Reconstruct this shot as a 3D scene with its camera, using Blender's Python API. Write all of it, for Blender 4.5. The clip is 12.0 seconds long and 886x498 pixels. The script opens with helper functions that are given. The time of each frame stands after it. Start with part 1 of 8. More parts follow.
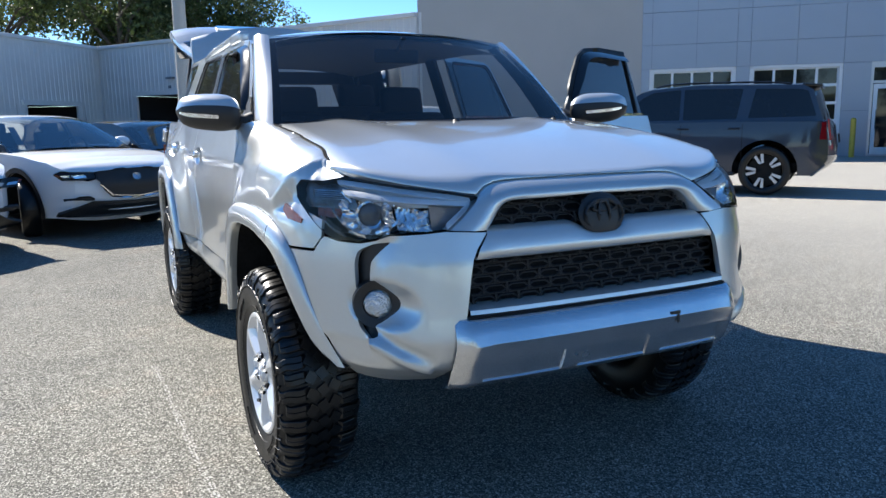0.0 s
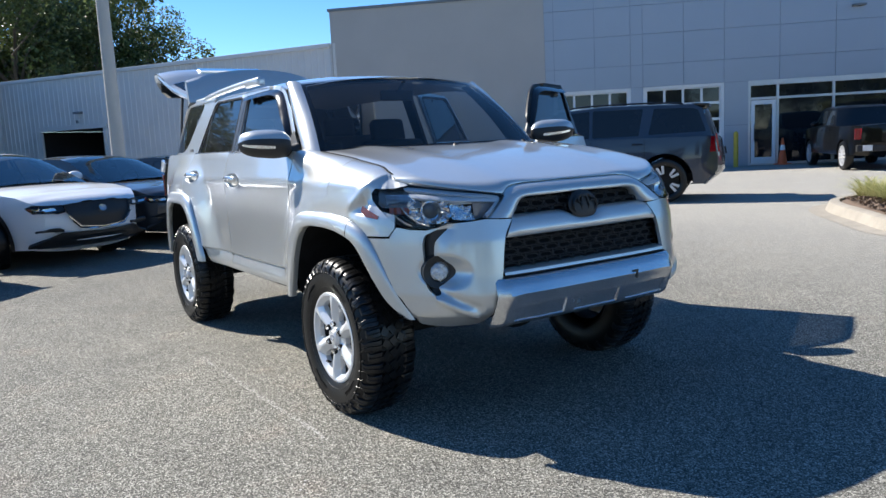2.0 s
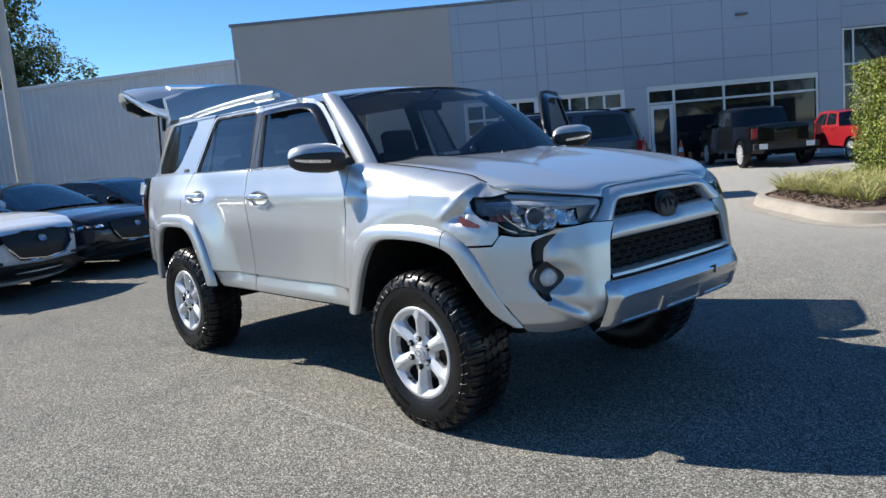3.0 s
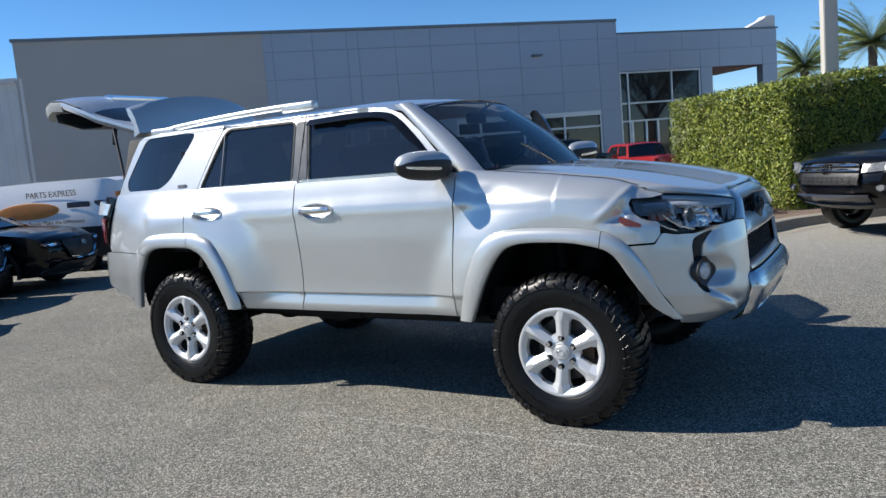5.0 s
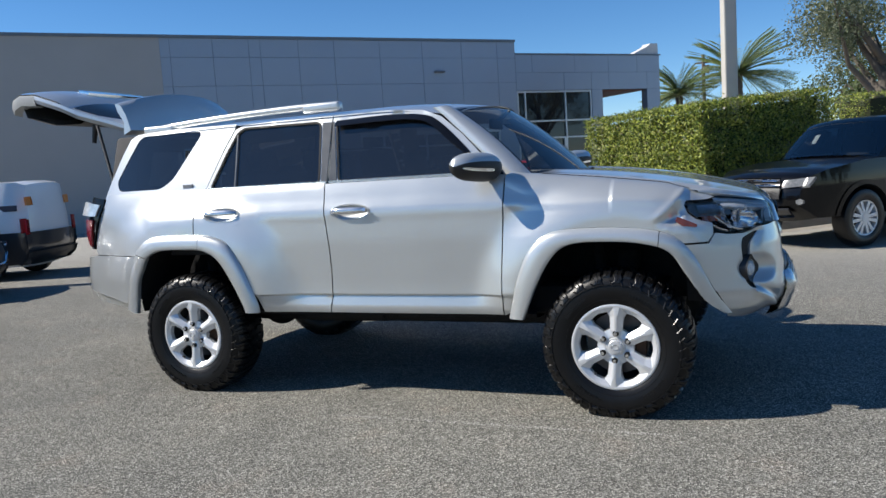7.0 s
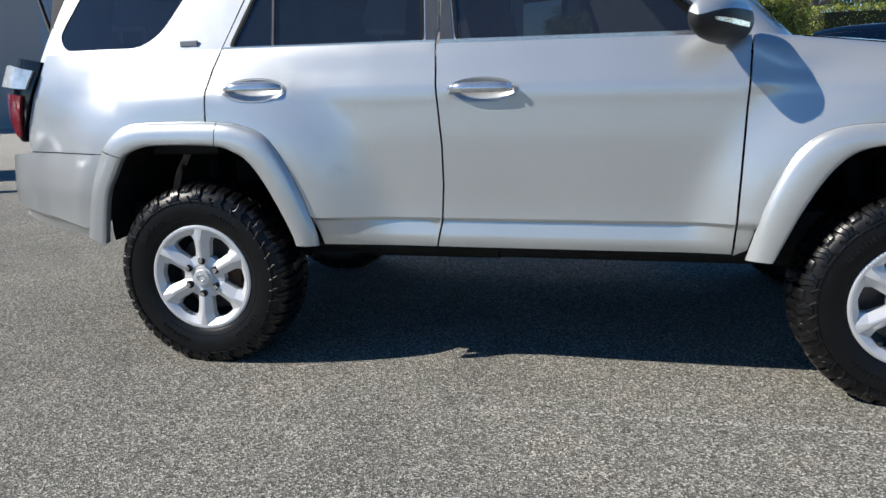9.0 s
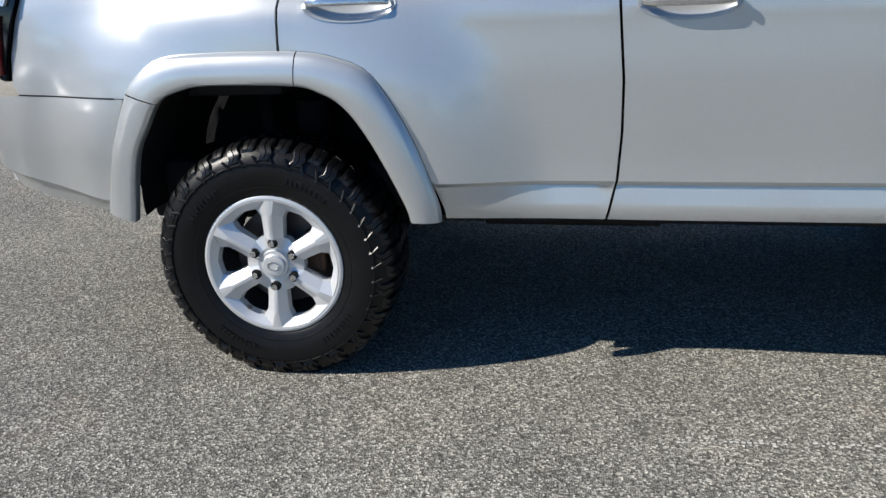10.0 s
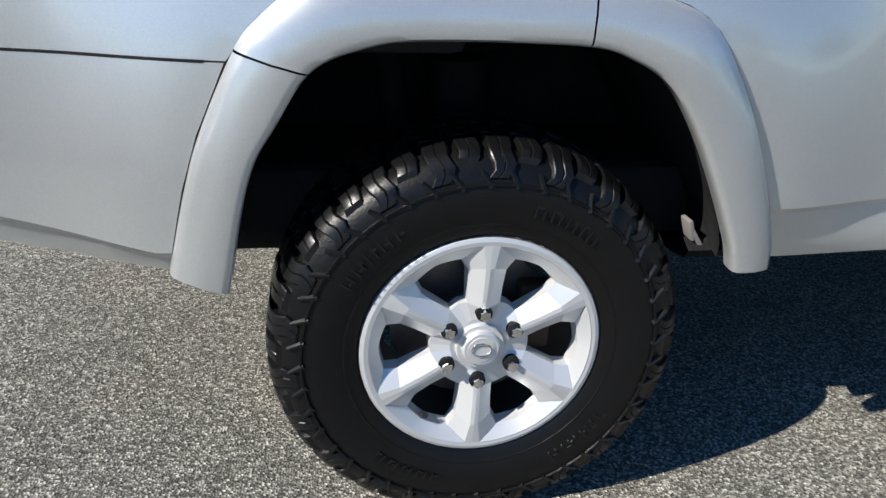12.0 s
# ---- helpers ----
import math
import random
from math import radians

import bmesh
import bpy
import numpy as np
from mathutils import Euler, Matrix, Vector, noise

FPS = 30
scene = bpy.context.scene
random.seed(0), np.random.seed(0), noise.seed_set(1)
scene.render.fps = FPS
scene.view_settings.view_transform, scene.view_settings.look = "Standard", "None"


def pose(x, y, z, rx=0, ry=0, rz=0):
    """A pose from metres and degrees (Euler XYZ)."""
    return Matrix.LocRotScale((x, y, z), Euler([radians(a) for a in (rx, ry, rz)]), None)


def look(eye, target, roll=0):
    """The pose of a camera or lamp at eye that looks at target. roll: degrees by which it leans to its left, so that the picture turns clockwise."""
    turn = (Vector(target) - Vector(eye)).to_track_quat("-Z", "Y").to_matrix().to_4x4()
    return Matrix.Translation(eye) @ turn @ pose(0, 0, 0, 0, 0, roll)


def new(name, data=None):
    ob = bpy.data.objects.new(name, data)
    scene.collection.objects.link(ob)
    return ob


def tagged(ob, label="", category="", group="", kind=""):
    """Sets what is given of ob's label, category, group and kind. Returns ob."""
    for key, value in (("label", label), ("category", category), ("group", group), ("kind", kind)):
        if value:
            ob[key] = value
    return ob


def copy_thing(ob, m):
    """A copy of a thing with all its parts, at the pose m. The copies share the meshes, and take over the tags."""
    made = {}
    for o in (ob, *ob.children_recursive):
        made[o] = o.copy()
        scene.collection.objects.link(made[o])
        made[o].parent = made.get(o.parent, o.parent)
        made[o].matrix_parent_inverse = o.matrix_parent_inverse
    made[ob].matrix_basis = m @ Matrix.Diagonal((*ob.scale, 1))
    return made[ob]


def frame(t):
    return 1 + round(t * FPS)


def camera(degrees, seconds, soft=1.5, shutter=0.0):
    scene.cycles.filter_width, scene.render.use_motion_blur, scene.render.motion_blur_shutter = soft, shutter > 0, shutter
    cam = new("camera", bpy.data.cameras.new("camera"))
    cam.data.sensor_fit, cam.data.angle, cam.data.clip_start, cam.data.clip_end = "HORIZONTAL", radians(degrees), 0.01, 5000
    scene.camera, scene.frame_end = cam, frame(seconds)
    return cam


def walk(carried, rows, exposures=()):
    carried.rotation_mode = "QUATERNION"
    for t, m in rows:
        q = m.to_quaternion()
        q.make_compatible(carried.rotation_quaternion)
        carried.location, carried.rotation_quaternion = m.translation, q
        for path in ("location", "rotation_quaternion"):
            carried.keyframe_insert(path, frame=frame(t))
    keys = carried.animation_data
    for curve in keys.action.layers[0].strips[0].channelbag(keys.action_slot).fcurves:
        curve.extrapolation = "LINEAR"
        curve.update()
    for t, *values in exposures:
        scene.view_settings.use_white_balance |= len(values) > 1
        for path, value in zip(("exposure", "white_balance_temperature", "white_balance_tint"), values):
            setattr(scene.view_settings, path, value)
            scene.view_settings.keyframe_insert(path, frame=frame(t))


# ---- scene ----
cam = camera(60.8, 12.0)
PATH = [
    (0, (4.192, -1.551, 1.318), (2.419, -0.687, 0.986), -1.0),
    (0.5, (4.512, -1.739, 1.334), (2.744, -0.858, 1.019), -0.9),
    (1, (4.809, -1.831, 1.323), (3.06, -0.909, 1.02), -1.1),
    (1.5, (4.944, -2.02, 1.327), (3.229, -1.032, 1.038), -1.8),
    (2, (4.841, -2.521, 1.332), (3.181, -1.442, 1.055), -2.9),
    (2.5, (4.615, -2.925, 1.343), (3.028, -1.737, 1.074), -4.2),
    (3, (4.233, -3.237, 1.369), (2.741, -1.931, 1.107), -5.0),
    (3.2, (4.099, -3.376, 1.353), (2.649, -2.022, 1.094), -5.3),
    (4.8, (3.01, -4.363, 1.418), (1.935, -2.693, 1.182), -4.7),
    (5, (2.865, -4.438, 1.389), (1.831, -2.741, 1.161), -4.8),
    (5.5, (2.537, -4.59, 1.4), (1.597, -2.838, 1.181), -4.4),
    (6, (2.322, -4.828, 1.404), (1.464, -3.033, 1.198), -4.2),
    (6.5, (2.206, -4.941, 1.409), (1.408, -3.118, 1.209), -4.0),
    (6.7, (2.175, -4.951, 1.406), (1.394, -3.121, 1.203), -3.9),
    (8.3, (0.965, -4.349, 1.208), (0.41, -2.451, 0.906), -2.2),
    (8.5, (0.806, -4.222, 1.206), (0.276, -2.322, 0.874), -2.0),
    (9, (0.363, -3.804, 1.216), (-0.089, -1.908, 0.767), -1.5),
    (9.5, (-0.098, -3.476, 1.211), (-0.48, -1.593, 0.657), -1.6),
    (10, (-0.476, -3.122, 1.213), (-0.79, -1.258, 0.559), -1.9),
    (10.5, (-0.839, -2.778, 1.195), (-1.071, -0.929, 0.47), -1.9),
    (11, (-1.159, -2.566, 1.178), (-1.259, -0.724, 0.405), -1.2),
    (11.5, (-1.416, -2.321, 1.15), (-1.335, -0.491, 0.348), 0.2),
    (12, (-1.682, -2.17, 1.136), (-1.376, -0.365, 0.331), 2.3),
]
walk(cam, [(t, look(*p)) for t, *p in PATH], [(0, 1.05), (1.5, 0.96), (3.0, 0.64), (5.0, 0.44), (8.0, 0.32), (12.0, 0.42)])

# ---- light ----
SUN = Vector((-1.15, -0.47, 1.0)).normalized()
world = bpy.data.worlds.new("sky")
scene.world = world
world.use_nodes = True
wn = world.node_tree
sky = wn.nodes.new("ShaderNodeTexSky")
sky.sky_type, sky.sun_disc = "NISHITA", False
sky.sun_elevation = math.asin(SUN.z)
sky.sun_rotation = math.atan2(SUN.x, SUN.y)
sky.altitude, sky.air_density, sky.dust_density, sky.ozone_density = 2500.0, 1.0, 0.0, 4.0
wn.nodes["Background"].inputs["Strength"].default_value = 0.110
deep = wn.nodes.new("ShaderNodeHueSaturation")
deep.inputs["Saturation"].default_value = 1.20
wn.links.new(sky.outputs[0], deep.inputs["Color"])
wn.links.new(deep.outputs[0], wn.nodes["Background"].inputs[0])
sun = new("sun", bpy.data.lights.new("sun", "SUN"))
sun.data.energy, sun.data.angle, sun.data.color = 5.4, radians(0.55), (1.0, 0.95, 0.87)
sun.matrix_world = look(SUN * 60, (0, 0, 0))


# ---- materials ----
def nodes_of(name):
    m = bpy.data.materials.new(name)
    m.use_nodes = True
    n, l = m.node_tree.nodes, m.node_tree.links
    return m, n, l, n["Principled BSDF"]


def noise_node(n, l, scale, detail=4.0, rough=0.55, coord="Object"):
    tc, tx = n.new("ShaderNodeTexCoord"), n.new("ShaderNodeTexNoise")
    tx.inputs["Scale"].default_value, tx.inputs["Detail"].default_value = scale, detail
    tx.inputs["Roughness"].default_value = rough
    l.new(tc.outputs[coord], tx.inputs["Vector"])
    return tx


def ramp_node(n, l, src, stops):
    r = n.new("ShaderNodeValToRGB")
    el = r.color_ramp.elements
    while len(el) < len(stops):
        el.new(0.5)
    for e, (p, c) in zip(el, stops):
        e.position, e.color = p, (*c, 1) if len(c) == 3 else c
    l.new(src, r.inputs[0])
    return r


def shade(c, k):
    return tuple(min(1.0, v * k) for v in c)


def mat(name, colour, rough=0.5, metal=0.0, vary=0.12, scale=6.0, fine=60.0, bump=0.0, coat=0.0, rough_vary=0.08, spec=0.5):
    """A plain surface with stains at one scale, grain at another, and fine relief."""
    m, n, l, b = nodes_of(name)
    big, small = noise_node(n, l, scale), noise_node(n, l, fine, 2.0)
    mix = n.new("ShaderNodeMath")
    mix.operation = "MULTIPLY_ADD"
    l.new(small.outputs[0], mix.inputs[0])
    mix.inputs[1].default_value = 0.35
    l.new(big.outputs[0], mix.inputs[2])
    r = ramp_node(n, l, mix.outputs[0], [(0.35, shade(colour, 1 - vary)), (1.0, shade(colour, 1 + vary))])
    l.new(r.outputs[0], b.inputs["Base Color"])
    rr = n.new("ShaderNodeMapRange")
    rr.inputs["To Min"].default_value, rr.inputs["To Max"].default_value = max(0.02, rough - rough_vary), min(1.0, rough + rough_vary)
    l.new(big.outputs[0], rr.inputs["Value"])
    l.new(rr.outputs[0], b.inputs["Roughness"])
    b.inputs["Metallic"].default_value, b.inputs["Coat Weight"].default_value = metal, coat
    b.inputs["Coat Roughness"].default_value = 0.04
    b.inputs["Specular IOR Level"].default_value = spec
    if bump:
        bp = n.new("ShaderNodeBump")
        bp.inputs["Strength"].default_value, bp.inputs["Distance"].default_value = bump, 0.01
        l.new(small.outputs[0], bp.inputs["Height"])
        l.new(bp.outputs[0], b.inputs["Normal"])
    return m


def glass_mat(name, tint, ior=1.5, rough=0.02, dulling=0.0):
    """Tinted pane: light passes by the tint, gloss by the angle."""
    m, n, l, b = nodes_of(name)
    n.remove(b)
    out = n["Material Output"]
    tr, gl, mx, fr = n.new("ShaderNodeBsdfTransparent"), n.new("ShaderNodeBsdfGlossy"), n.new("ShaderNodeMixShader"), n.new("ShaderNodeFresnel")
    tr.inputs[0].default_value = (*tint, 1)
    gl.inputs["Roughness"].default_value = rough
    fr.inputs["IOR"].default_value = ior
    l.new(fr.outputs[0], mx.inputs[0])
    l.new(tr.outputs[0], mx.inputs[1])
    l.new(gl.outputs[0], mx.inputs[2])
    if dulling:
        # a thin pale film; stands in for the grey haze the panes reflect
        df, dm, speck = n.new("ShaderNodeBsdfDiffuse"), n.new("ShaderNodeMixShader"), noise_node(n, l, 7.0, 5.0, 0.7)
        df.inputs[0].default_value = (0.47, 0.49, 0.51, 1)
        amount = n.new("ShaderNodeMapRange")
        amount.inputs["To Min"].default_value, amount.inputs["To Max"].default_value = dulling * 0.6, dulling * 1.4
        l.new(speck.outputs[0], amount.inputs["Value"])
        l.new(amount.outputs[0], dm.inputs[0])
        l.new(mx.outputs[0], dm.inputs[1])
        l.new(df.outputs[0], dm.inputs[2])
        l.new(dm.outputs[0], out.inputs[0])
    else:
        l.new(mx.outputs[0], out.inputs[0])
    return m


def asphalt():
    m, n, l, b = nodes_of("asphalt")
    tc = n.new("ShaderNodeTexCoord")
    v = n.new("ShaderNodeTexVoronoi")
    v.inputs["Scale"].default_value = 172.0
    l.new(tc.outputs["Object"], v.inputs["Vector"])
    v2 = n.new("ShaderNodeTexVoronoi")
    v2.inputs["Scale"].default_value = 330.0
    l.new(tc.outputs["Object"], v2.inputs["Vector"])
    sep, sep2 = n.new("ShaderNodeSeparateColor"), n.new("ShaderNodeSeparateColor")
    l.new(v.outputs["Color"], sep.inputs[0])
    l.new(v2.outputs["Color"], sep2.inputs[0])
    stone = ramp_node(n, l, sep.outputs[0], [(0.0, (0.034, 0.033, 0.0315)), (0.30, (0.098, 0.0955, 0.089)), (0.62, (0.238, 0.231, 0.212)), (0.85, (0.49, 0.475, 0.435)), (1.0, (0.84, 0.815, 0.755))])
    sand = ramp_node(n, l, sep2.outputs[0], [(0.0, (0.050, 0.049, 0.046)), (0.6, (0.186, 0.180, 0.165)), (1.0, (0.46, 0.445, 0.405))])
    mx = n.new("ShaderNodeMix")
    mx.data_type = "RGBA"
    mx.inputs[0].default_value = 0.30
    l.new(stone.outputs[0], mx.inputs[6])
    l.new(sand.outputs[0], mx.inputs[7])
    big, mid = noise_node(n, l, 0.35, 5.0, 0.6), noise_node(n, l, 2.6, 6.0, 0.65)
    st = ramp_node(n, l, big.outputs[0], [(0.3, (0.72, 0.72, 0.715)), (0.7, (1.0, 0.98, 0.935))])
    st2 = ramp_node(n, l, mid.outputs[0], [(0.3, (0.86, 0.87, 0.86)), (0.55, (0.99, 1.0, 0.98)), (0.8, (1.13, 1.04, 0.98))])
    m1, m2 = n.new("ShaderNodeMix"), n.new("ShaderNodeMix")
    for q, s in ((m1, st), (m2, st2)):
        q.data_type, q.blend_type = "RGBA", "MULTIPLY"
        q.inputs[0].default_value = 1.0
        l.new(s.outputs[0], q.inputs[7])
    l.new(mx.outputs[2], m1.inputs[6])
    l.new(m1.outputs[2], m2.inputs[6])
    # the paving turns paler with y, beyond the parking row
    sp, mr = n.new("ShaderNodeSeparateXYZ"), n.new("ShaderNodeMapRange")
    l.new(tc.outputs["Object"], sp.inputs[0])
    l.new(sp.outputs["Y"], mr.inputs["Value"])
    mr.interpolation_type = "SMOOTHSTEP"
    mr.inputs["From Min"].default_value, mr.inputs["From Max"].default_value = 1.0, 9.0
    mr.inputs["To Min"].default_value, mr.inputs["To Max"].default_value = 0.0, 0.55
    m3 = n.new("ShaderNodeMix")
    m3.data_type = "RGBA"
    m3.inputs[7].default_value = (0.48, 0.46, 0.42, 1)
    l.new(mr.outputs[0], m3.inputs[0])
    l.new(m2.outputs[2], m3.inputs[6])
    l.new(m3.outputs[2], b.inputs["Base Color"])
    b.inputs["Roughness"].default_value = 0.88
    b.inputs["Specular IOR Level"].default_value = 0.12
    bp = n.new("ShaderNodeBump")
    bp.inputs["Strength"].default_value, bp.inputs["Distance"].default_value = 0.7, 0.006
    l.new(v.outputs["Distance"], bp.inputs["Height"])
    l.new(bp.outputs[0], b.inputs["Normal"])
    return m


def paint(name, colour, metal=0.0, rough=0.35, spec=0.5, coat=1.0):
    """Clear-coated car paint with flakes and a little dust."""
    m, n, l, b = nodes_of(name)
    dulling, fl = noise_node(n, l, 3.0, 6.0, 0.7), noise_node(n, l, 900.0, 0.0)
    r = ramp_node(n, l, fl.outputs[0], [(0.3, shade(colour, 0.92)), (0.7, shade(colour, 1.08))])
    l.new(r.outputs[0], b.inputs["Base Color"])
    rr = n.new("ShaderNodeMapRange")
    rr.inputs["To Min"].default_value, rr.inputs["To Max"].default_value = rough - 0.05, rough + 0.07
    l.new(dulling.outputs[0], rr.inputs["Value"])
    l.new(rr.outputs[0], b.inputs["Roughness"])
    cr = n.new("ShaderNodeMapRange")
    cr.inputs["To Min"].default_value, cr.inputs["To Max"].default_value = 0.02, 0.09
    l.new(dulling.outputs[0], cr.inputs["Value"])
    l.new(cr.outputs[0], b.inputs["Coat Roughness"])
    b.inputs["Metallic"].default_value, b.inputs["Coat Weight"].default_value = metal, coat
    b.inputs["Specular IOR Level"].default_value = spec
    return m


SILVER = paint("silver_paint", (0.575, 0.590, 0.585), 0.58, 0.30)
WHITE_PAINT = paint("white_paint", (0.78, 0.79, 0.80), 0.0, 0.4)
DARK_PAINT = paint("graphite_paint", (0.040, 0.042, 0.048), 0.5, 0.35, 0.4)
BLACK_PAINT = paint("black_paint", (0.003, 0.003, 0.0035), 0.0, 0.3, 0.08, 0.6)
NAVY_PAINT = paint("slate_blue_paint", (0.030, 0.043, 0.066), 0.3, 0.45, 0.2)
RED_PAINT = paint("red_paint", (0.30, 0.012, 0.018), 0.0, 0.35)
ASPHALT = asphalt()
RUBBER = mat("rubber", (0.005, 0.005, 0.0056), 0.33, 0, 0.25, 14, 120, 0.05, spec=0.42)
PILLAR_GREY = mat("satin_pillar_film", (0.075, 0.080, 0.088), 0.30, 0.35, 0.12, 10, 80, 0)
RUBBER_SIDE = mat("sidewall_rubber", (0.005, 0.005, 0.0055), 0.38, 0, 0.2, 20, 200, 0.08, spec=0.28)
PLASTIC = mat("black_plastic", (0.016, 0.016, 0.017), 0.5, 0, 0.15, 10, 180, 0.1)
FRAME_BLACK = mat("satin_black_frame", (0.008, 0.008, 0.009), 0.45, 0, 0.1, 10, 80, 0, spec=0.15)
GLOSS_BLACK = mat("gloss_black", (0.008, 0.008, 0.009), 0.12, 0, 0.1, 10, 80, 0)
UNDER = mat("undercarriage", (0.022, 0.021, 0.020), 0.9, 0, 0.3, 8, 60, 0.2, spec=0.1)
LINER = mat("wheel_liner", (0.018, 0.018, 0.019), 0.9, 0, 0.5, 8, 60, 0.3, spec=0.08)
RUST = mat("rusty_steel", (0.09, 0.05, 0.03), 0.8, 0.3, 0.4, 12, 80, 0.3)
ALLOY = mat("alloy", (0.66, 0.665, 0.67), 0.36, 0.40, 0.03, 9, 120, 0, coat=0.3, rough_vary=0.03)
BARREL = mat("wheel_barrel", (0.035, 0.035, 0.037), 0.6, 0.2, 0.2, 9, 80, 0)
# dark alloy; on the crossovers it also paints their rims' shade
ALLOY_DARK_SHADED = mat("alloy_dark_and_shaded", (0.25, 0.25, 0.26), 0.45, 0.8, 0.2, 9, 80, 0)
CHROME = mat("chrome", (0.80, 0.81, 0.82), 0.08, 1.0, 0.03, 5, 60, 0, rough_vary=0.03)
GATE_SHADED = mat("gate_shaded_silver", (0.34, 0.35, 0.35), 0.4, 0.1, 0.1, 10, 100, 0)
HANDLE_SILVER = mat("handle_silver", (0.66, 0.67, 0.68), 0.17, 0.82, 0.04, 5, 80, 0, coat=0.6, rough_vary=0.03)
SATIN = mat("satin_silver", (0.60, 0.61, 0.63), 0.24, 0.88, 0.05, 5, 80, 0, coat=0.3)
TINT = glass_mat("tinted_glass", (0.055, 0.058, 0.062), 1.9, 0.03, 0.022)
LATTICE = mat("lattice_plastic", (0.030, 0.030, 0.031), 0.5, 0, 0.1, 10, 90, 0, spec=0.25)
PARKED_LAMP = mat("parked_lamp", (0.14, 0.145, 0.15), 0.10, 0.0, 0.5, 25, 90, 0.1)
CLEAR = glass_mat("clear_glass", (0.62, 0.68, 0.70))
LENS = glass_mat("lamp_lens", (0.93, 0.94, 0.95), 1.28)
DARK_GLASS = mat("dark_window_glass", (0.010, 0.013, 0.017), 0.04, 0, 0.1, 2, 10, 0, rough_vary=0.02)
REFLECTOR = mat("lamp_reflector", (0.82, 0.83, 0.85), 0.12, 1.0, 0.05, 20, 90, 0.1)
AMBER = mat("amber_reflector", (0.22, 0.045, 0.02), 0.25, 0, 0.2, 30, 200, 0.2, coat=0.8)
RED_LENS = mat("red_lens", (0.17, 0.008, 0.012), 0.15, 0, 0.15, 20, 150, 0.1, coat=0.8)
TAIL_RED = mat("tail_lamp_red", (0.26, 0.008, 0.014), 0.2, 0, 0.1, 20, 150, 0.05, coat=0.6)
FABRIC = mat("dark_upholstery", (0.028, 0.028, 0.031), 0.8, 0, 0.2, 20, 200, 0.2)
TRIM_GREY = mat("grey_trim", (0.20, 0.19, 0.18), 0.7, 0, 0.15, 10, 100, 0.1)
STUCCO = mat("stucco", (0.40, 0.385, 0.365), 0.9, 0, 0.06, 0.7, 55, 0.35)
PANEL = mat("composite_panel", (0.33, 0.37, 0.43), 0.38, 0.25, 0.05, 0.5, 30, 0, coat=0.1)
PANEL_GAP = mat("panel_joint", (0.19, 0.215, 0.25), 0.9)
METAL_WALL = mat("painted_sheet_metal", (0.60, 0.59, 0.575), 0.55, 0.0, 0.08, 0.8, 30, 0.05)
CAP = mat("roof_cap", (0.17, 0.19, 0.21), 0.5, 0.3, 0.1, 2, 30, 0)
DOOR_WHITE = mat("white_frame", (0.72, 0.73, 0.74), 0.4, 0, 0.06, 3, 60, 0)
ALU = mat("aluminium_frame", (0.55, 0.56, 0.575), 0.35, 0.7, 0.06, 3, 60, 0)
CONCRETE = mat("concrete", (0.46, 0.44, 0.40), 0.88, 0, 0.12, 1.5, 70, 0.3)
DARK_VOID = mat("dark_interior", (0.02, 0.02, 0.022), 0.9, 0, 0.3, 1, 10, 0)
YELLOW = mat("yellow_paint", (0.55, 0.40, 0.05), 0.5)
ORANGE = mat("orange_plastic", (0.72, 0.12, 0.03), 0.5)
WHITE_BAND = mat("white_band", (0.75, 0.75, 0.75), 0.4)
BARK = mat("bark", (0.12, 0.10, 0.08), 0.9, 0, 0.35, 6, 40, 0.6)
MULCH = mat("bark_mulch", (0.19, 0.135, 0.10), 0.95, 0, 0.5, 18, 90, 1.0)
DECAL_DARK = mat("dark_lettering", (0.03, 0.035, 0.06), 0.5)
DECAL_ORANGE = mat("orange_decal", (0.60, 0.22, 0.05), 0.5)


def leaf_mat(name, stops, rough=0.5, glow=0.3, dry=None):
    """Leaves in several greens; glow is the share of light that passes through."""
    m, n, l, b = nodes_of(name)
    g = n.new("ShaderNodeNewGeometry")
    r = ramp_node(n, l, g.outputs["Random Per Island"], stops)
    if dry:
        # withered patches
        big = noise_node(n, l, 1.5, 3.0, 0.6)
        mask = ramp_node(n, l, big.outputs[0], [(0.60, (0, 0, 0)), (0.70, (0.7, 0.7, 0.7))])
        blend = n.new("ShaderNodeMix")
        blend.data_type = "RGBA"
        l.new(mask.outputs[0], blend.inputs[0])
        l.new(r.outputs[0], blend.inputs[6])
        blend.inputs[7].default_value = (*dry, 1)
        col = blend.outputs[2]
    else:
        col = r.outputs[0]
    l.new(col, b.inputs["Base Color"])
    b.inputs["Roughness"].default_value = rough
    tl, mx, out = n.new("ShaderNodeBsdfTranslucent"), n.new("ShaderNodeMixShader"), n["Material Output"]
    l.new(col, tl.inputs[0])
    mx.inputs[0].default_value = glow
    l.new(b.outputs[0], mx.inputs[1])
    l.new(tl.outputs[0], mx.inputs[2])
    l.new(mx.outputs[0], out.inputs[0])
    return m


HEDGE_LEAF = leaf_mat("hedge_leaf", [(0.0, (0.04, 0.075, 0.012)), (0.5, (0.17, 0.22, 0.025)), (0.9, (0.40, 0.43, 0.06)), (1.0, (0.22, 0.18, 0.10))], glow=0.10, dry=(0.27, 0.25, 0.20))
TREE_LEAF = leaf_mat("oak_leaf", [(0.0, (0.035, 0.055, 0.018)), (0.6, (0.075, 0.11, 0.03)), (1.0, (0.15, 0.18, 0.06))])
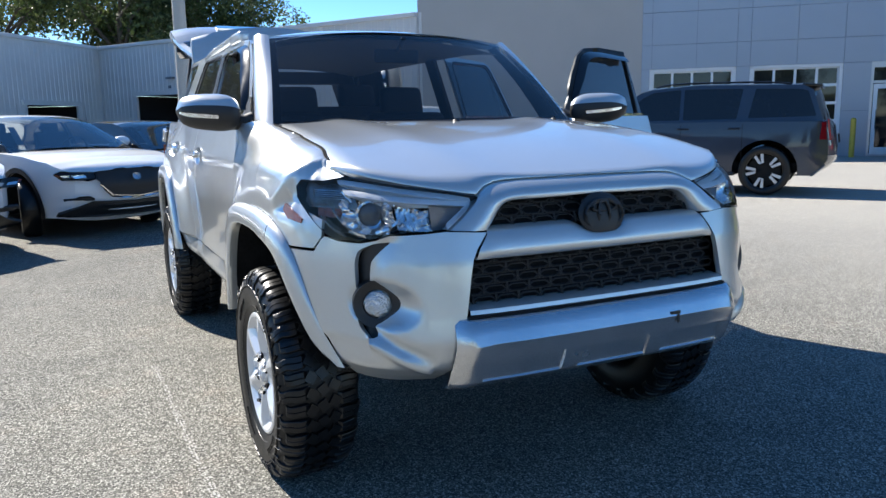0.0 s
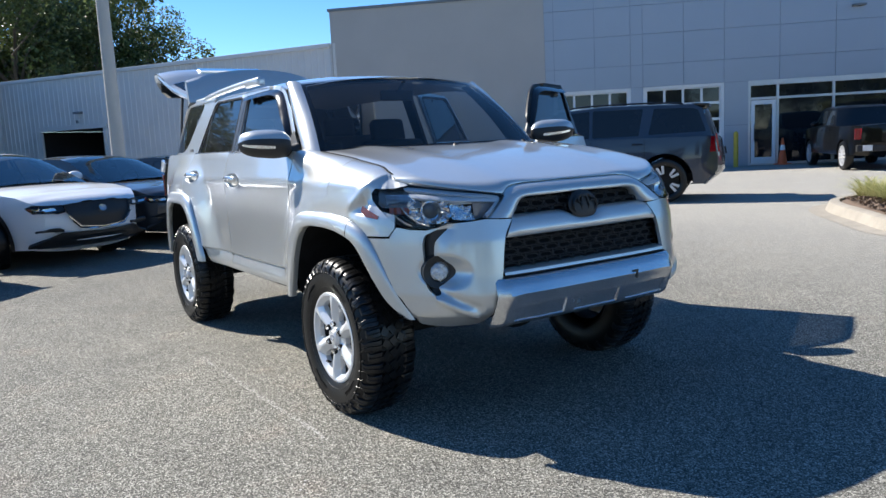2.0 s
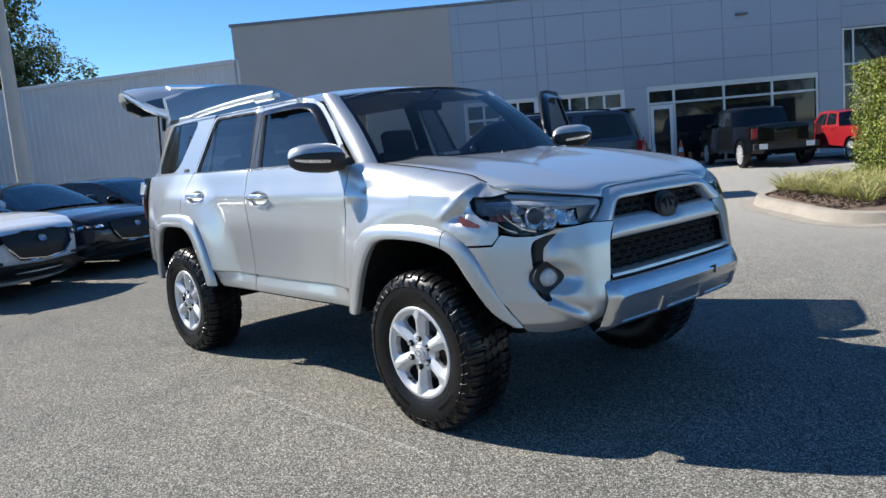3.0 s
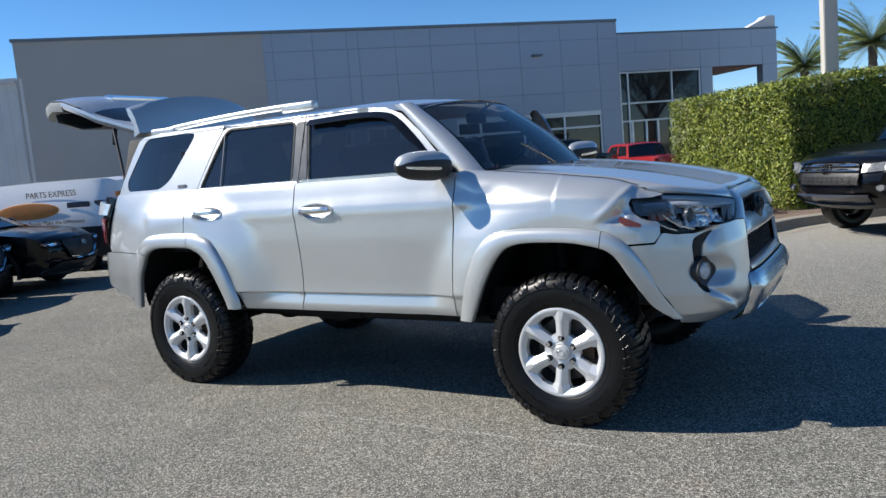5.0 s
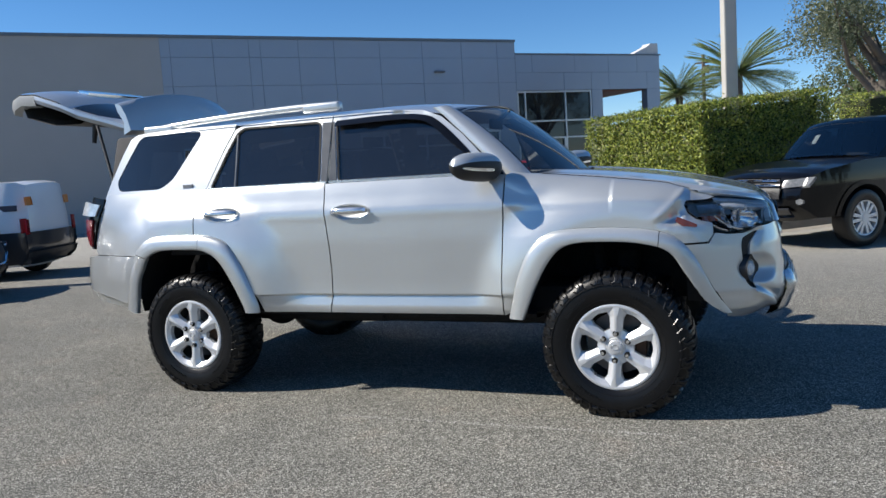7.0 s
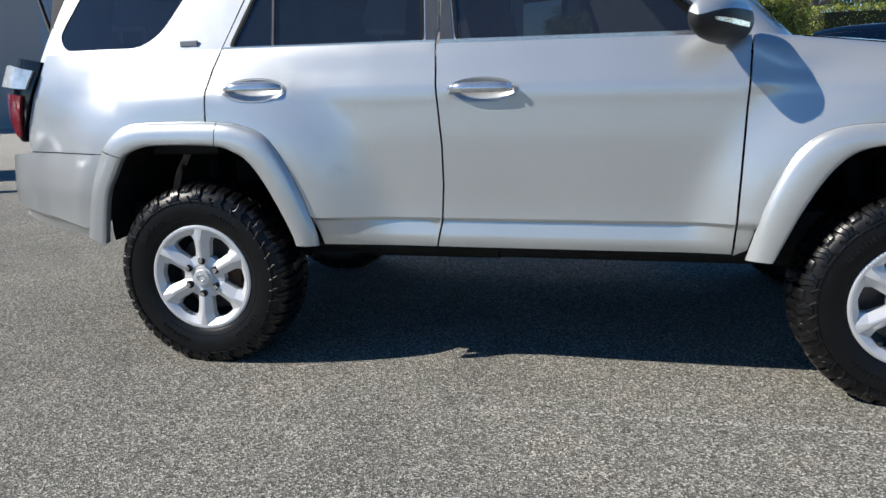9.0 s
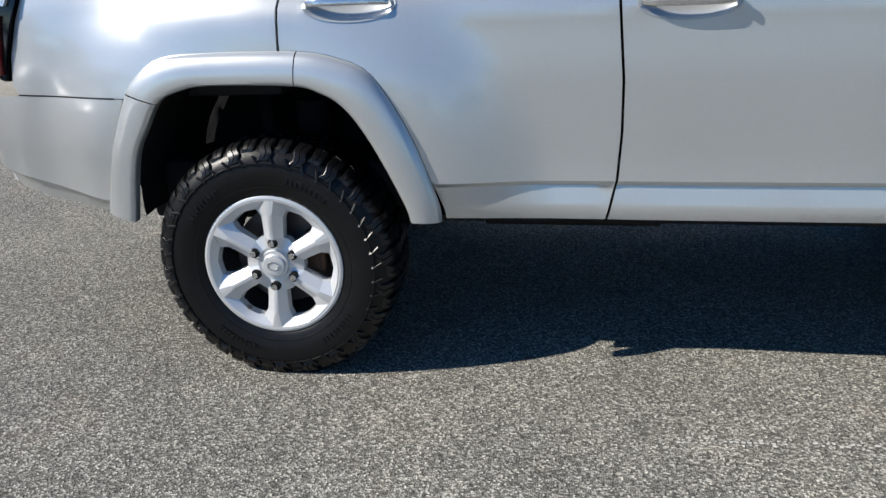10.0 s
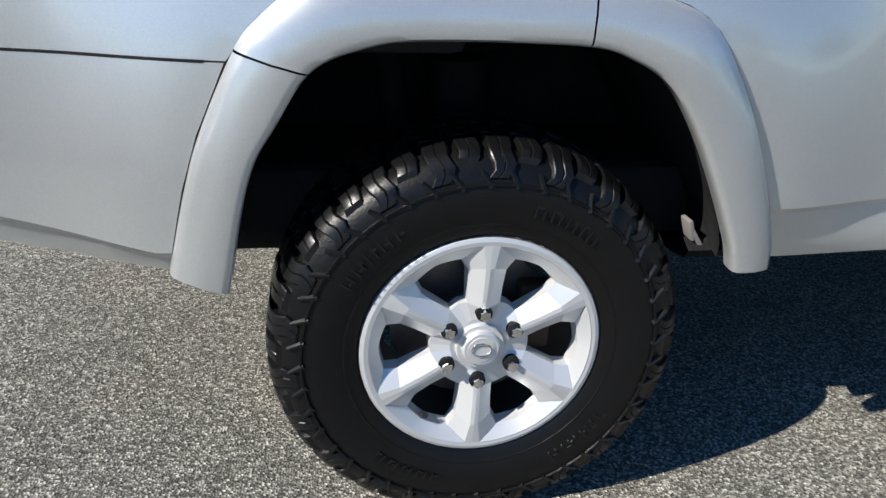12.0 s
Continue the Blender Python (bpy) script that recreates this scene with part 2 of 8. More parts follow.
MOSS_LEAF = leaf_mat("mossy_oak_leaf", [(0.0, (0.07, 0.09, 0.045)), (0.6, (0.14, 0.165, 0.085)), (1.0, (0.27, 0.28, 0.18))])
PALM_LEAF = leaf_mat("palm_leaf", [(0.0, (0.11, 0.17, 0.05)), (0.6, (0.22, 0.29, 0.11)), (1.0, (0.42, 0.42, 0.21))])
GRASS_LEAF = leaf_mat("strap_leaf", [(0.0, (0.20, 0.23, 0.06)), (0.5, (0.45, 0.45, 0.17)), (1.0, (0.68, 0.60, 0.32))])


# ---- building blocks ----
def part(name, bm, material, parent=None, label="", smooth=None):
    """One mesh object from a bmesh, under a thing or a part. smooth: the angle up to which edges are smooth."""
    me = bpy.data.meshes.new(name)
    bmesh.ops.recalc_face_normals(bm, faces=bm.faces)
    if smooth is not None:
        for f in bm.faces:
            f.smooth = True
        lim = radians(smooth)
        for e in bm.edges:
            if len(e.link_faces) == 2 and e.calc_face_angle(0.0) > lim:
                e.smooth = False
    bm.to_mesh(me)
    bm.free()
    for m in material if isinstance(material, (list, tuple)) else [material]:
        me.materials.append(m)
    ob = new(name, me)
    if parent is not None:
        ob.parent = parent
    if label:
        tagged(ob, label)
    return ob


def thing(name, label, category, group="", kind="", at=None):
    ob = new(name)
    ob.empty_display_size = 0.1
    if at is not None:
        ob.matrix_world = at
    return tagged(ob, label, category, group, kind)


def box(bm, c, s, bevel=0.0, rot=None, seg=2):
    m = Matrix.Translation(c) @ (rot if rot is not None else Matrix.Identity(4)) @ Matrix.Diagonal((*s, 1))
    r = bmesh.ops.create_cube(bm, size=1.0, matrix=m)
    if bevel:
        es = list({e for v in r["verts"] for e in v.link_edges})
        bmesh.ops.bevel(bm, geom=es, offset=bevel, segments=seg, affect="EDGES", profile=0.6)
    return r["verts"]


def rod(bm, a, b, r0, r1=None, seg=12, caps=True):
    a, b = Vector(a), Vector(b)
    d = b - a
    m = Matrix.Translation((a + b) / 2) @ d.to_track_quat("Z", "Y").to_matrix().to_4x4()
    bmesh.ops.create_cone(bm, cap_ends=caps, segments=seg, radius1=r0, radius2=r0 if r1 is None else r1, depth=d.length, matrix=m)


def quadstrip(bm, rows, closed=False, flip=False):
    """A skin over rows of points of one length."""
    vs = [[bm.verts.new(p) for p in r] for r in rows]
    for a, b in zip(vs, vs[1:]):
        n = len(a)
        for i in range(n if closed else n - 1):
            j = (i + 1) % n
            try:
                bm.faces.new((a[i], a[j], b[j], b[i]))
            except ValueError:
                pass
    return vs


def smooth_line(pts, n, closed=False):
    """n points along a rounded line through pts."""
    pts = [np.array(p, float) for p in pts]
    k = len(pts)
    out = []
    segs = k if closed else k - 1
    for i in range(segs):
        p1, p2 = pts[i], pts[(i + 1) % k]
        p0 = pts[i - 1] if closed or i > 0 else 2 * p1 - p2
        p3 = pts[(i + 2) % k] if closed or i + 2 < k else 2 * p2 - p1
        for t in np.arange(8) / 8:
            out.append(0.5 * (2 * p1 + (p2 - p0) * t + (2 * p0 - 5 * p1 + 4 * p2 - p3) * t**2 + (3 * p1 - p0 - 3 * p2 + p3) * t**3))
    out.append(pts[0] if closed else pts[-1])
    out = np.array(out)
    d = np.r_[0, np.cumsum(np.linalg.norm(np.diff(out, axis=0), axis=1))]
    at = np.linspace(0, d[-1], n)
    return np.stack([np.interp(at, d, out[:, c]) for c in range(out.shape[1])], 1)


def straight(pts, step, closed=True):
    """Points along the straight sides of a polygon."""
    out = []
    k = len(pts)
    for i in range(k if closed else k - 1):
        a, b = np.array(pts[i], float), np.array(pts[(i + 1) % k], float)
        m = max(1, int(math.ceil(np.linalg.norm(b - a) / step)))
        out += [a + (b - a) * j / m for j in range(m)]
    if not closed:
        out.append(np.array(pts[-1], float))
    return np.array(out)


def rounded(pts, r, seg=4):
    """A polygon with rounded corners."""
    out, k = [], len(pts)
    for i in range(k):
        p, a, b = (np.array(pts[j % k], float) for j in (i, i - 1, i + 1))
        u, v = a - p, b - p
        lu, lv = np.linalg.norm(u), np.linalg.norm(v)
        d = min(r, lu * 0.45, lv * 0.45)
        p0, p1 = p + u / lu * d, p + v / lv * d
        for t in np.linspace(0, 1, seg + 1):
            out.append((1 - t) ** 2 * p0 + 2 * t * (1 - t) * p + t**2 * p1)
    return out


def grown(poly, d):
    """The outline moved out by d."""
    p = np.asarray(poly, float)
    e0, e1 = p - np.roll(p, 1, 0), np.roll(p, -1, 0) - p
    area = np.sum(p[:, 0] * np.roll(p[:, 1], -1) - np.roll(p[:, 0], -1) * p[:, 1])
    n = sum(np.stack([e[:, 1], -e[:, 0]], 1) / (np.linalg.norm(e, axis=1)[:, None] + 1e-9) for e in (e0, e1))
    n /= np.linalg.norm(n, axis=1)[:, None] + 1e-9
    return [tuple(q) for q in p + n * d * (1 if area > 0 else -1)]


def inside(poly, q):
    x, y = q[:, 0], q[:, 1]
    res = np.zeros(len(q), bool)
    p = np.asarray(poly, float)
    for (ax, ay), (bx, by) in zip(p, np.roll(p, -1, 0)):
        if ay == by:
            continue
        hit = ((ay > y) != (by > y)) & (x < (bx - ax) * (y - ay) / (by - ay) + ax)
        res ^= hit
    return res


def edge_gap(poly, q):
    best = np.full(len(q), 9.0)
    p = np.asarray(poly, float)
    for a, b in zip(p, np.roll(p, -1, 0)):
        d = b - a
        ll = d @ d
        if ll < 1e-12:
            continue
        t = np.clip(((q - a) @ d) / ll, 0, 1)
        best = np.minimum(best, np.linalg.norm(q - (a + t[:, None] * d), axis=1))
    return best


def sheet(bm, poly, place, step=0.04, holes=(), hem=0.0, lines=()):
    """Fills a flat outline with a net of triangles, lays each point by place(u, v), and turns its edges in by hem."""
    from mathutils.geometry import delaunay_2d_cdt

    rings = [straight(p, step) for p in (poly, *holes)]
    lo, hi = rings[0].min(0), rings[0].max(0)
    gx, gy = np.meshgrid(np.arange(lo[0] + step / 2, hi[0], step), np.arange(lo[1] + step / 2, hi[1], step))
    g = np.stack([gx.ravel(), gy.ravel()], 1)
    if len(g):
        ok = inside(rings[0], g)
        for r in rings[1:]:
            ok &= ~inside(r, g)
        g = g[ok]
        for r in rings:
            if len(g):
                g = g[edge_gap(r, g) > step * 0.45]
    pts, edges, n = [], [], 0
    for r in rings:
        pts += [Vector(p) for p in r]
        edges += [(n + i, n + (i + 1) % len(r)) for i in range(len(r))]
        n += len(r)
    for ln in lines:
        q = straight(ln, step, closed=False)
        pts += [Vector(p) for p in q]
        edges += [(n + i, n + i + 1) for i in range(len(q) - 1)]
        n += len(q)
        if len(g):
            g = g[np.min(np.linalg.norm(g[:, None] - q[None], axis=2), axis=1) > step * 0.5]
    pts += [Vector(p) for p in g]
    v2, _, faces, *_ = delaunay_2d_cdt(pts, edges, [], 0, 1e-5)
    co = np.array([[*v] for v in v2])
    cen = np.array([co[list(f)].mean(0) for f in faces])
    ok = inside(rings[0], cen)
    for r in rings[1:]:
        ok &= ~inside(r, cen)
    vs = {}

    def vert(i):
        if i not in vs:
            vs[i] = bm.verts.new(place(*co[i]))
        return vs[i]

    made = []
    for f, k in zip(faces, ok):
        if k and len(set(f)) == 3:
            a, b, c = (co[i] for i in f)
            if abs((b[0] - a[0]) * (c[1] - a[1]) - (b[1] - a[1]) * (c[0] - a[0])) < 1e-9:
                continue
            made.append(bm.faces.new([vert(i) for i in f]))
    if hem:
        bm.normal_update()
        loose = {}
        for f in made:
            for e in f.edges:
                if len([k for k in e.link_faces]) == 1:
                    loose[e] = f
        nor = {}
        for e in loose:
            for v in e.verts:
                nor[v] = nor.get(v, Vector()) + loose[e].normal
        top = {v: bm.verts.new(v.co) for v in nor}
        low = {v: bm.verts.new(v.co - nor[v].normalized() * hem) for v in nor}
        for e in loose:
            a, b = e.verts
            try:
                bm.faces.new((top[a], top[b], low[b], low[a]))
            except ValueError:
                pass
    return made

# ---- the silver off-road wagon: its skin ----
HUB_Z, TYRE_R, AXLE_F, AXLE_R = 0.385, 0.405, 1.395, -1.395


def lerp_table(x, table):
    xs, ys = zip(*table)
    return float(np.interp(x, xs, ys))


def plan_curve(pts):
    line = smooth_line(pts, 90)
    d = np.r_[0, np.cumsum(np.linalg.norm(np.diff(line, axis=0), axis=1))]
    return d, line


NOSE_X, TAIL_X = 1.45, -1.75
NOSE_D, NOSE = plan_curve([(1.45, 0.885), (1.66, 0.881), (1.83, 0.866), (1.95, 0.832), (2.05, 0.795), (2.13, 0.742), (2.198, 0.66), (2.242, 0.55), (2.260, 0.40), (2.266, 0.2), (2.267, 0.0)])
TAIL_D, TAIL = plan_curve([(-1.75, 0.885), (-2.0, 0.882), (-2.23, 0.864), (-2.39, 0.812), (-2.49, 0.71), (-2.545, 0.45), (-2.56, 0.0)])


def nose_s(y):
    """The way along the skin to where the nose has the half width y."""
    return NOSE_X + float(np.interp(-y, -NOSE[:, 1], NOSE_D))


def tail_s(y):
    return TAIL_X - float(np.interp(-y, -TAIL[:, 1], TAIL_D))


SIDE_W = [(0.45, -0.045), (0.53, -0.026), (0.57, -0.010), (0.645, -0.023), (0.660, -0.011), (0.71, -0.012), (0.85, -0.006), (0.98, 0.0), (1.10, -0.001), (1.20, -0.014), (1.30, -0.042), (1.40, -0.080)]
NOSE_LEAN = [(0.45, -0.13), (0.52, -0.07), (0.60, -0.015), (0.66, 0.0), (0.74, -0.012), (0.90, -0.030), (1.0, -0.055), (1.08, -0.088), (1.16, -0.15), (1.25, -0.22)]
SHOULDER = [(-2.5, 1.36), (0.80, 1.345), (0.95, 1.325), (1.3, 1.285), (1.6, 1.245), (1.8, 1.215), (2.1, 1.19), (3.2, 1.18)]
ROLL = [(0.70, 0.03), (0.92, 0.12), (3.0, 0.12)]


def skin(s, v, off=0.0):
    """A point of the right-hand skin: s runs along the side and round nose and tail, v up the side and over the shoulder."""
    if off:
        p = skin(s, v)
        a, b = skin(s + 0.004, v) - skin(s - 0.004, v), skin(s, v + 0.004) - skin(s, v - 0.004)
        return p + a.cross(b).normalized() * off
    top, r = lerp_table(s, SHOULDER), lerp_table(s, ROLL)
    lip = top - r
    if v <= lip:
        z, inward = v, 0.0
    else:
        a = min((v - lip) / r, 1.6)
        z, inward = lip + r * math.sin(min(a, math.pi / 2)), r * (1 - math.cos(a))
    w = lerp_table(min(v, lip), SIDE_W)
    crease = 0.010 * math.exp(-(((v - 1.16) / 0.035) ** 2)) if -1.9 < s < 1.9 else 0.0
    for xc, rad in ((AXLE_F, 0.50), (AXLE_R, 0.50)):
        far = min(1.0, max(0.0, (math.hypot((s - xc) * 0.94, v - 0.56) - rad) / (0.34 if xc < 0 or s > xc else 0.27)))
        low = min(1.0, max(0.0, (v - 0.54) / 0.14))
        w += 0.068 * (1 - far * far * (3 - 2 * far)) * (0.35 + 0.65 * low * low * (3 - 2 * low))
    if s > NOSE_X:
        d = s - NOSE_X
        x, y = (float(np.interp(d, NOSE_D, NOSE[:, c])) for c in (0, 1))
        k = min(1.0, max(0.0, (d - 0.15) / 0.62))
        k = k * k * (3 - 2 * k)
        x += lerp_table(z, NOSE_LEAN) * k - inward * k
        y += (w + crease - inward) * (1 - k)
        y = max(y, 0.0)
    elif s < TAIL_X:
        d = TAIL_X - s
        x, y = (float(np.interp(d, TAIL_D, TAIL[:, c])) for c in (0, 1))
        k = min(1.0, max(0.0, (d - 0.22) / 0.55))
        k = k * k * (3 - 2 * k)
        x += k * lerp_table(z, [(0.45, 0.10), (0.6, 0.03), (0.75, 0.0), (0.9, 0.02), (1.15, 0.09), (1.4, 0.20)])
        y += (w - inward) * (1 - k) - 0.05 * k * max(0.0, z - 1.0)
    else:
        x, y = s, lerp_table(s, [(-1.75, 0.885), (-1.5, 0.887), (-1.25, 0.894), (-0.95, 0.909), (-0.6, 0.920), (-0.2, 0.925), (0.3, 0.924), (0.7, 0.916), (1.0, 0.903), (1.25, 0.891), (1.45, 0.885)]) + w + crease - inward
    return Vector((x, -y, z))


def flank(x, z, off=0.0):
    """The greenhouse side, leaning in towards the roof."""
    y = 0.838 - (z - 1.31) * 0.33
    if x < -1.55:
        y -= 0.18 * (-1.55 - x) ** 2
    if x > 0.35:
        y -= 0.10 * (x - 0.35) ** 2
    return Vector((x, -y - off, z + off * 0.28))


def roof_z(x, y):
    z = 1.822 - 0.070 * (abs(y) / 0.69) ** 2.6
    if x > -0.1:
        z -= 0.13 * (x + 0.1) ** 2
    if x < -1.2:
        z -= 0.035 * (-1.2 - x) ** 2
    return z


def bonnet_z(x, y):
    t = (x - 0.92) / 1.22
    z = 1.335 - 0.080 * t - 0.118 * max(0.0, t) ** 2.6
    a = abs(y)
    z -= 0.014 * (a / 0.78) ** 3
    z += 0.011 * math.exp(-(((a - (0.50 - 0.10 * t)) / 0.10) ** 2)) * (1 - 0.6 * max(0, t))
    return z


def mirrored(bm):
    b2 = bm.copy()
    for v in b2.verts:
        v.co.y = -v.co.y
    bmesh.ops.reverse_faces(b2, faces=b2.faces)
    return b2


def pair(name, bm, material, parent, label="", smooth=None):
    """The part of the right-hand side and its mirror image."""
    b2 = mirrored(bm)
    a = part(name, bm, material, parent, label, smooth)
    b = part(name, b2, material, parent, label, smooth)
    return a, b


REAR_ARCH_IN = [(-1.850, 0.525), (-1.803, 0.733), (-1.754, 0.826), (-1.698, 0.91), (-1.62, 0.946), (-1.523, 0.960), (-1.266, 0.957), (-1.176, 0.934), (-1.11, 0.893), (-1.05, 0.812), (-0.99, 0.70), (-0.945, 0.60), (-0.93, 0.548)]
REAR_ARCH_OUT = [(-1.952, 0.555), (-1.912, 0.705), (-1.880, 0.80), (-1.825, 0.918), (-1.787, 0.973), (-1.70, 1.035), (-1.55, 1.052), (-1.25, 1.052), (-1.115, 1.027), (-1.04, 0.99), (-0.985, 0.918), (-0.93, 0.82), (-0.885, 0.712), (-0.847, 0.60), (-0.840, 0.543)]
FRONT_ARCH_IN = [(0.905, 0.53), (1.00, 0.747), (1.09, 0.885), (1.19, 0.942), (1.37, 0.950), (1.55, 0.935), (1.68, 0.888), (1.76, 0.77), (1.85, 0.63), (1.95, 0.55)]
FRONT_ARCH_OUT = [(0.815, 0.53), (0.88, 0.76), (0.97, 0.935), (1.10, 1.010), (1.345, 1.022), (1.58, 1.006), (1.72, 0.96), (1.81, 0.86), (1.90, 0.68), (1.99, 0.55)]


def plain_skin(s, v, off):
    """The skin without the sill's crease, upright below the doors' middle."""
    p = skin(s, max(v, 0.74), off)
    if v < 0.74:
        p.z, p.y = p.z + v - 0.74, p.y + 0.06 * (0.74 - v)
    return p


def flare(inn, out, start=0.0, end=1.0, fade=False):
    bm = bmesh.new()
    a, b = smooth_line(inn, 160), smooth_line(out, 160)
    rows = []
    for at in np.linspace(start, end, 60) * 159:
        i, fr = min(int(at), 158), at - min(int(at), 158)
        lead = float(np.interp(at / 159, [0, 0.235, 0.585, 1], [0, 0.292, 0.612, 1])) * 159 if not fade else at
        j, fj = min(int(lead), 158), lead - min(int(lead), 158)
        p, q = a[j] + (a[j + 1] - a[j]) * fj, b[i] + (b[i + 1] - b[i]) * fr
        far = max(0.0, (at / 159 - 0.60) / 0.34) if fade else 0.0
        amount = 1 - 0.85 * min(1.0, far) ** 1.3
        row = []
        for k, h in ((0.0, 0.001), (0.03, 0.010), (0.08, 0.018), (0.2, 0.027), (0.5, 0.036), (0.85, 0.040), (0.95, 0.038), (1.0, 0.032)):
            c = q + (p - q) * k
            row.append(plain_skin(c[0], c[1], max(h * amount, 0.0015)))
        last = plain_skin(p[0], p[1], max(0.032 * amount, 0.0015))
        row += [last + Vector((0, 0.014, 0)), last + Vector((0, 0.030, 0.002))]
        rows.append(row)
    quadstrip(bm, rows)
    return bm


def wagon_wheel():
    """Six-spoke alloy wheel in a mud-terrain tyre, its outer face towards -y, its hub in the origin."""
    bm = bmesh.new()
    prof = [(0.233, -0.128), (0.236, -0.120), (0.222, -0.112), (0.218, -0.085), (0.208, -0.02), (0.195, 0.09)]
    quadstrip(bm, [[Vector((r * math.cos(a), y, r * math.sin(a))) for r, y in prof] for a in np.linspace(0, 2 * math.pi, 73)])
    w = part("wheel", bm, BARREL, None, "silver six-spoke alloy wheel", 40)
    bm = bmesh.new()
    seg = 96
    prof = [(0.218, 0.108), (0.234, 0.125), (0.244, 0.131), (0.280, 0.143), (0.325, 0.148), (0.352, 0.140), (0.372, 0.128), (0.386, 0.112), (0.392, 0.06), (0.394, 0.0)]
    full = [(r, -y) for r, y in prof] + [(r, y) for r, y in reversed(prof[:-1])]
    rows = [[Vector((r * math.cos(a), y, r * math.sin(a))) for r, y in full] for a in np.linspace(0, 2 * math.pi, seg + 1)[:-1]]
    rows.append(rows[0])
    quadstrip(bm, rows)
    bmesh.ops.remove_doubles(bm, verts=bm.verts, dist=1e-5)
    part("tyre", bm, RUBBER_SIDE, w, "black mud-terrain tyre", 40)
    # shoulder lugs, two lengths in turn, wrapped over the shoulder with a sipe down each, and centre blocks
    bm = bmesh.new()
    n = 44
    rng = np.random.default_rng(31)
    over = smooth_line([(0.336, 0.1475), (0.352, 0.1455), (0.372, 0.1370), (0.388, 0.1240), (0.398, 0.1060), (0.4035, 0.082), (TYRE_R, 0.052)], 11)
    slope = np.gradient(over, axis=0)
    out = np.stack([-slope[:, 1], slope[:, 0]], 1) / np.linalg.norm(slope, axis=1)[:, None]
    zig_long = [-0.009, -0.004, 0.005, 0.007, 0.002, -0.001, 0.000, 0.001, 0.001, -0.002, -0.005]
    zig_short = [0.0, 0.0, 0.0, -0.006, -0.001, 0.002, 0.002, 0.000, -0.001, -0.003, -0.001]
    for i in range(n):
        for side in (-1, 1):
            c = 2 * math.pi * (i + (0.5 if side > 0 else 0.0)) / n + rng.uniform(-0.004, 0.004)
            long = i % 2
            first = 0 if long else 3
            rows = []
            for k in range(first, 11):
                (r, y), (nr, ny) = over[k], out[k]
                wd = (0.0180 if k < 3 else 0.0212 if k < 6 else 0.0230) * (1.04 if long else 0.96)
                drop = 0.009 if k == first else 0.002 if k == first + 1 else 0.010 if k == 10 else 0.0
                row = []
                for u, h in ((-1.08, -0.014), (-0.90, -0.0015), (-0.80, 0.0), (-0.10, 0.0), (0.0, -0.003), (0.10, 0.0), (0.80, 0.0), (0.90, -0.0015), (1.08, -0.014)):
                    h = min(h, -drop) if u not in (-1.08, 1.08) else h
                    rr, yy = r + nr * h, y + ny * h
                    ang = c + (wd * u + (zig_long if long else zig_short)[k] * side) / r
                    row.append(Vector((rr * math.cos(ang), side * yy, rr * math.sin(ang))))
                rows.append(row)
            vs = quadstrip(bm, rows)
            bm.faces.new(vs[0])
            bm.faces.new(vs[-1][::-1])
        a = 2 * math.pi * i / n
        for j, y in enumerate((-0.040, 0.0, 0.040)):
            aa = a + j * 0.37 * math.pi / n
            m = Matrix.Rotation(-aa, 4, "Y") @ Matrix.Translation((0.396, y, 0)) @ Matrix.Rotation(0.55 * (1 if j % 2 else -1), 4, "X")
            box(bm, (0, 0, 0), (0.016, 0.034, 0.034 if i % 2 else 0.039), 0, rot=m)
    part("tread", bm, RUBBER, w, "chunky tread blocks with wet-look shine", 28)
    # raised letter-like marks round the sidewall, and short side biters
    for c0 in (0.9, 2.2, 4.0, 5.3):
        bm = bmesh.new()
        for k in range(9):
            m = Matrix.Rotation(-(c0 + 0.055 * k), 4, "Y") @ Matrix.Translation((0.298, -0.1440, 0)) @ Matrix.Rotation(0.12, 4, "Z")
            box(bm, (0, 0, 0), (0.026, 0.007, 0.0035), 0, rot=m)
            if k % 3 != 1:
                box(bm, (0.010 - 0.010 * (k % 2), 0, 0.005), (0.005, 0.007, 0.009), 0, rot=m)
        tagged(part("sidewall_mark", bm, RUBBER, w), "raised bars on the sidewall", kind="stuff")
    bm = bmesh.new()
    for i in range(44):
        a = 2 * math.pi * (i + 0.5) / 44
        m = Matrix.Rotation(-a, 4, "Y")
        rod(bm, m @ Vector((0.332, -0.1465, -0.008)), m @ Vector((0.362, -0.1400, 0.010)), 0.006, 0.004, 5)
    tagged(part("side_biter", bm, RUBBER, w, "", 40), "row of small side lugs", kind="stuff")
    for r, y in ((0.262, -0.1360), (0.338, -0.1478)):
        bm = bmesh.new()
        quadstrip(bm, [[Vector((rr * math.cos(a), yy, rr * math.sin(a))) for rr, yy in ((r - 0.003, y + 0.002), (r - 0.0015, y - 0.002), (r + 0.0015, y - 0.002), (r + 0.003, y + 0.002))] for a in np.linspace(0, 2 * math.pi, 97)])
        part("sidewall_ring", bm, RUBBER_SIDE, w)
    # the face: six openings between ridged spokes
    bm = bmesh.new()
    made = {}

    def vert(r, deg, dep):
        """A point of the face by radius, angle and depth behind the rim's edge."""
        key = (round(r, 4), round(deg, 3) % 360, round(dep, 4))
        if key not in made:
            c = radians(deg)
            r *= 0.962
            made[key] = bm.verts.new((r * math.cos(c), -0.132 + dep, r * math.sin(c)))
        return made[key]

    def polar(u, w):
        return math.hypot(u, w), math.degrees(math.atan2(w, u))

    DISC = 0.224
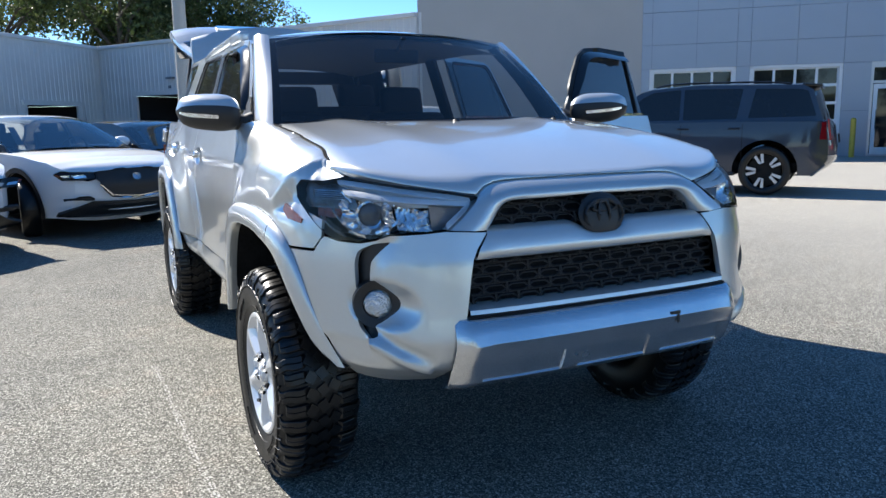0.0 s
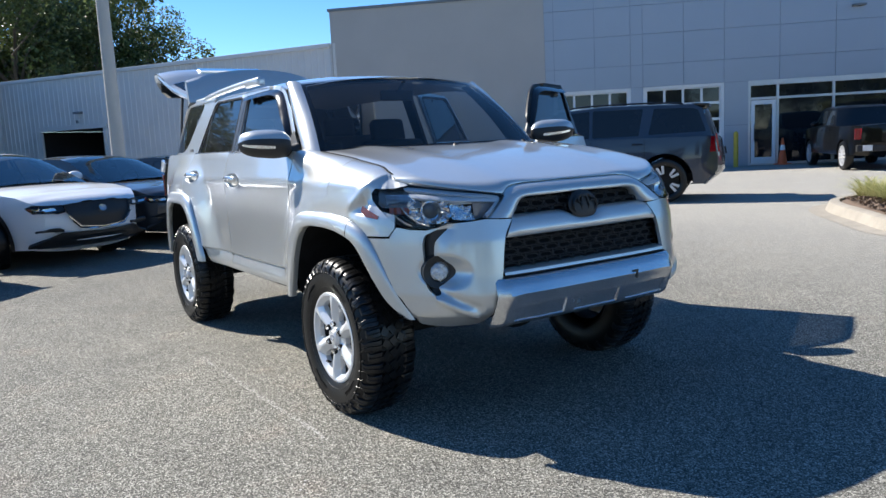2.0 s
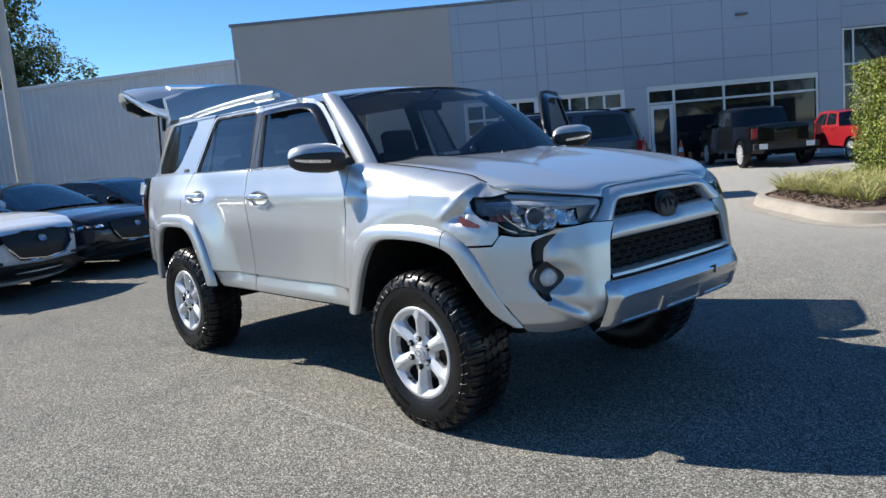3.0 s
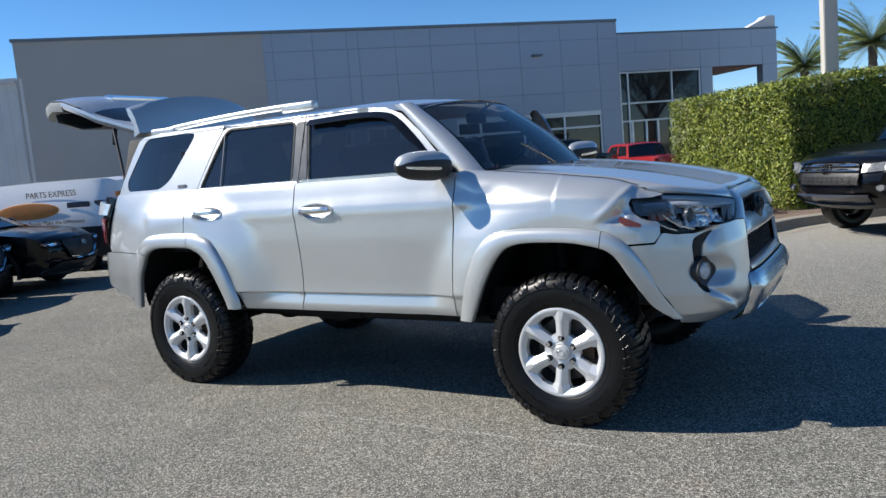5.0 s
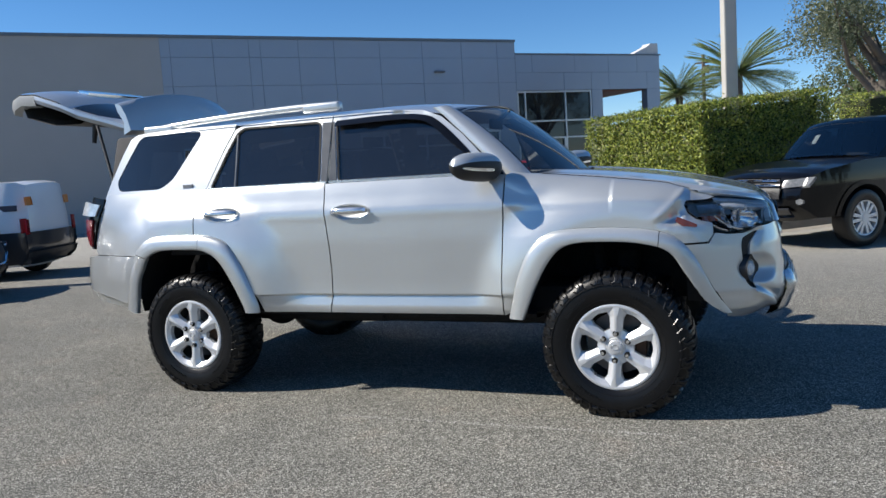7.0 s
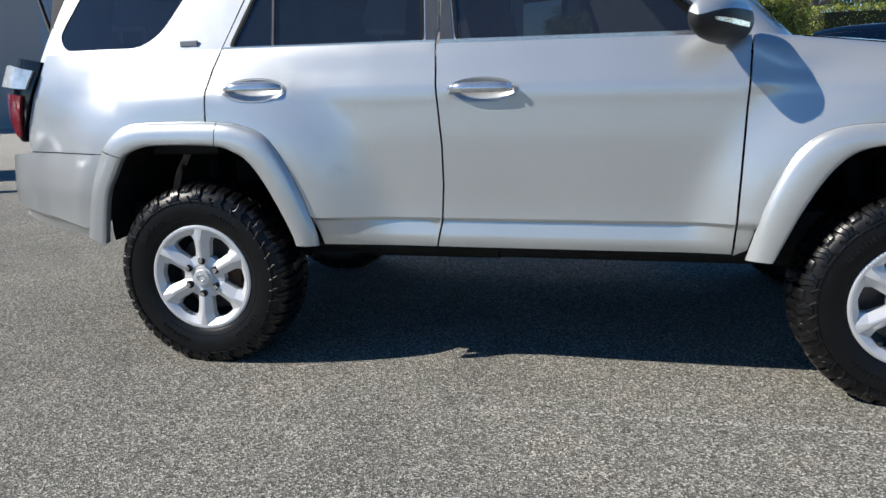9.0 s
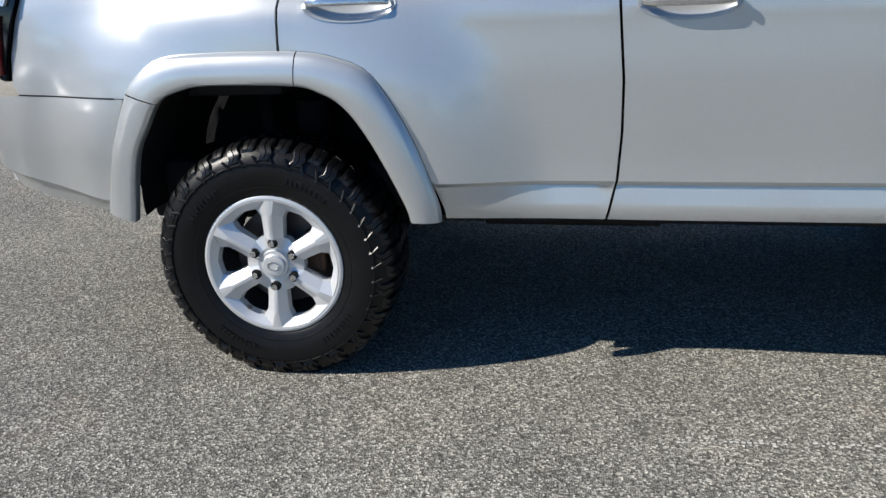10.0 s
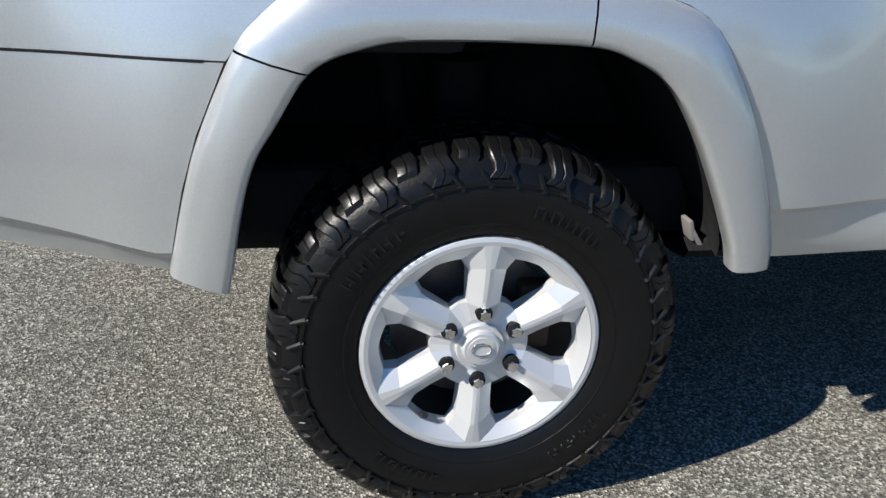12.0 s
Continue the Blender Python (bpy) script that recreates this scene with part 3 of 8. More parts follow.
    plate = [(0.090, 0.0070, 0.008), (0.130, 0.0075, 0.003), (0.178, 0.0085, 0.000), (math.sqrt(DISC**2 - 0.016**2), 0.016, 0.002)]
    edge = [(0.094, 0.0335, 0.026), (0.128, 0.0345, 0.026), (0.166, 0.0375, 0.023), (0.190, 0.0520, 0.019)]
    plate, edge = ([(*polar(u, w), d) for u, w, d in q] for q in (plate, edge))
    mid_out, mid_in = (0.203, 30.0, 0.019), (0.101, 30.0, 0.030)
    arcs = [plate[-1][1] + (30 - plate[-1][1]) * k / 4 for k in range(5)]
    rims = [(DISC, 0.002), (0.233, 0.001), (0.240, 0.003), (0.2445, 0.008), (0.2445, 0.016)]
    for i in range(6):
        base = 60 * i + 30
        for sg in (-1, 1):
            def V(r, a, d):
                return vert(r, base + sg * a, d)

            def quad(*ps):
                vs = []
                for p in ps:
                    q = V(*p)
                    if q not in vs:
                        vs.append(q)
                bm.faces.new(vs if sg > 0 else vs[::-1])

            for (a, b), (c, d) in zip(zip(plate, plate[1:]), zip(edge, edge[1:])):
                quad(a, c, d, b)
                quad((math.cos(radians(a[1])) * a[0], 0.0, a[2] - 0.0015 * (a is not plate[0])), a, b, (math.cos(radians(b[1])) * b[0] if b is not plate[-1] else DISC, 0.0, b[2] - 0.0015 * (b is not plate[-1])))
            # slope from the opening out to the rim
            low = [tuple(np.array(edge[-1]) + (np.array(mid_out) - np.array(edge[-1])) * k / 4) for k in range(5)]
            for k in range(4):
                quad(low[k], low[k + 1], (DISC, arcs[k + 1], 0.001), (DISC, arcs[k], 0.001))
            for (r0, d0), (r1, d1) in zip(rims, rims[1:]):
                for k in range(4):
                    quad((r0, arcs[k], d0), (r0, arcs[k + 1], d0), (r1, arcs[k + 1], d1), (r1, arcs[k], d1))
                quad((r0, 0.0, d0), (r0, arcs[0], d0), (r1, arcs[0], d1), (r1, 0.0, d1))
            # hexagonal hub
            hub = [(math.cos(radians(plate[0][1])) * plate[0][0], 0.0, plate[0][2]), plate[0], edge[0], mid_in]
            for p, q in zip(hub, hub[1:]):
                quad((0.060, p[1], 0.020), (0.060, q[1], 0.020), q, p)
                quad((0.050, p[1], 0.022), (0.050, q[1], 0.022), (0.060, q[1], 0.020), (0.060, p[1], 0.020))
            # walls of the opening
            rim_h = [mid_in, *edge, *low[1:]]
            for p, q in zip(rim_h, rim_h[1:]):
                back = lambda t: (t[0] * 0.985 if t[0] > 0.15 else t[0] * 1.02, t[1] + (30 - t[1]) * 0.06, t[2] + 0.026)
                quad(p, q, back(q), back(p))
    part("wheel_face", bm, ALLOY, w, "silver ridged spokes", 7)
    bm = bmesh.new()
    for r0, r1, y0, y1 in ((0.052, 0.046, -0.100, -0.119), (0.038, 0.037, -0.107, -0.125), (0.037, 0.033, -0.125, -0.129), (0.027, 0.026, -0.122, -0.1305)):
        rod(bm, (0, y0, 0), (0, y1, 0), r0, r1, 32)
    part("hub_cap", bm, ALLOY, w, "round silver centre cap", 30)
    bm = bmesh.new()
    for i in range(32):
        a, b = 2 * math.pi * i / 32, 2 * math.pi * (i + 1) / 32
        rod(bm, (0.019 * math.cos(a), -0.1315, 0.0135 * math.sin(a)), (0.019 * math.cos(b), -0.1315, 0.0135 * math.sin(b)), 0.002, seg=6, caps=False)
    part("cap_badge", bm, CHROME, w, "oval badge ring")
    for i in range(6):
        a = math.radians(60 * i + 90)
        x, z = 0.074 * math.cos(a), 0.074 * math.sin(a)
        bm = bmesh.new()
        rod(bm, (x, -0.110, z), (x, -0.1235, z), 0.0165, 0.0160, 18)
        part("lug_seat", bm, LINER, w)
        bm = bmesh.new()
        rod(bm, (x, -0.112, z), (x, -0.135, z), 0.0115, 0.0105, 6)
        part("lug_nut", bm, CHROME, w)
    bm = bmesh.new()
    rod(bm, (-0.105, -0.098, -0.168), (-0.098, -0.122, -0.152), 0.007, 0.007, 10)
    part("valve", bm, PLASTIC, w)
    bm = bmesh.new()
    rod(bm, (0, -0.02, 0), (0, 0.0, 0), 0.165, 0.165, 40)
    rod(bm, (0, -0.05, 0), (0, 0.0, 0), 0.075, 0.085, 24)
    part("brake_disc", bm, mat("brake_steel", (0.16, 0.14, 0.13), 0.5, 0.8, 0.3, 10, 90, 0.1), w, "", 30)
    bm = bmesh.new()
    box(bm, (0.12, -0.035, 0.03), (0.07, 0.05, 0.14), 0.01)
    part("caliper", bm, RUST, w)
    return w


def build_wagon():
    car = thing("suv", "lifted silver SUV, mud tyres, dented fender, open tailgate and doors", "car")

    def P(name, bm, m, label="", smooth=None, par=None):
        return part(name, bm, m, par or car, label, smooth)

    arch_r_out, arch_f_out = smooth_line(REAR_ARCH_OUT, 48), smooth_line(FRONT_ARCH_OUT, 60)
    g = 0.004

    # doors
    def door_skin(front):
        if front:
            return [(-0.350 + g, 0.540), (0.775 - g, 0.540), (0.782 - g, 0.75), (0.80 - g, 1.15), (0.808 - g, 1.335), (-0.345 + g, 1.335), (-0.338 + g, 1.18), (-0.318 + g, 0.95), (-0.316 + g, 0.80), (-0.324 + g, 0.66)]
        lower = [tuple(p) for p in arch_r_out if p[0] > -1.305 + g]
        return [(-0.350 - g, 0.540), (-0.324 - g, 0.66), (-0.316 - g, 0.80), (-0.318 - g, 0.95), (-0.338 - g, 1.18), (-0.345 - g, 1.345), (-1.27 + g, 1.345), (-1.295 + g, 1.26), (-1.308 + g, 1.17), (-1.308 + g, 1.0535)] + [(p[0] + 0.001, p[1] + 0.001) for p in lower if p[0] < -0.843] + [(-0.836, 0.575), (-0.833, 0.540)]

    def door_frame(front):
        if front:
            out = [(-0.335, 1.318), (-0.345, 1.755), (0.05, 1.757), (0.27, 1.738), (0.39, 1.69), (0.53, 1.575), (0.67, 1.43), (0.775, 1.318)]
            hole = [(-0.265, 1.345), (-0.315, 1.71), (0.05, 1.715), (0.25, 1.700), (0.36, 1.655), (0.49, 1.545), (0.615, 1.42), (0.665, 1.345)]
        else:
            out = [(-0.355, 1.318), (-0.352, 1.755), (-0.72, 1.757), (-1.02, 1.752), (-1.09, 1.725), (-1.16, 1.60), (-1.275, 1.345), (-1.28, 1.318)]
            hole = [(-0.415, 1.345), (-0.440, 1.715), (-1.02, 1.722), (-1.065, 1.695), (-1.13, 1.575), (-1.235, 1.345)]
        return out, rounded(hole, 0.03)

    def add_door(front, parent, left):
        def P2(name, bm, m, label="", smooth=None, par=None):
            if left:
                bm = mirrored(bm)
            return part(name, bm, m, par or panel, label, smooth)

        bm = bmesh.new()
        xa, xb = (-0.325, 0.765) if front else (-0.855, -0.35)
        cx, cz = (-0.155, 1.158) if front else (-1.095, 1.174)
        ell = [(cx + 0.132 * math.cos(a), cz + 0.043 * math.sin(a)) for a in np.linspace(0, 2 * math.pi, 29)[:-1]]
        sheet(bm, door_skin(front), skin, 0.035, [ell], 0.016, lines=[[(xa, z), (xb, z)] for z in (0.572, 0.645, 0.660)])
        panel = part("front_door" if front else "rear_door", mirrored(bm) if left else bm, SILVER, parent, "silver door with tinted window", 35)
        out, hole = door_frame(front)
        bm = bmesh.new()
        sheet(bm, out, flank, 0.04, [hole], 0.014)
        frame_part = P2("window_frame", bm, FRAME_BLACK if left and front else SILVER, "black window frame" if left and front else "silver window frame", 35)
        bm = bmesh.new()
        cover = [(-0.338, 1.352), (-0.344, 1.716), (-0.334, 1.716), (-0.284, 1.352)] if front else [(-0.356, 1.352), (-0.354, 1.716), (-0.421, 1.716), (-0.396, 1.352)]
        sheet(bm, cover, lambda x, z: flank(x, z, 0.003), 0.03, (), 0.006)
        P2("pillar_cover", bm, PILLAR_GREY, "satin grey pillar film", 35, frame_part)
        bm = bmesh.new()
        sheet(bm, grown(hole, 0.012), lambda x, z: flank(x, z, 0.003), 0.05, [hole], 0.008)
        P2("window_seal", bm, FRAME_BLACK, "black rubber seal", 35, frame_part)
        bm = bmesh.new()
        sheet(bm, hole, lambda x, z: flank(x, z, -0.008), 0.08)
        P2("window", bm, TINT, "dark tinted glass", 35)
        bm = bmesh.new()
        row = []
        x0, x1 = (-0.335, 0.69) if front else (-1.27, -0.355)
        for x in np.linspace(x0, x1, 16):
            a = flank(x, 1.342, 0.012)
            row.append([a + Vector((0, 0.012, 0.006)), a + Vector((0, 0, 0.006)), a + Vector((0, 0.0, -0.010)), a + Vector((0, 0.02, -0.012))])
        quadstrip(bm, row)
        P2("belt_moulding", bm, SATIN, "thin bright strip under the window", 30)
        # handle: cup, grip and lock
        bm = bmesh.new()

        def cup(x, z):
            d = ((x - cx) / 0.132) ** 2 + ((z - cz) / 0.043) ** 2
            return skin(x, z, 0.0030 - 0.031 * max(0.0, 1 - d) ** 0.55)

        sheet(bm, grown(ell, 0.004), cup, 0.010)
        P2("door_handle", bm, SILVER, "bright silver pull handle in a cup", 50)
        bm = bmesh.new()
        rows = []
        for t in np.linspace(-1, 1, 15):
            x = cx - 0.004 + 0.120 * t
            h = 0.021 * (1 - abs(t) ** 6) + 0.003
            hz = 0.0155 * (1 - 0.25 * t**4)
            row = []
            for a in np.linspace(0, 2 * math.pi, 11)[:-1]:
                row.append(skin(x, cz + 0.006 + hz * math.sin(a), h + 0.010 * math.cos(a)))
            rows.append(row)
        vs = quadstrip(bm, rows, closed=True)
        bm.faces.new(vs[0])
        bm.faces.new(vs[-1])
        P2("grip", bm, HANDLE_SILVER, "", 50)
        if front and not left:
            bm = bmesh.new()
            rod(bm, skin(cx + 0.108, cz + 0.008, 0.01), skin(cx + 0.108, cz + 0.008, 0.030), 0.012, 0.012, 14)
            P2("lock", bm, SATIN, "", 30)
        if not front:
            bm = bmesh.new()
            for x0, w2 in ((-1.045, 0.0045),):
                rows = [[flank(x0 + d - 0.02 * (z - 1.345) / 0.33, z, 0.004) for d in (-w2, w2)] for z in np.linspace(1.345, 1.69, 8)]
                quadstrip(bm, rows)
            P2("window_divider", bm, PILLAR_GREY)
        else:
            # rain visor along the top of the window
            bm = bmesh.new()
            line = smooth_line([(-0.315, 1.722), (0.05, 1.728), (0.26, 1.712), (0.375, 1.665), (0.55, 1.505), (0.65, 1.385)], 30)
            rows = []
            for i, (x, z) in enumerate(line):
                wv = 0.045 * min(1.0, (29 - i) / 8 + 0.15)
                turn = min(1.0, max(0.0, (i - 9) / 9))
                tx, tz = -0.62 * turn, -1 + 0.2 * turn
                rows.append([flank(x, z, 0.003), flank(x + tx * wv * 0.5, z + tz * wv * 0.5, 0.022), flank(x + tx * wv, z + tz * wv, 0.030)])
            quadstrip(bm, rows)
            P2("rain_visor", bm, GLOSS_BLACK, "smoked rain visor over the window", 40)
        return panel

    add_door(False, car, False)
    add_door(True, car, False)
    # both doors of the driver's side stand open
    hinge = Vector((-0.345, 0.905, 0.0))
    rear_l = add_door(False, car, True)
    rear_l.matrix_local = Matrix.Translation(hinge) @ Matrix.Rotation(radians(-53), 4, "Z") @ Matrix.Translation(-hinge)
    tagged(rear_l, "rear door swung open")
    bm = bmesh.new()
    sheet(bm, [(-0.87, 0.60), (-0.38, 0.60), (-0.38, 1.32), (-1.22, 1.32), (-1.20, 1.15), (-1.05, 0.95)], lambda x, z: Vector((x, 0.81, z)), 0.2)
    part("door_trim", bm, TRIM_GREY, rear_l, "dark inner trim panel", 30)
    hinge = Vector((0.80, 0.885, 0.0))
    front_l = add_door(True, car, True)
    front_l.matrix_local = Matrix.Translation(hinge) @ Matrix.Rotation(radians(-62), 4, "Z") @ Matrix.Translation(-hinge)
    tagged(front_l, "driver's door swung open")
    bm = bmesh.new()
    sheet(bm, [(-0.32, 0.56), (0.75, 0.56), (0.77, 1.32), (-0.32, 1.32)], lambda x, z: Vector((x, 0.81, z)), 0.2)
    part("door_trim", bm, TRIM_GREY, front_l, "dark inner trim panel", 30)

    # fender with the dent, quarter panel
    def fender_skin(s, v):
        # a fold runs down and back from the lamp's top; the metal before it is pushed in
        ease = lambda q: min(1.0, max(0.0, q)) ** 2 * (3 - 2 * min(1.0, max(0.0, q)))
        sd = (s - 1.672) * 0.64 - (v - 1.095) * 0.77
        push = (0.040 - 0.026 * ease((s - 1.735) / 0.055)) * ease(sd / 0.075) * ease((v - 1.005) / 0.075) * ease((1.265 - v) / 0.05)
        ridge = 0.008 * math.exp(-((sd / 0.022) ** 2)) * ease((v - 1.03) / 0.05) * ease((1.25 - v) / 0.06)
        sd2 = (s - 1.74) * 0.85 + (v - 1.10) * 0.52
        kink = 0.016 * math.exp(-abs(sd2) / 0.022) * ease(sd / 0.05) * ease((1.16 - v) / 0.05) * ease((v - 1.02) / 0.04)
        rough = 0.0015 * noise.noise((s * 30, v * 26, 4.0)) * ease(sd / 0.03)
        return skin(s, v, 0.0001 - push + ridge + kink + rough)

    top_f = [(s, lerp_table(s, SHOULDER) - 0.12 + 0.12 * 1.50) for s in (2.0, 1.93, 1.86, 1.7, 1.5, 1.3, 1.1, 0.97)]
    rim_f = [(p[0], p[1] + 0.001) for p in arch_f_out if p[1] > 0.53 and p[0] < 1.72]
    poly = [(0.775 + g, 0.535)] + [p for p in rim_f] + [(1.725, 0.925), (1.89, 0.928), (1.925, 0.965), (1.93, 1.02), (1.845, 1.045), (1.800, 1.082), (1.790, 1.12), (1.815, 1.149), (1.88, 1.147), (1.945, 1.146), (nose_s(0.806), 1.160), (nose_s(0.785), 1.170)] + top_f + [(0.86, 1.372), (0.808 + g, 1.335), (0.80 + g, 1.15), (0.782 + g, 0.75)]
    bm = bmesh.new()
    sheet(bm, poly, fender_skin, 0.011, (), 0.014)
    b2 = bmesh.new()
    sheet(b2, poly, skin, 0.04, (), 0.014)
    P("front_fender", bm, SILVER, "silver fender crumpled behind the headlamp", 45)
    P("front_fender", mirrored(b2), SILVER, "", 35)
    b2.free()
    # open seam between fender and bonnet
    bm = bmesh.new()
    rows = []
    for q in np.linspace(0.99, 1.99, 40):
        a = skin(q, lerp_table(q, SHOULDER) + 0.06, 0.002)
        rows.append([a + Vector((0, -0.003, 0.001)), a + Vector((0.001, 0.010, 0.0)), a + Vector((0.001, 0.014, -0.014))])
    quadstrip(bm, rows)
    pair("bonnet_seam", bm, LINER, car, "dark seam beside the bonnet", 40)
    # seam between quarter panel and rear bumper
    bm = bmesh.new()
    quadstrip(bm, [[skin(q, 0.9175 - 0.0102 * (q + 1.83) + h, 0.0036) for h in (-0.0025, 0.0025)] for q in np.linspace(-2.27, -1.86, 24)])
    pair("bumper_seam", bm, LINER, car, "dark seam above the bumper", 40)
    # torn corner under the lamp: amber marker
    bm = bmesh.new()
    sheet(bm, [(1.725, 1.040), (1.76, 1.014), (1.835, 1.003), (1.84, 1.018), (1.78, 1.045), (1.735, 1.062)], lambda s, v: skin(s, v, 0.004), 0.02, (), 0.01)
    pair("side_marker", bm, AMBER, car, "broken amber side marker", 30)

    tl = [(tail_s(0.835), 1.285), (tail_s(0.86), 1.31), (-2.075, 1.345)]
    quarter = [(-1.308 - g, 1.053)] + [tuple(p) for p in arch_r_out[::-1] if -1.875 < p[0] < -1.31 and p[1] > 0.93] + [(-1.828, 0.919), (-2.10, 0.922), (-2.27, 0.924), (-2.30, 0.95), (-2.305, 1.04), (-2.275, 1.16), (-2.225, 1.30), (-2.20, 1.345), (-1.27 - g, 1.345), (-1.295 - g, 1.26), (-1.308 - g, 1.17), (-1.308 - g, 1.08)]
    bm = bmesh.new()
    sheet(bm, quarter, skin, 0.04, (), 0.014)
    pair("quarter_panel", bm, SILVER, car, "", 35)
    # D-pillar and rear side window
    out = [(-1.29, 1.318), (-1.28, 1.345), (-1.168, 1.60), (-1.10, 1.725), (-1.09, 1.762), (-1.6, 1.768), (-1.96, 1.757), (-2.03, 1.73), (-2.10, 1.62), (-2.20, 1.42), (-2.24, 1.318)]
    hole = rounded([(-1.67, 1.362), (-1.57, 1.42), (-1.355, 1.738), (-1.88, 1.742), (-1.94, 1.72), (-2.125, 1.43), (-2.08, 1.362)], 0.06)
    bm = bmesh.new()
    sheet(bm, out, flank, 0.04, [hole], 0.014)
    pair("rear_pillar", bm, SILVER, car, "", 35)
    bm = bmesh.new()
    sheet(bm, hole, lambda x, z: flank(x, z, -0.004), 0.08)
    pair("quarter_window", bm, TINT, car, "dark tinted rear side glass", 35)
    bm = bmesh.new()
    box(bm, flank(-1.43, 1.372, 0.004), (0.082, 0.008, 0.024), 0.003)
    pair("trim_badge", bm, ALLOY_DARK_SHADED, car, "small dark trim badge")

    # flares
    for inn, out2, cuts in ((REAR_ARCH_IN, REAR_ARCH_OUT, (0.0, 0.235, 0.585, 1.0)), (FRONT_ARCH_IN, FRONT_ARCH_OUT, (0.0, 0.66, 1.0))):
        for a, b in [(p + 0.0012 * (p > 0), q - 0.0012 * (q < 1)) for p, q in zip(cuts, cuts[1:])]:
            pair("wheel_arch_flare", flare(inn, out2, a, b, inn is FRONT_ARCH_IN), SILVER, car, "", 40)
    # liners
    for arch in (REAR_ARCH_IN, FRONT_ARCH_IN):
        bm = bmesh.new()
        line = smooth_line(arch, 40)
        c = np.array([line[:, 0].mean(), 0.62])
        rows = []
        for p in line:
            q = p + (p - c) * 0.06
            y = -skin(p[0], p[1]).y
            rows.append([Vector((p[0], -y - 0.012, p[1])), Vector((q[0], -y + 0.10, q[1])), Vector((q[0], -0.42, q[1]))])
        quadstrip(bm, rows)
        pair("wheel_liner", bm, LINER, car, "", 40)
        bm = bmesh.new()
        box(bm, (c[0], -0.40, 0.86), (1.1, 0.02, 0.6), 0)
        pair("inner_panel", bm, LINER, car)

    # sill under the doors; the deep shadow there is put into its colour
    bm = bmesh.new()
    rows = []
    for x in np.linspace(-0.96, 0.95, 22):
        rows.append([Vector((x, -0.84, 0.555)), Vector((x, -0.872, 0.538)), Vector((x, -0.860, 0.518)), Vector((x, -0.80, 0.505)), Vector((x, -0.66, 0.50))])
    quadstrip(bm, rows)
    pair("sill", bm, LINER, car, "sill below the doors, its deep shade put into the black", 40)

    bm = bmesh.new()
    box(bm, (-0.935, -0.845, 0.552), (0.06, 0.03, 0.010), 0.003, rot=Matrix.Rotation(radians(55), 4, "Y"))
    box(bm, (-0.952, -0.84, 0.575), (0.010, 0.04, 0.045), 0.003, rot=Matrix.Rotation(radians(-18), 4, "Y"))
    pair("arch_bracket", bm, TRIM_GREY, car, "grey bracket at the foot of the arch", 30)
    # rear bumper
    bm = bmesh.new()
    poly = [(-1.830, 0.9165), (-1.883, 0.80), (-1.915, 0.705), (-1.955, 0.545), (-2.06, 0.548), (-2.2, 0.562), (-2.5, 0.605), (tail_s(0.0) + 0.002, 0.625), (tail_s(0.0) + 0.002, 0.86), (-2.70, 0.86), (-2.42, 0.905), (-2.27, 0.921)]

    def bumper_r(s, v):
        line = lerp_table(-s, [(1.95, 0.585), (2.2, 0.628), (2.5, 0.68), (4, 0.69)])
        k = min(1.0, max(0.0, (line - v) / 0.06))
        edge = min(1.0, max(0.0, (line - v) / 0.012))
        p = plain_skin(s, v, 0.003)
        c = Vector((0.6 if s < -2.3 else 0.25, 0.9 if s > -2.5 else 0.5, 0))
        return p + c * (0.026 * k + 0.012 * edge)

    crease = [(-1.97, 0.5885), (-2.2, 0.628), (-2.5, 0.68), (-2.9, 0.683)]
    sheet(bm, poly, bumper_r, 0.025, (), 0.014, lines=[crease, [(a, b - 0.013) for a, b in crease]])
    pair("rear_bumper", bm, SILVER, car, "", 35)
    # tail lamps
    chrome_lens = mat("clear_tail_lens", (0.72, 0.74, 0.76), 0.1, 0.35, 0.3, 30, 120, 0.1, coat=1.0)
    bm = bmesh.new()
    poly = [(-2.325, 0.965), (-2.36, 0.97), (-2.43, 1.04), (-2.53, 1.16), (-2.59, 1.19), (-2.60, 1.31), (-2.42, 1.325), (-2.235, 1.315), (-2.275, 1.17), (-2.315, 1.04)]

    def lamp(s, v, off):
        k = max(0.0, min(1.0, (-2.25 - s) / 0.12))
        return skin(s, v, off + 0.040 * k * min(1.0, max(0.0, (v - 0.98) / 0.20)))

    sheet(bm, poly, lambda s, v: lamp(s, v, 0.008), 0.03, (), 0.06)
    a, b = pair("tail_lamp", bm, GLOSS_BLACK, car, "clear and red tail lamp", 35)
    for o, side in ((a, -1), (b, 1)):
        for nm, shape, m in (("clear_lens", [(-2.292, 1.195), (-2.45, 1.19), (-2.58, 1.20), (-2.585, 1.272), (-2.40, 1.284), (-2.268, 1.275)], chrome_lens), ("red_lens", [(-2.334, 0.985), (-2.355, 0.985), (-2.42, 1.05), (-2.50, 1.14), (-2.53, 1.165), (-2.312, 1.165), (-2.330, 1.05)], RED_LENS)):
            bm = bmesh.new()
            out = 0.026 if nm == "clear_lens" else 0.0
            sheet(bm, shape, lambda s, v: lamp(s, v, 0.022 + out * max(0.0, min(1.0, (-2.30 - s) / 0.14))), 0.03, (), 0.016 + out)
            if side > 0:
                b2 = mirrored(bm)
                bm.free()
                bm = b2
            part(nm, bm, m, o, "", 35)

    # roof, rails, bonnet, windscreen
    bm = bmesh.new()
    rows = []
    for x in np.linspace(-2.0, 0.56, 34):
        row = []
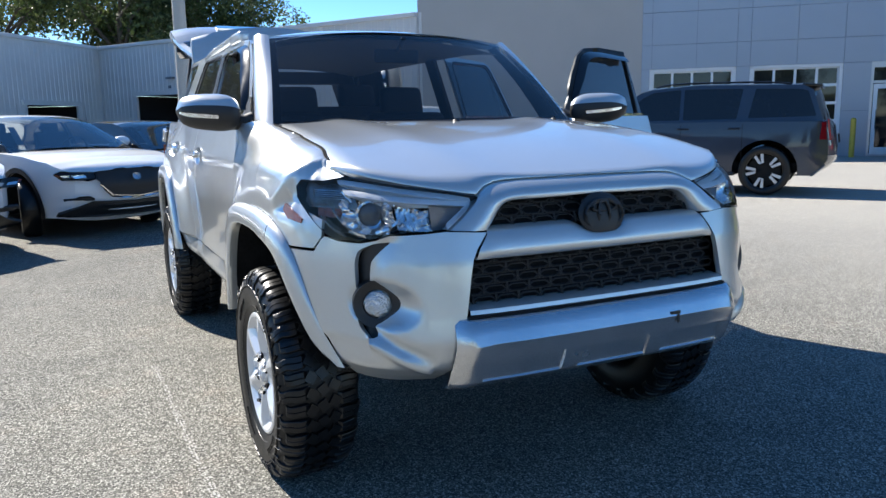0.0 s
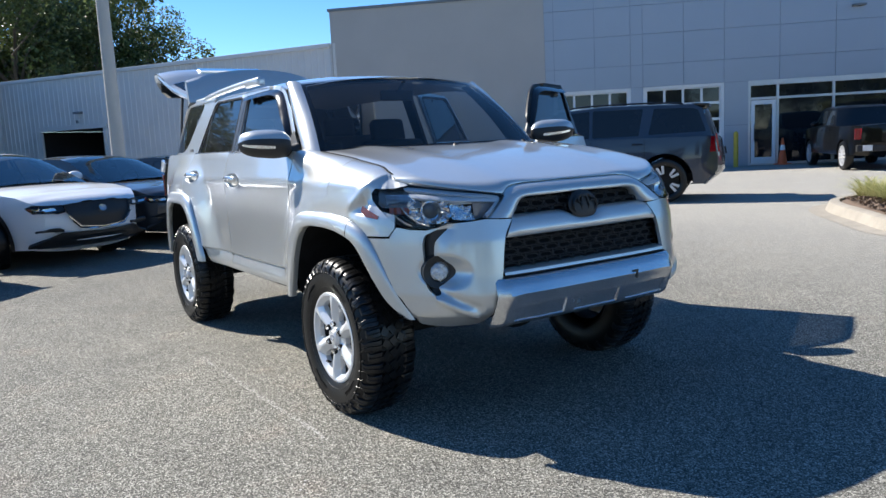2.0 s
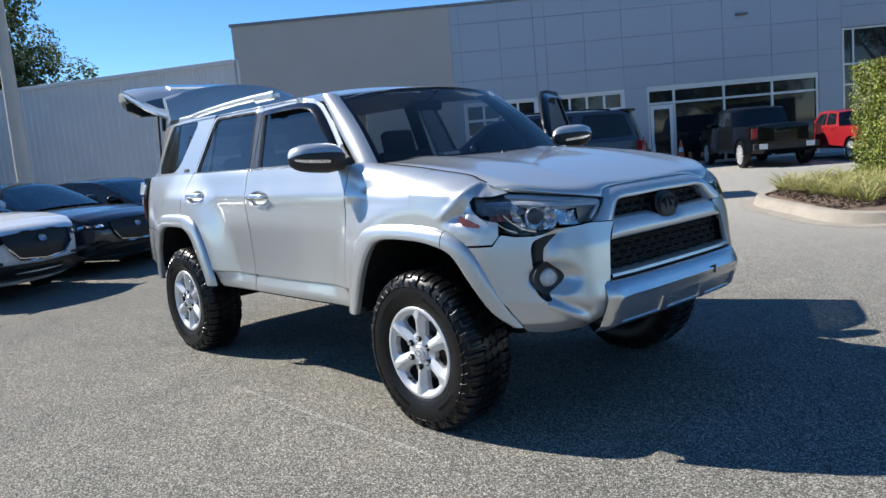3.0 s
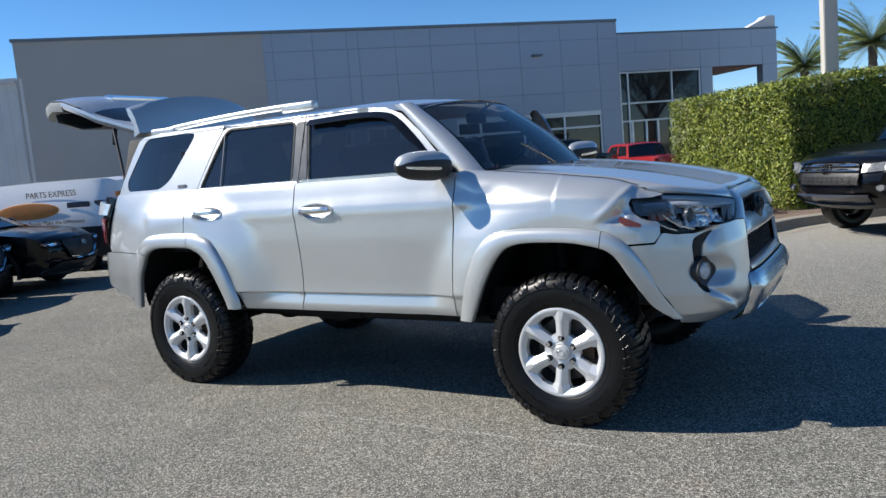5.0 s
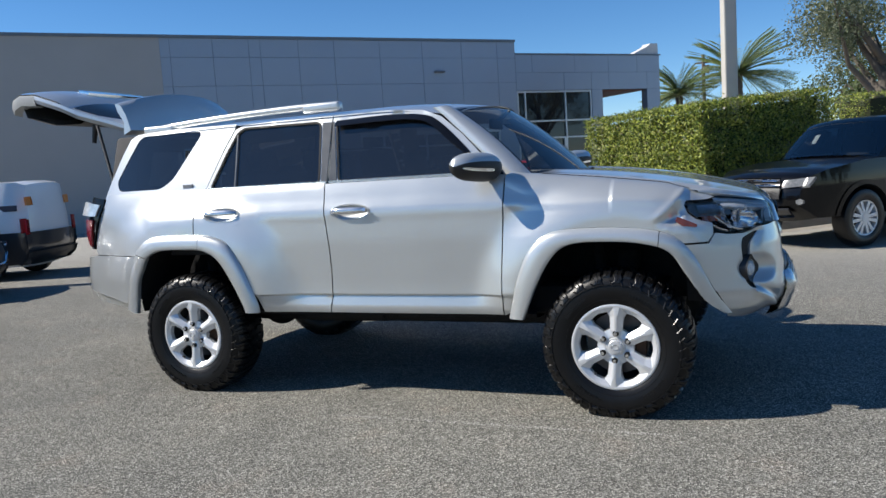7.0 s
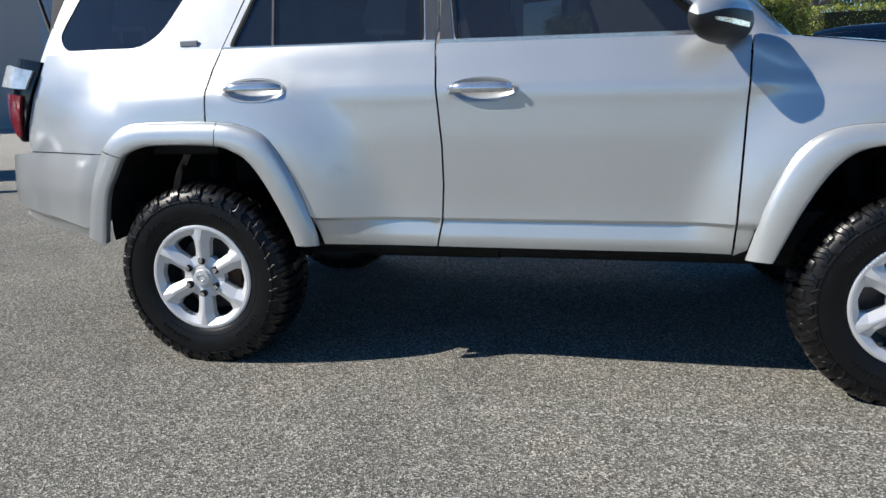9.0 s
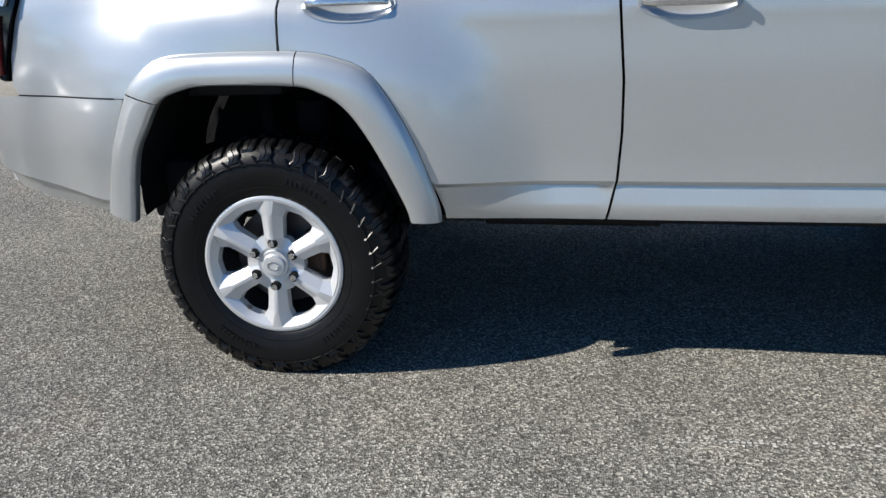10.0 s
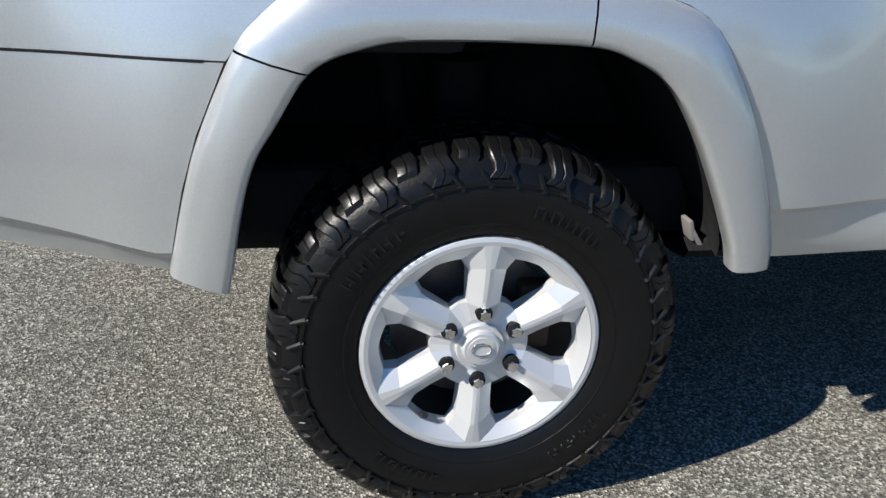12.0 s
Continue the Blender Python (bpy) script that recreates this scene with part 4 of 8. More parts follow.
        for y in np.linspace(-1, 1, 25):
            hw = 0.700 - (0.18 * (-1.55 - x) ** 2 if x < -1.55 else 0) - (0.10 * (x - 0.35) ** 2 if x > 0.35 else 0)
            yy = hw * math.sin(y * math.pi / 2 * 0.98) / math.sin(math.pi / 2 * 0.98)
            xx = x - 0.10 * (abs(yy) / 0.69) ** 2 * max(0.0, (x - 0.0) / 0.56)
            row.append(Vector((xx, yy, roof_z(x, yy))))
        rows.append(row)
    quadstrip(bm, rows)
    P("roof_panel", bm, SILVER, "", 50)
    for side in (-1, 1):
        bm = bmesh.new()
        line = smooth_line([(-1.92, 1.784), (-1.68, 1.803), (-1.1, 1.827), (-0.62, 1.836), (-0.36, 1.829)], 24)
        rows = []
        for i, (x, z) in enumerate(line):
            th = 0.024
            yv = side * (0.590 - (0.05 * (-1.2 - x) ** 2 if x < -1.2 else 0))
            rows.append([Vector((x, yv + 0.022 * math.cos(a), z + th * math.sin(a))) for a in np.linspace(0, 2 * math.pi, 11)[:-1]])
        vs = quadstrip(bm, rows, closed=True)
        bm.faces.new(vs[0])
        bm.faces.new(vs[-1])
        rail = P("roof_rail", bm, SILVER, "silver roof rail", 50)
        for x0, x1, z in ((-0.62, -0.34, 1.824), (-1.97, -1.70, 1.784)):
            bm = bmesh.new()
            yv = side * (0.593 - (0.05 * (-1.2 - (x0 + x1) / 2) ** 2 if x0 < -1.2 else 0))
            box(bm, ((x0 + x1) / 2, yv, z), (x1 - x0, 0.062, 0.062), 0.022, seg=3)
            part("rail_foot", bm, SILVER, rail, "", 50)
    bm = bmesh.new()
    edge = lambda x: lerp_table(x, [(0.9, 0.765), (1.3, 0.785), (1.7, 0.80), (1.9, 0.785), (2.0, 0.72), (2.08, 0.60), (2.14, 0.45), (2.17, 0.2), (2.18, 0.0)])
    rows = []
    ys = np.linspace(-1, 1, 41)
    for t in np.linspace(0, 1, 36):
        row = []
        for y in ys:
            yy = 0.80 * y
            front = lerp_table(abs(yy), [(0.0, 2.120), (0.2, 2.118), (0.40, 2.106), (0.5, 2.088), (0.6, 2.055), (0.7, 1.99), (0.765, 1.905), (0.80, 1.82)])
            back = 1.02 - 0.17 * (abs(yy) / 0.8) ** 2
            x = back + (front - back) * t
            ye = yy * lerp_table(x, [(0.85, 0.955), (1.4, 0.985), (1.9, 1.0)])
            lip = -0.022 * max(0.0, (abs(y) - 0.965) / 0.035)
            row.append(Vector((x, ye, bonnet_z(x, yy) + lip)))
        rows.append(row)
    # rounded front lip down to the lamps and the grille frame
    fronts = rows[-1]
    ends = []
    for p in fronts:
        a = abs(p.y)
        z = min(p.z - 0.004, lerp_table(a, [(0.0, 1.139), (0.30, 1.136), (0.37, 1.130), (0.412, 1.115), (0.440, 1.097), (0.507, 1.107), (0.653, 1.133), (0.771, 1.163), (0.80, 1.180)]))
        x = skin(nose_s(min(a, 0.79)), z).x
        ends.append(Vector((max(p.x + 0.004, x - 0.002) if a < 0.76 else p.x + 0.004, p.y, z)))
    for k, h in ((0.40, 0.20), (0.75, 0.50), (0.93, 0.76), (0.99, 0.90), (1.0, 1.0)):
        rows.append([Vector((p.x + (q.x - p.x) * k, p.y, p.z + (q.z - p.z) * h)) for p, q in zip(fronts, ends)])
    rows.append([q + Vector((-0.02, 0, -0.01)) for q in ends])
    quadstrip(bm, rows)
    P("bonnet", bm, SILVER, "silver bonnet with two raised ridges", 40)

    def screen(u, w):
        """u across from -1 to 1, w from the base up."""
        b = Vector((1.075 - 0.145 * abs(u) ** 2.2, 0.760 * u, 1.325))
        t = Vector((0.545 - 0.10 * abs(u) ** 2.2, 0.640 * u, 1.766 - 0.028 * abs(u) ** 2))
        p = b + (t - b) * w
        bow = 0.022 * math.sin(math.pi * w)
        return p + Vector((0.65, 0, 0.75)) * bow

    bm = bmesh.new()
    quadstrip(bm, [[screen(u, w) for u in np.linspace(-1, 1, 25)] for w in np.linspace(-0.03, 1.0, 14)])
    ws = P("windscreen", bm, glass_mat("windscreen_glass", (0.41, 0.45, 0.47), 1.55, 0.02, 0.02), "sloping windscreen", 60)
    ws.visible_shadow = False
    bm = bmesh.new()
    for u0, u1, w0, w1 in ((-1.0, -0.955, 0, 1), (0.955, 1.0, 0, 1), (-1, 1, 0.955, 1.0), (-1, 1, -0.03, 0.035)):
        quadstrip(bm, [[screen(u, w) + Vector((-0.006, 0, -0.008)) for u in np.linspace(u0, u1, 3 if u1 - u0 < 1 else 25)] for w in np.linspace(w0, w1, 12)])
    P("screen_border", bm, GLOSS_BLACK, "black glass border", 60, ws)
    for side in (-1, 1):
        bm = bmesh.new()
        rows = []
        for w in np.linspace(-0.04, 1.02, 16):
            a = screen(side * 1.0, w)
            z = a.z
            x = lerp_table(z, [(1.30, 0.825), (1.35, 0.80), (1.45, 0.69), (1.58, 0.555), (1.70, 0.425), (1.77, 0.32)])
            b = flank(x, z, 0.004)
            b.y *= -side
            m = (a + b) / 2 + Vector((0.014, side * 0.010, 0.008))
            m2 = a + (b - a) * 0.2 + Vector((0.008, side * 0.003, 0.005))
            m3 = a + (b - a) * 0.8 + Vector((0.010, side * 0.009, 0.004))
            rows.append([a, m2, m, m3, b, b + Vector((-0.03, -side * 0.01, 0))])
        quadstrip(bm, rows)
        P("windscreen_pillar", bm, SILVER, "", 60)
        bm = bmesh.new()
        rows = []
        for w in np.linspace(0.02, 0.98, 10):
            a = screen(side * 0.955, w) + Vector((-0.02, 0, -0.012))
            b = screen(side * 0.99, w) + Vector((-0.04, 0, -0.012))
            rows.append([a, b + Vector((-0.06, 0, 0)), b + Vector((-0.11 - 0.09 * (1 - w), side * 0.012, 0)), b + Vector((-0.06, side * 0.02, 0))])
        quadstrip(bm, rows)
        P("pillar_trim", bm, FABRIC, "dark inner pillar trim", 50)
    # cowl and wipers
    bm = bmesh.new()
    quadstrip(bm, [[Vector((x - 0.145 * abs(u) ** 2.2, 0.80 * u, z)) for u in np.linspace(-1, 1, 21)] for x, z in ((1.02, 1.300), (1.075, 1.318), (1.11, 1.316), (1.12, 1.29))])
    P("cowl", bm, PLASTIC, "black cowl panel", 40)
    for y0, y1 in ((0.62, 0.05), (0.02, -0.52)):
        bm = bmesh.new()
        a, b = screen(y0 / 0.775, 0.0), screen(y1 / 0.775, 0.012)
        rod(bm, a + Vector((0.045, 0, -0.008)), b + Vector((0.030, 0, -0.010)), 0.009, 0.005, 8)
        rod(bm, a + Vector((0.060, 0, -0.022)), a + Vector((0.045, 0, 0.000)), 0.022, 0.015, 10)
        P("wiper", bm, PLASTIC, "black wiper arm", 40)

    # mirrors
    for side in (-1, 1):
        y0 = side * 0.985
        rows_u, rows_l = [], []
        for t in np.linspace(-1, 1, 19):
            k = (1 - abs(t) ** 3.2) ** 0.42
            y = y0 + side * 0.128 * t
            hz = 0.080 * max(k, 0.03) * (1.0 - 0.10 * t)
            hx = 0.088 * max(k, 0.03)
            zc = 1.378 + 0.008 * t
            xc = 0.675 - 0.075 * t
            ring = lambda a: Vector((xc + hx * math.cos(a) * (1.0 if math.cos(a) > 0 else 0.75), y, zc + hz * math.sin(a)))
            rows_u.append([ring(a) for a in np.linspace(0.36, math.pi - 0.30, 15)])
            rows_l.append([ring(a) for a in np.linspace(math.pi - 0.30, 2 * math.pi + 0.36, 15)])
        bm = bmesh.new()
        quadstrip(bm, rows_u)
        root = part("door_mirror", bm, SILVER, car if side < 0 else front_l, "silver and black door mirror", 60)
        if side > 0:
            root = front_l
        bm = bmesh.new()
        quadstrip(bm, rows_l)
        part("mirror_base", bm, PLASTIC, root, "black lower shell", 60)
        bm = bmesh.new()
        arm = [(0.74, side * 0.80, 1.345), (0.735, side * 0.84, 1.332), (0.72, side * 0.90, 1.330), (0.70, y0 - side * 0.08, 1.340)]
        for a, b in zip(arm, arm[1:]):
            rod(bm, a, b, 0.034, 0.032, 12)
        part("mirror_arm", bm, PLASTIC, root, "", 50)
        bm = bmesh.new()
        tri = [(0.60, 1.340), (0.80, 1.322), (0.655, 1.445)]
        sheet(bm, tri, lambda x, z: flank(x, z, 0.010), 0.05, (), 0.014)
        if side > 0:
            b2 = mirrored(bm)
            bm.free()
            bm = b2
        part("mirror_sail", bm, PLASTIC, root, "", 40)
        bm = bmesh.new()
        rows = []
        for t in np.linspace(-0.2, 0.93, 12):
            k = (1 - abs(t) ** 3.2) ** 0.42
            y, zc, xc = y0 + side * 0.128 * t, 1.378 + 0.008 * t, 0.675 - 0.075 * t
            rows.append([Vector((xc + 0.090 * k, y, zc - 0.012 * k * (1 - 0.3 * t))), Vector((xc + 0.089 * k, y, zc - 0.028 * k))])
        quadstrip(bm, rows)
        part("indicator", bm, REFLECTOR, root, "clear turn signal strip", 40)

    build_nose(car)
    build_cabin(car)
    build_hatch(car)
    # chassis
    bm = bmesh.new()
    box(bm, (-0.1, 0, 0.60), (3.5, 1.50, 0.16), 0.03)
    P("floor_pan", bm, UNDER, "black underbody")
    for y in (-0.45, 0.45):
        bm = bmesh.new()
        box(bm, (-0.2, y, 0.47), (3.7, 0.10, 0.14), 0.02)
        P("frame_rail", bm, UNDER)
    # unseen boxes added below the body to keep light off the ground
    for nm, c, sz in (("gearbox_blocker", (0.45, 0.0, 0.46), (1.3, 0.42, 0.22)), ("tank_blocker", (-0.62, 0.20, 0.46), (0.95, 0.50, 0.20)), ("guard_blocker", (1.30, 0.0, 0.44), (0.75, 0.70, 0.10)), ("spare_blocker", (-2.0, 0.0, 0.58), (0.62, 0.62, 0.20)), ("crossmember_blocker", (-2.18, 0.0, 0.63), (0.42, 1.40, 0.13))):
        bm = bmesh.new()
        box(bm, c, sz, 0.05)
        P(nm, bm, LINER)
    for x in (AXLE_F, AXLE_R):
        bm = bmesh.new()
        rod(bm, (x, -0.75, HUB_Z), (x, 0.75, HUB_Z), 0.05, 0.05, 14)
        bmesh.ops.create_uvsphere(bm, u_segments=16, v_segments=10, radius=0.15, matrix=Matrix.Translation((x, 0.1 if x < 0 else 0.2, HUB_Z)))
        P("axle", bm, UNDER, "", 40)
        for y in (-0.56, 0.56):
            bm = bmesh.new()
            rod(bm, (x - 0.08, y, HUB_Z + 0.02), (x - 0.16, y * 0.92, 0.95), 0.030, 0.030, 10)
            rod(bm, (x + 0.02, y * 0.85, HUB_Z + 0.05), (x + 0.02, y * 0.85, 0.85), 0.065, 0.065, 14)
            P("shock_absorber", bm, LINER, "", 40)
    bm = bmesh.new()
    rod(bm, (-0.75, -0.50, 0.47), (-0.15, -0.53, 0.48), 0.072, 0.072, 16)
    rod(bm, (-0.15, -0.55, 0.45), (1.0, -0.40, 0.45), 0.03, 0.03, 10)
    rod(bm, (-1.75, -0.55, 0.52), (-0.75, -0.50, 0.47), 0.03, 0.03, 10)
    P("exhaust", bm, UNDER, "dull steel exhaust", 40)
    bm = bmesh.new()
    box(bm, (-1.85, -0.25, 0.56), (0.45, 0.06, 0.05), 0.01)
    bmesh.ops.create_circle(bm, cap_ends=False, segments=8, radius=0.02, matrix=Matrix.Translation((-1.85, -0.25, 0.53)))
    P("tow_bracket", bm, RUST, "")
    # wheels
    w = wagon_wheel()
    w.parent = car
    w.matrix_local = Matrix.Translation((AXLE_F, -0.845, HUB_Z)) @ Matrix.Rotation(radians(4), 4, "Y")
    for x, side, turn in ((AXLE_R, -1, 2), (AXLE_F, 1, 14), (AXLE_R, 1, 40)):
        m = Matrix.Translation((x, side * 0.845 + (0.012 if x < 0 else 0) * -side, HUB_Z))
        if side > 0:
            m = m @ Matrix.Rotation(math.pi, 4, "Z")
        c = copy_thing(w, m @ Matrix.Rotation(radians(turn), 4, "Y"))
        c.parent = car
    return car


def build_nose(car):
    def P(name, bm, m, label="", smooth=None, par=None):
        return part(name, bm, m, par or car, label, smooth)

    Y = lambda y: nose_s(y + lerp_table(y, [(0.3, 0.0), (0.5, 0.007), (0.6, 0.012), (0.7, 0.016), (0.76, 0.014), (0.80, 0.006), (0.83, 0.0), (0.9, 0.0)]))
    fog = (Y(0.752), 0.772)

    # bumper wing with fog scoop
    def wing(s, v):
        d = 0.0
        r = math.hypot((s - fog[0] - 0.035) / 0.125, (v - fog[1]) / 0.075)
        if r < 1:
            d -= 0.055 * (1 - r * r) ** 1.0 * min(1.0, max(0.0, 1.0))
        t = (v - 0.70) / 0.25
        slot = fog[0] - 0.028 + 0.02 * max(0.0, (v - 0.86) / 0.1) ** 1.5 * 3
        if 0.66 < v < 0.97:
            d -= 0.010 * math.exp(-(((s - slot - 0.03) / 0.03) ** 2)) * min(1, (v - 0.66) / 0.03)
        # lower crease running in from the slot
        c = 0.665 - 0.45 * (s - fog[0])
        if fog[0] - 0.02 < s < fog[0] + 0.20:
            d += 0.016 * math.exp(-(((v - c + 0.012) / 0.018) ** 2)) - 0.012 * math.exp(-(((v - c - 0.02) / 0.02) ** 2))
        if v < 0.57:
            d -= 0.05 * (0.57 - v) / 0.1
        return skin(s, v, 0.0001 + d)

    edge_in = [(Y(0.570), 0.482), (Y(0.540), 0.60), (Y(0.520), 0.70), (Y(0.505), 0.78), (Y(0.492), 0.86), (Y(0.482), 0.905), (Y(0.466), 0.936), (Y(0.430), 0.984)]
    poly = [(1.73, 0.915), (1.765, 0.865), (1.82, 0.84), (1.90, 0.68), (1.985, 0.56), (Y(0.80), 0.512), (Y(0.70), 0.482)] + edge_in + [(Y(0.45), 0.985), (Y(0.557), 0.993), (Y(0.62), 0.987), (Y(0.698), 0.982), (Y(0.735), 0.966), (Y(0.769), 0.956), (Y(0.815), 0.957), (1.94, 0.968), (1.925, 0.958), (1.893, 0.918)]
    bm = bmesh.new()
    sl = fog[0] - 0.028
    slot_line = rounded([(sl - 0.030, 0.715), (sl - 0.030, 0.90), (sl - 0.012, 0.935), (sl + 0.05, 0.958), (sl + 0.110, 0.966), (sl + 0.075, 0.943), (sl + 0.030, 0.905), (sl + 0.020, 0.86), (sl + 0.022, 0.70), (sl + 0.036, 0.672), (sl + 0.010, 0.668), (sl - 0.018, 0.69)], 0.014, 2)
    sheet(bm, poly, wing, 0.012, [slot_line], 0.018)
    pair("bumper_wing", bm, SILVER, car, "silver bumper corner with a fog lamp scoop", 50)

    # black channel, deepest behind the outer lip
    def channel(s, v):
        k = min(1.0, max(0.0, (sl + 0.040 - s) / 0.070))
        return wing(s, v) + (skin(s, v, -0.007 - 0.022 * k) - skin(s, v))

    bm = bmesh.new()
    sheet(bm, grown(slot_line, 0.006), channel, 0.013)
    pair("bumper_slot", bm, PLASTIC, car, "black slot round the fog lamp", 50)
    bm = bmesh.new()
    c = skin(*fog, -0.030)
    nrm = (skin(*fog, 0.1) - skin(*fog)).normalized()
    nrm = (nrm + Vector((1.3, 0, 0))).normalized()
    for r0, r1, a, b in ((0.080, 0.074, -0.03, 0.014), (0.074, 0.045, 0.014, 0.004)):
        rod(bm, c + nrm * a, c + nrm * b, r0, r1, 32, caps=False)
    a, b = pair("fog_lamp", bm, PLASTIC, car, "round fog lamp in a black ring", 40)
    fog_glass = mat("fog_reflector", (0.62, 0.64, 0.66), 0.15, 0.8, 0.45, 60, 130, 0.9)
    for o, side in ((a, 1), (b, -1)):
        bm = bmesh.new()
        m = Matrix.Translation(c + nrm * 0.0) @ nrm.to_track_quat("Z", "Y").to_matrix().to_4x4() @ Matrix.Diagonal((1, 1, 0.35, 1))
        bmesh.ops.create_uvsphere(bm, u_segments=20, v_segments=10, radius=0.043, matrix=m)
        if side < 0:
            b2 = mirrored(bm)
            bm.free()
            bm = b2
        part("fog_lens", bm, fog_glass, o, "", 40)

    # headlamps
    shape = [(1.795, 1.12), (1.805, 1.085), (1.848, 1.05), (1.90, 1.008), (Y(0.834), 0.976), (Y(0.815), 0.963), (Y(0.769), 0.962), (Y(0.735), 0.972), (Y(0.698), 0.988), (Y(0.62), 0.993), (Y(0.555), 0.999), (Y(0.50), 1.039), (Y(0.436), 1.088), (Y(0.507), 1.104), (Y(0.58), 1.117), (Y(0.653), 1.130), (Y(0.771), 1.160), (Y(0.80), 1.152), (1.945, 1.140), (1.88, 1.141), (1.82, 1.142)]
    bm = bmesh.new()
    sheet(bm, shape, lambda s, v: skin(s, v, -0.075), 0.03)
    a, b = pair("headlamp", bm, mat("lamp_bezel", (0.012, 0.012, 0.013), 0.18, 0.0, 0.3, 30, 120, 0), car, "clear swept headlamp with projector and chrome inside", 40)
    chrome = mat("fluted_lamp_chrome", (0.85, 0.86, 0.87), 0.10, 0.92, 0.10, 45, 160, 0.05, rough_vary=0.04)
    tray = mat("lamp_brow_silver", (0.78, 0.79, 0.80), 0.22, 0.30, 0.06, 30, 120, 0, coat=0.5)
    for o, side in ((a, 1), (b, -1)):
        def H(name, bm, m, label="", smooth=40):
            if side < 0:
                b2 = mirrored(bm)
                bm.free()
                bm = b2
            return part(name, bm, m, o, label, smooth)

        bm = bmesh.new()
        sheet(bm, shape, lambda s, v: skin(s, v, 0.004), 0.03, (), 0.012)
        ring = straight(shape, 0.03)
        quad_rows = [[skin(q[0], q[1], o2) for o2 in (0.003, -0.03, -0.085)] for q in [*ring, ring[0]]]
        b3 = bmesh.new()
        quadstrip(b3, quad_rows)
        H("housing", b3, PLASTIC, "black lamp housing")
        ln = H("lens", bm, LENS, "clear lens", 60)
        ln.visible_shadow = False
        # fluted dish round the projector
        pc = (Y(0.757), 1.050)
        bm = bmesh.new()
        rows = []
        for a0 in np.linspace(0, 2 * math.pi, 97):
            row = []
            for r, dep in ((0.040, -0.056), (0.050, -0.042), (0.064, -0.030), (0.082, -0.020), (0.094, -0.016)):
                fl = 0.0045 * math.cos(a0 * 11 + r * 60) * (r - 0.036) / 0.03
                ss, vv = pc[0] + r * 1.15 * math.cos(a0), pc[1] + r * (0.95 if math.sin(a0) > 0 else 1.0) * math.sin(a0)
                vv = max(0.985, min(vv, 1.105 - 0.10 * (ss - pc[0])))
                row.append(skin(ss, vv, dep + fl))
            rows.append(row)
        quadstrip(bm, rows)
        H("projector_dish", bm, chrome, "fluted chrome dish", 25)
        c = skin(*pc, -0.052)
        d = Vector((1, -0.35, 0)).normalized()
        bm = bmesh.new()
        for r0, r1, x0, x1 in ((0.046, 0.044, 0.010, 0.026), (0.044, 0.036, 0.026, 0.020), (0.036, 0.035, 0.020, 0.0)):
            rod(bm, c + d * x0, c + d * x1, r0, r1, 32, caps=False)
        H("projector_ring", bm, chrome, "chrome ring")
        bm = bmesh.new()
        m = Matrix.Translation(c + d * 0.010) @ d.to_track_quat("Z", "Y").to_matrix().to_4x4() @ Matrix.Diagonal((1, 1, 0.45, 1))
        bmesh.ops.create_uvsphere(bm, u_segments=24, v_segments=12, radius=0.037, matrix=m)
        H("projector_lens", bm, mat("projector_glass", (0.10, 0.105, 0.11), 0.06, 0.2, 0.3, 25, 90, 0), "grey round projector lens")
        # high beam: faceted bowl, then a smooth dark slope to the inner tip
        bm = bmesh.new()
        rows = []
        for y in np.linspace(0.680, 0.585, 21):
            row = []
            for q in np.linspace(0, 1, 17):
                z = 1.004 + (0.080 - 0.16 * max(0.0, 0.68 - y)) * q
                r = math.hypot(y - 0.612, (z - 1.045) * 1.1)
                row.append(skin(Y(y), z, -0.060 + 7.0 * r * r + 0.005 * math.cos(r * 520)))
            rows.append(row)
        quadstrip(bm, rows)
        H("reflector", bm, chrome, "fluted chrome high-beam bowl", 40)
        bm = bmesh.new()
        quadstrip(bm, [[skin(Y(y), z0 + (z1 - z0) * q, -0.050 + 0.03 * q) for q in np.linspace(0, 1, 5)] for y, z0, z1 in ((0.586, 1.008, 1.074), (0.57, 1.010, 1.072), (0.55, 1.012, 1.070), (0.52, 1.030, 1.067), (0.49, 1.05, 1.066))])
        H("inner_slope", bm, mat("lamp_slope", (0.26, 0.27, 0.29), 0.25, 0.5, 0.2, 30, 90, 0), "", 40)
        # bright brow in two steps, end blade, lower blades
        def strip(nm, pts, th, off, mt):
            line = smooth_line(pts, 24)
            bm = bmesh.new()
            quadstrip(bm, [[skin(s, v + th * 1.2, off - 0.030), skin(s, v + th, off - 0.002), skin(s, v + th * 0.3, off), skin(s, v - th, off - 0.001), skin(s, v - th * 1.25, off - 0.030)] for s, v in line])
            H(nm, bm, mt)

        strip("brow", [(Y(0.797), 1.114), (Y(0.72), 1.104), (Y(0.60), 1.089), (Y(0.462), 1.0765)], 0.0100, -0.010, tray)
        strip("brow", [(Y(0.805), 1.149), (Y(0.72), 1.1365), (Y(0.60), 1.1135), (Y(0.53), 1.103), (Y(0.458), 1.0925)], 0.0105, -0.008, tray)
        strip("end_blade", [(Y(0.547), 1.010), (Y(0.505), 1.041), (Y(0.462), 1.074)], 0.009, -0.008, tray)
        strip("lower_blade", [(Y(0.83), 1.055), (Y(0.815), 1.02), (Y(0.79), 0.990), (Y(0.76), 0.978)], 0.005, -0.014, chrome)
        strip("lower_blade", [(Y(0.845), 1.03), (Y(0.83), 0.995), (Y(0.81), 0.976)], 0.004, -0.010, chrome)
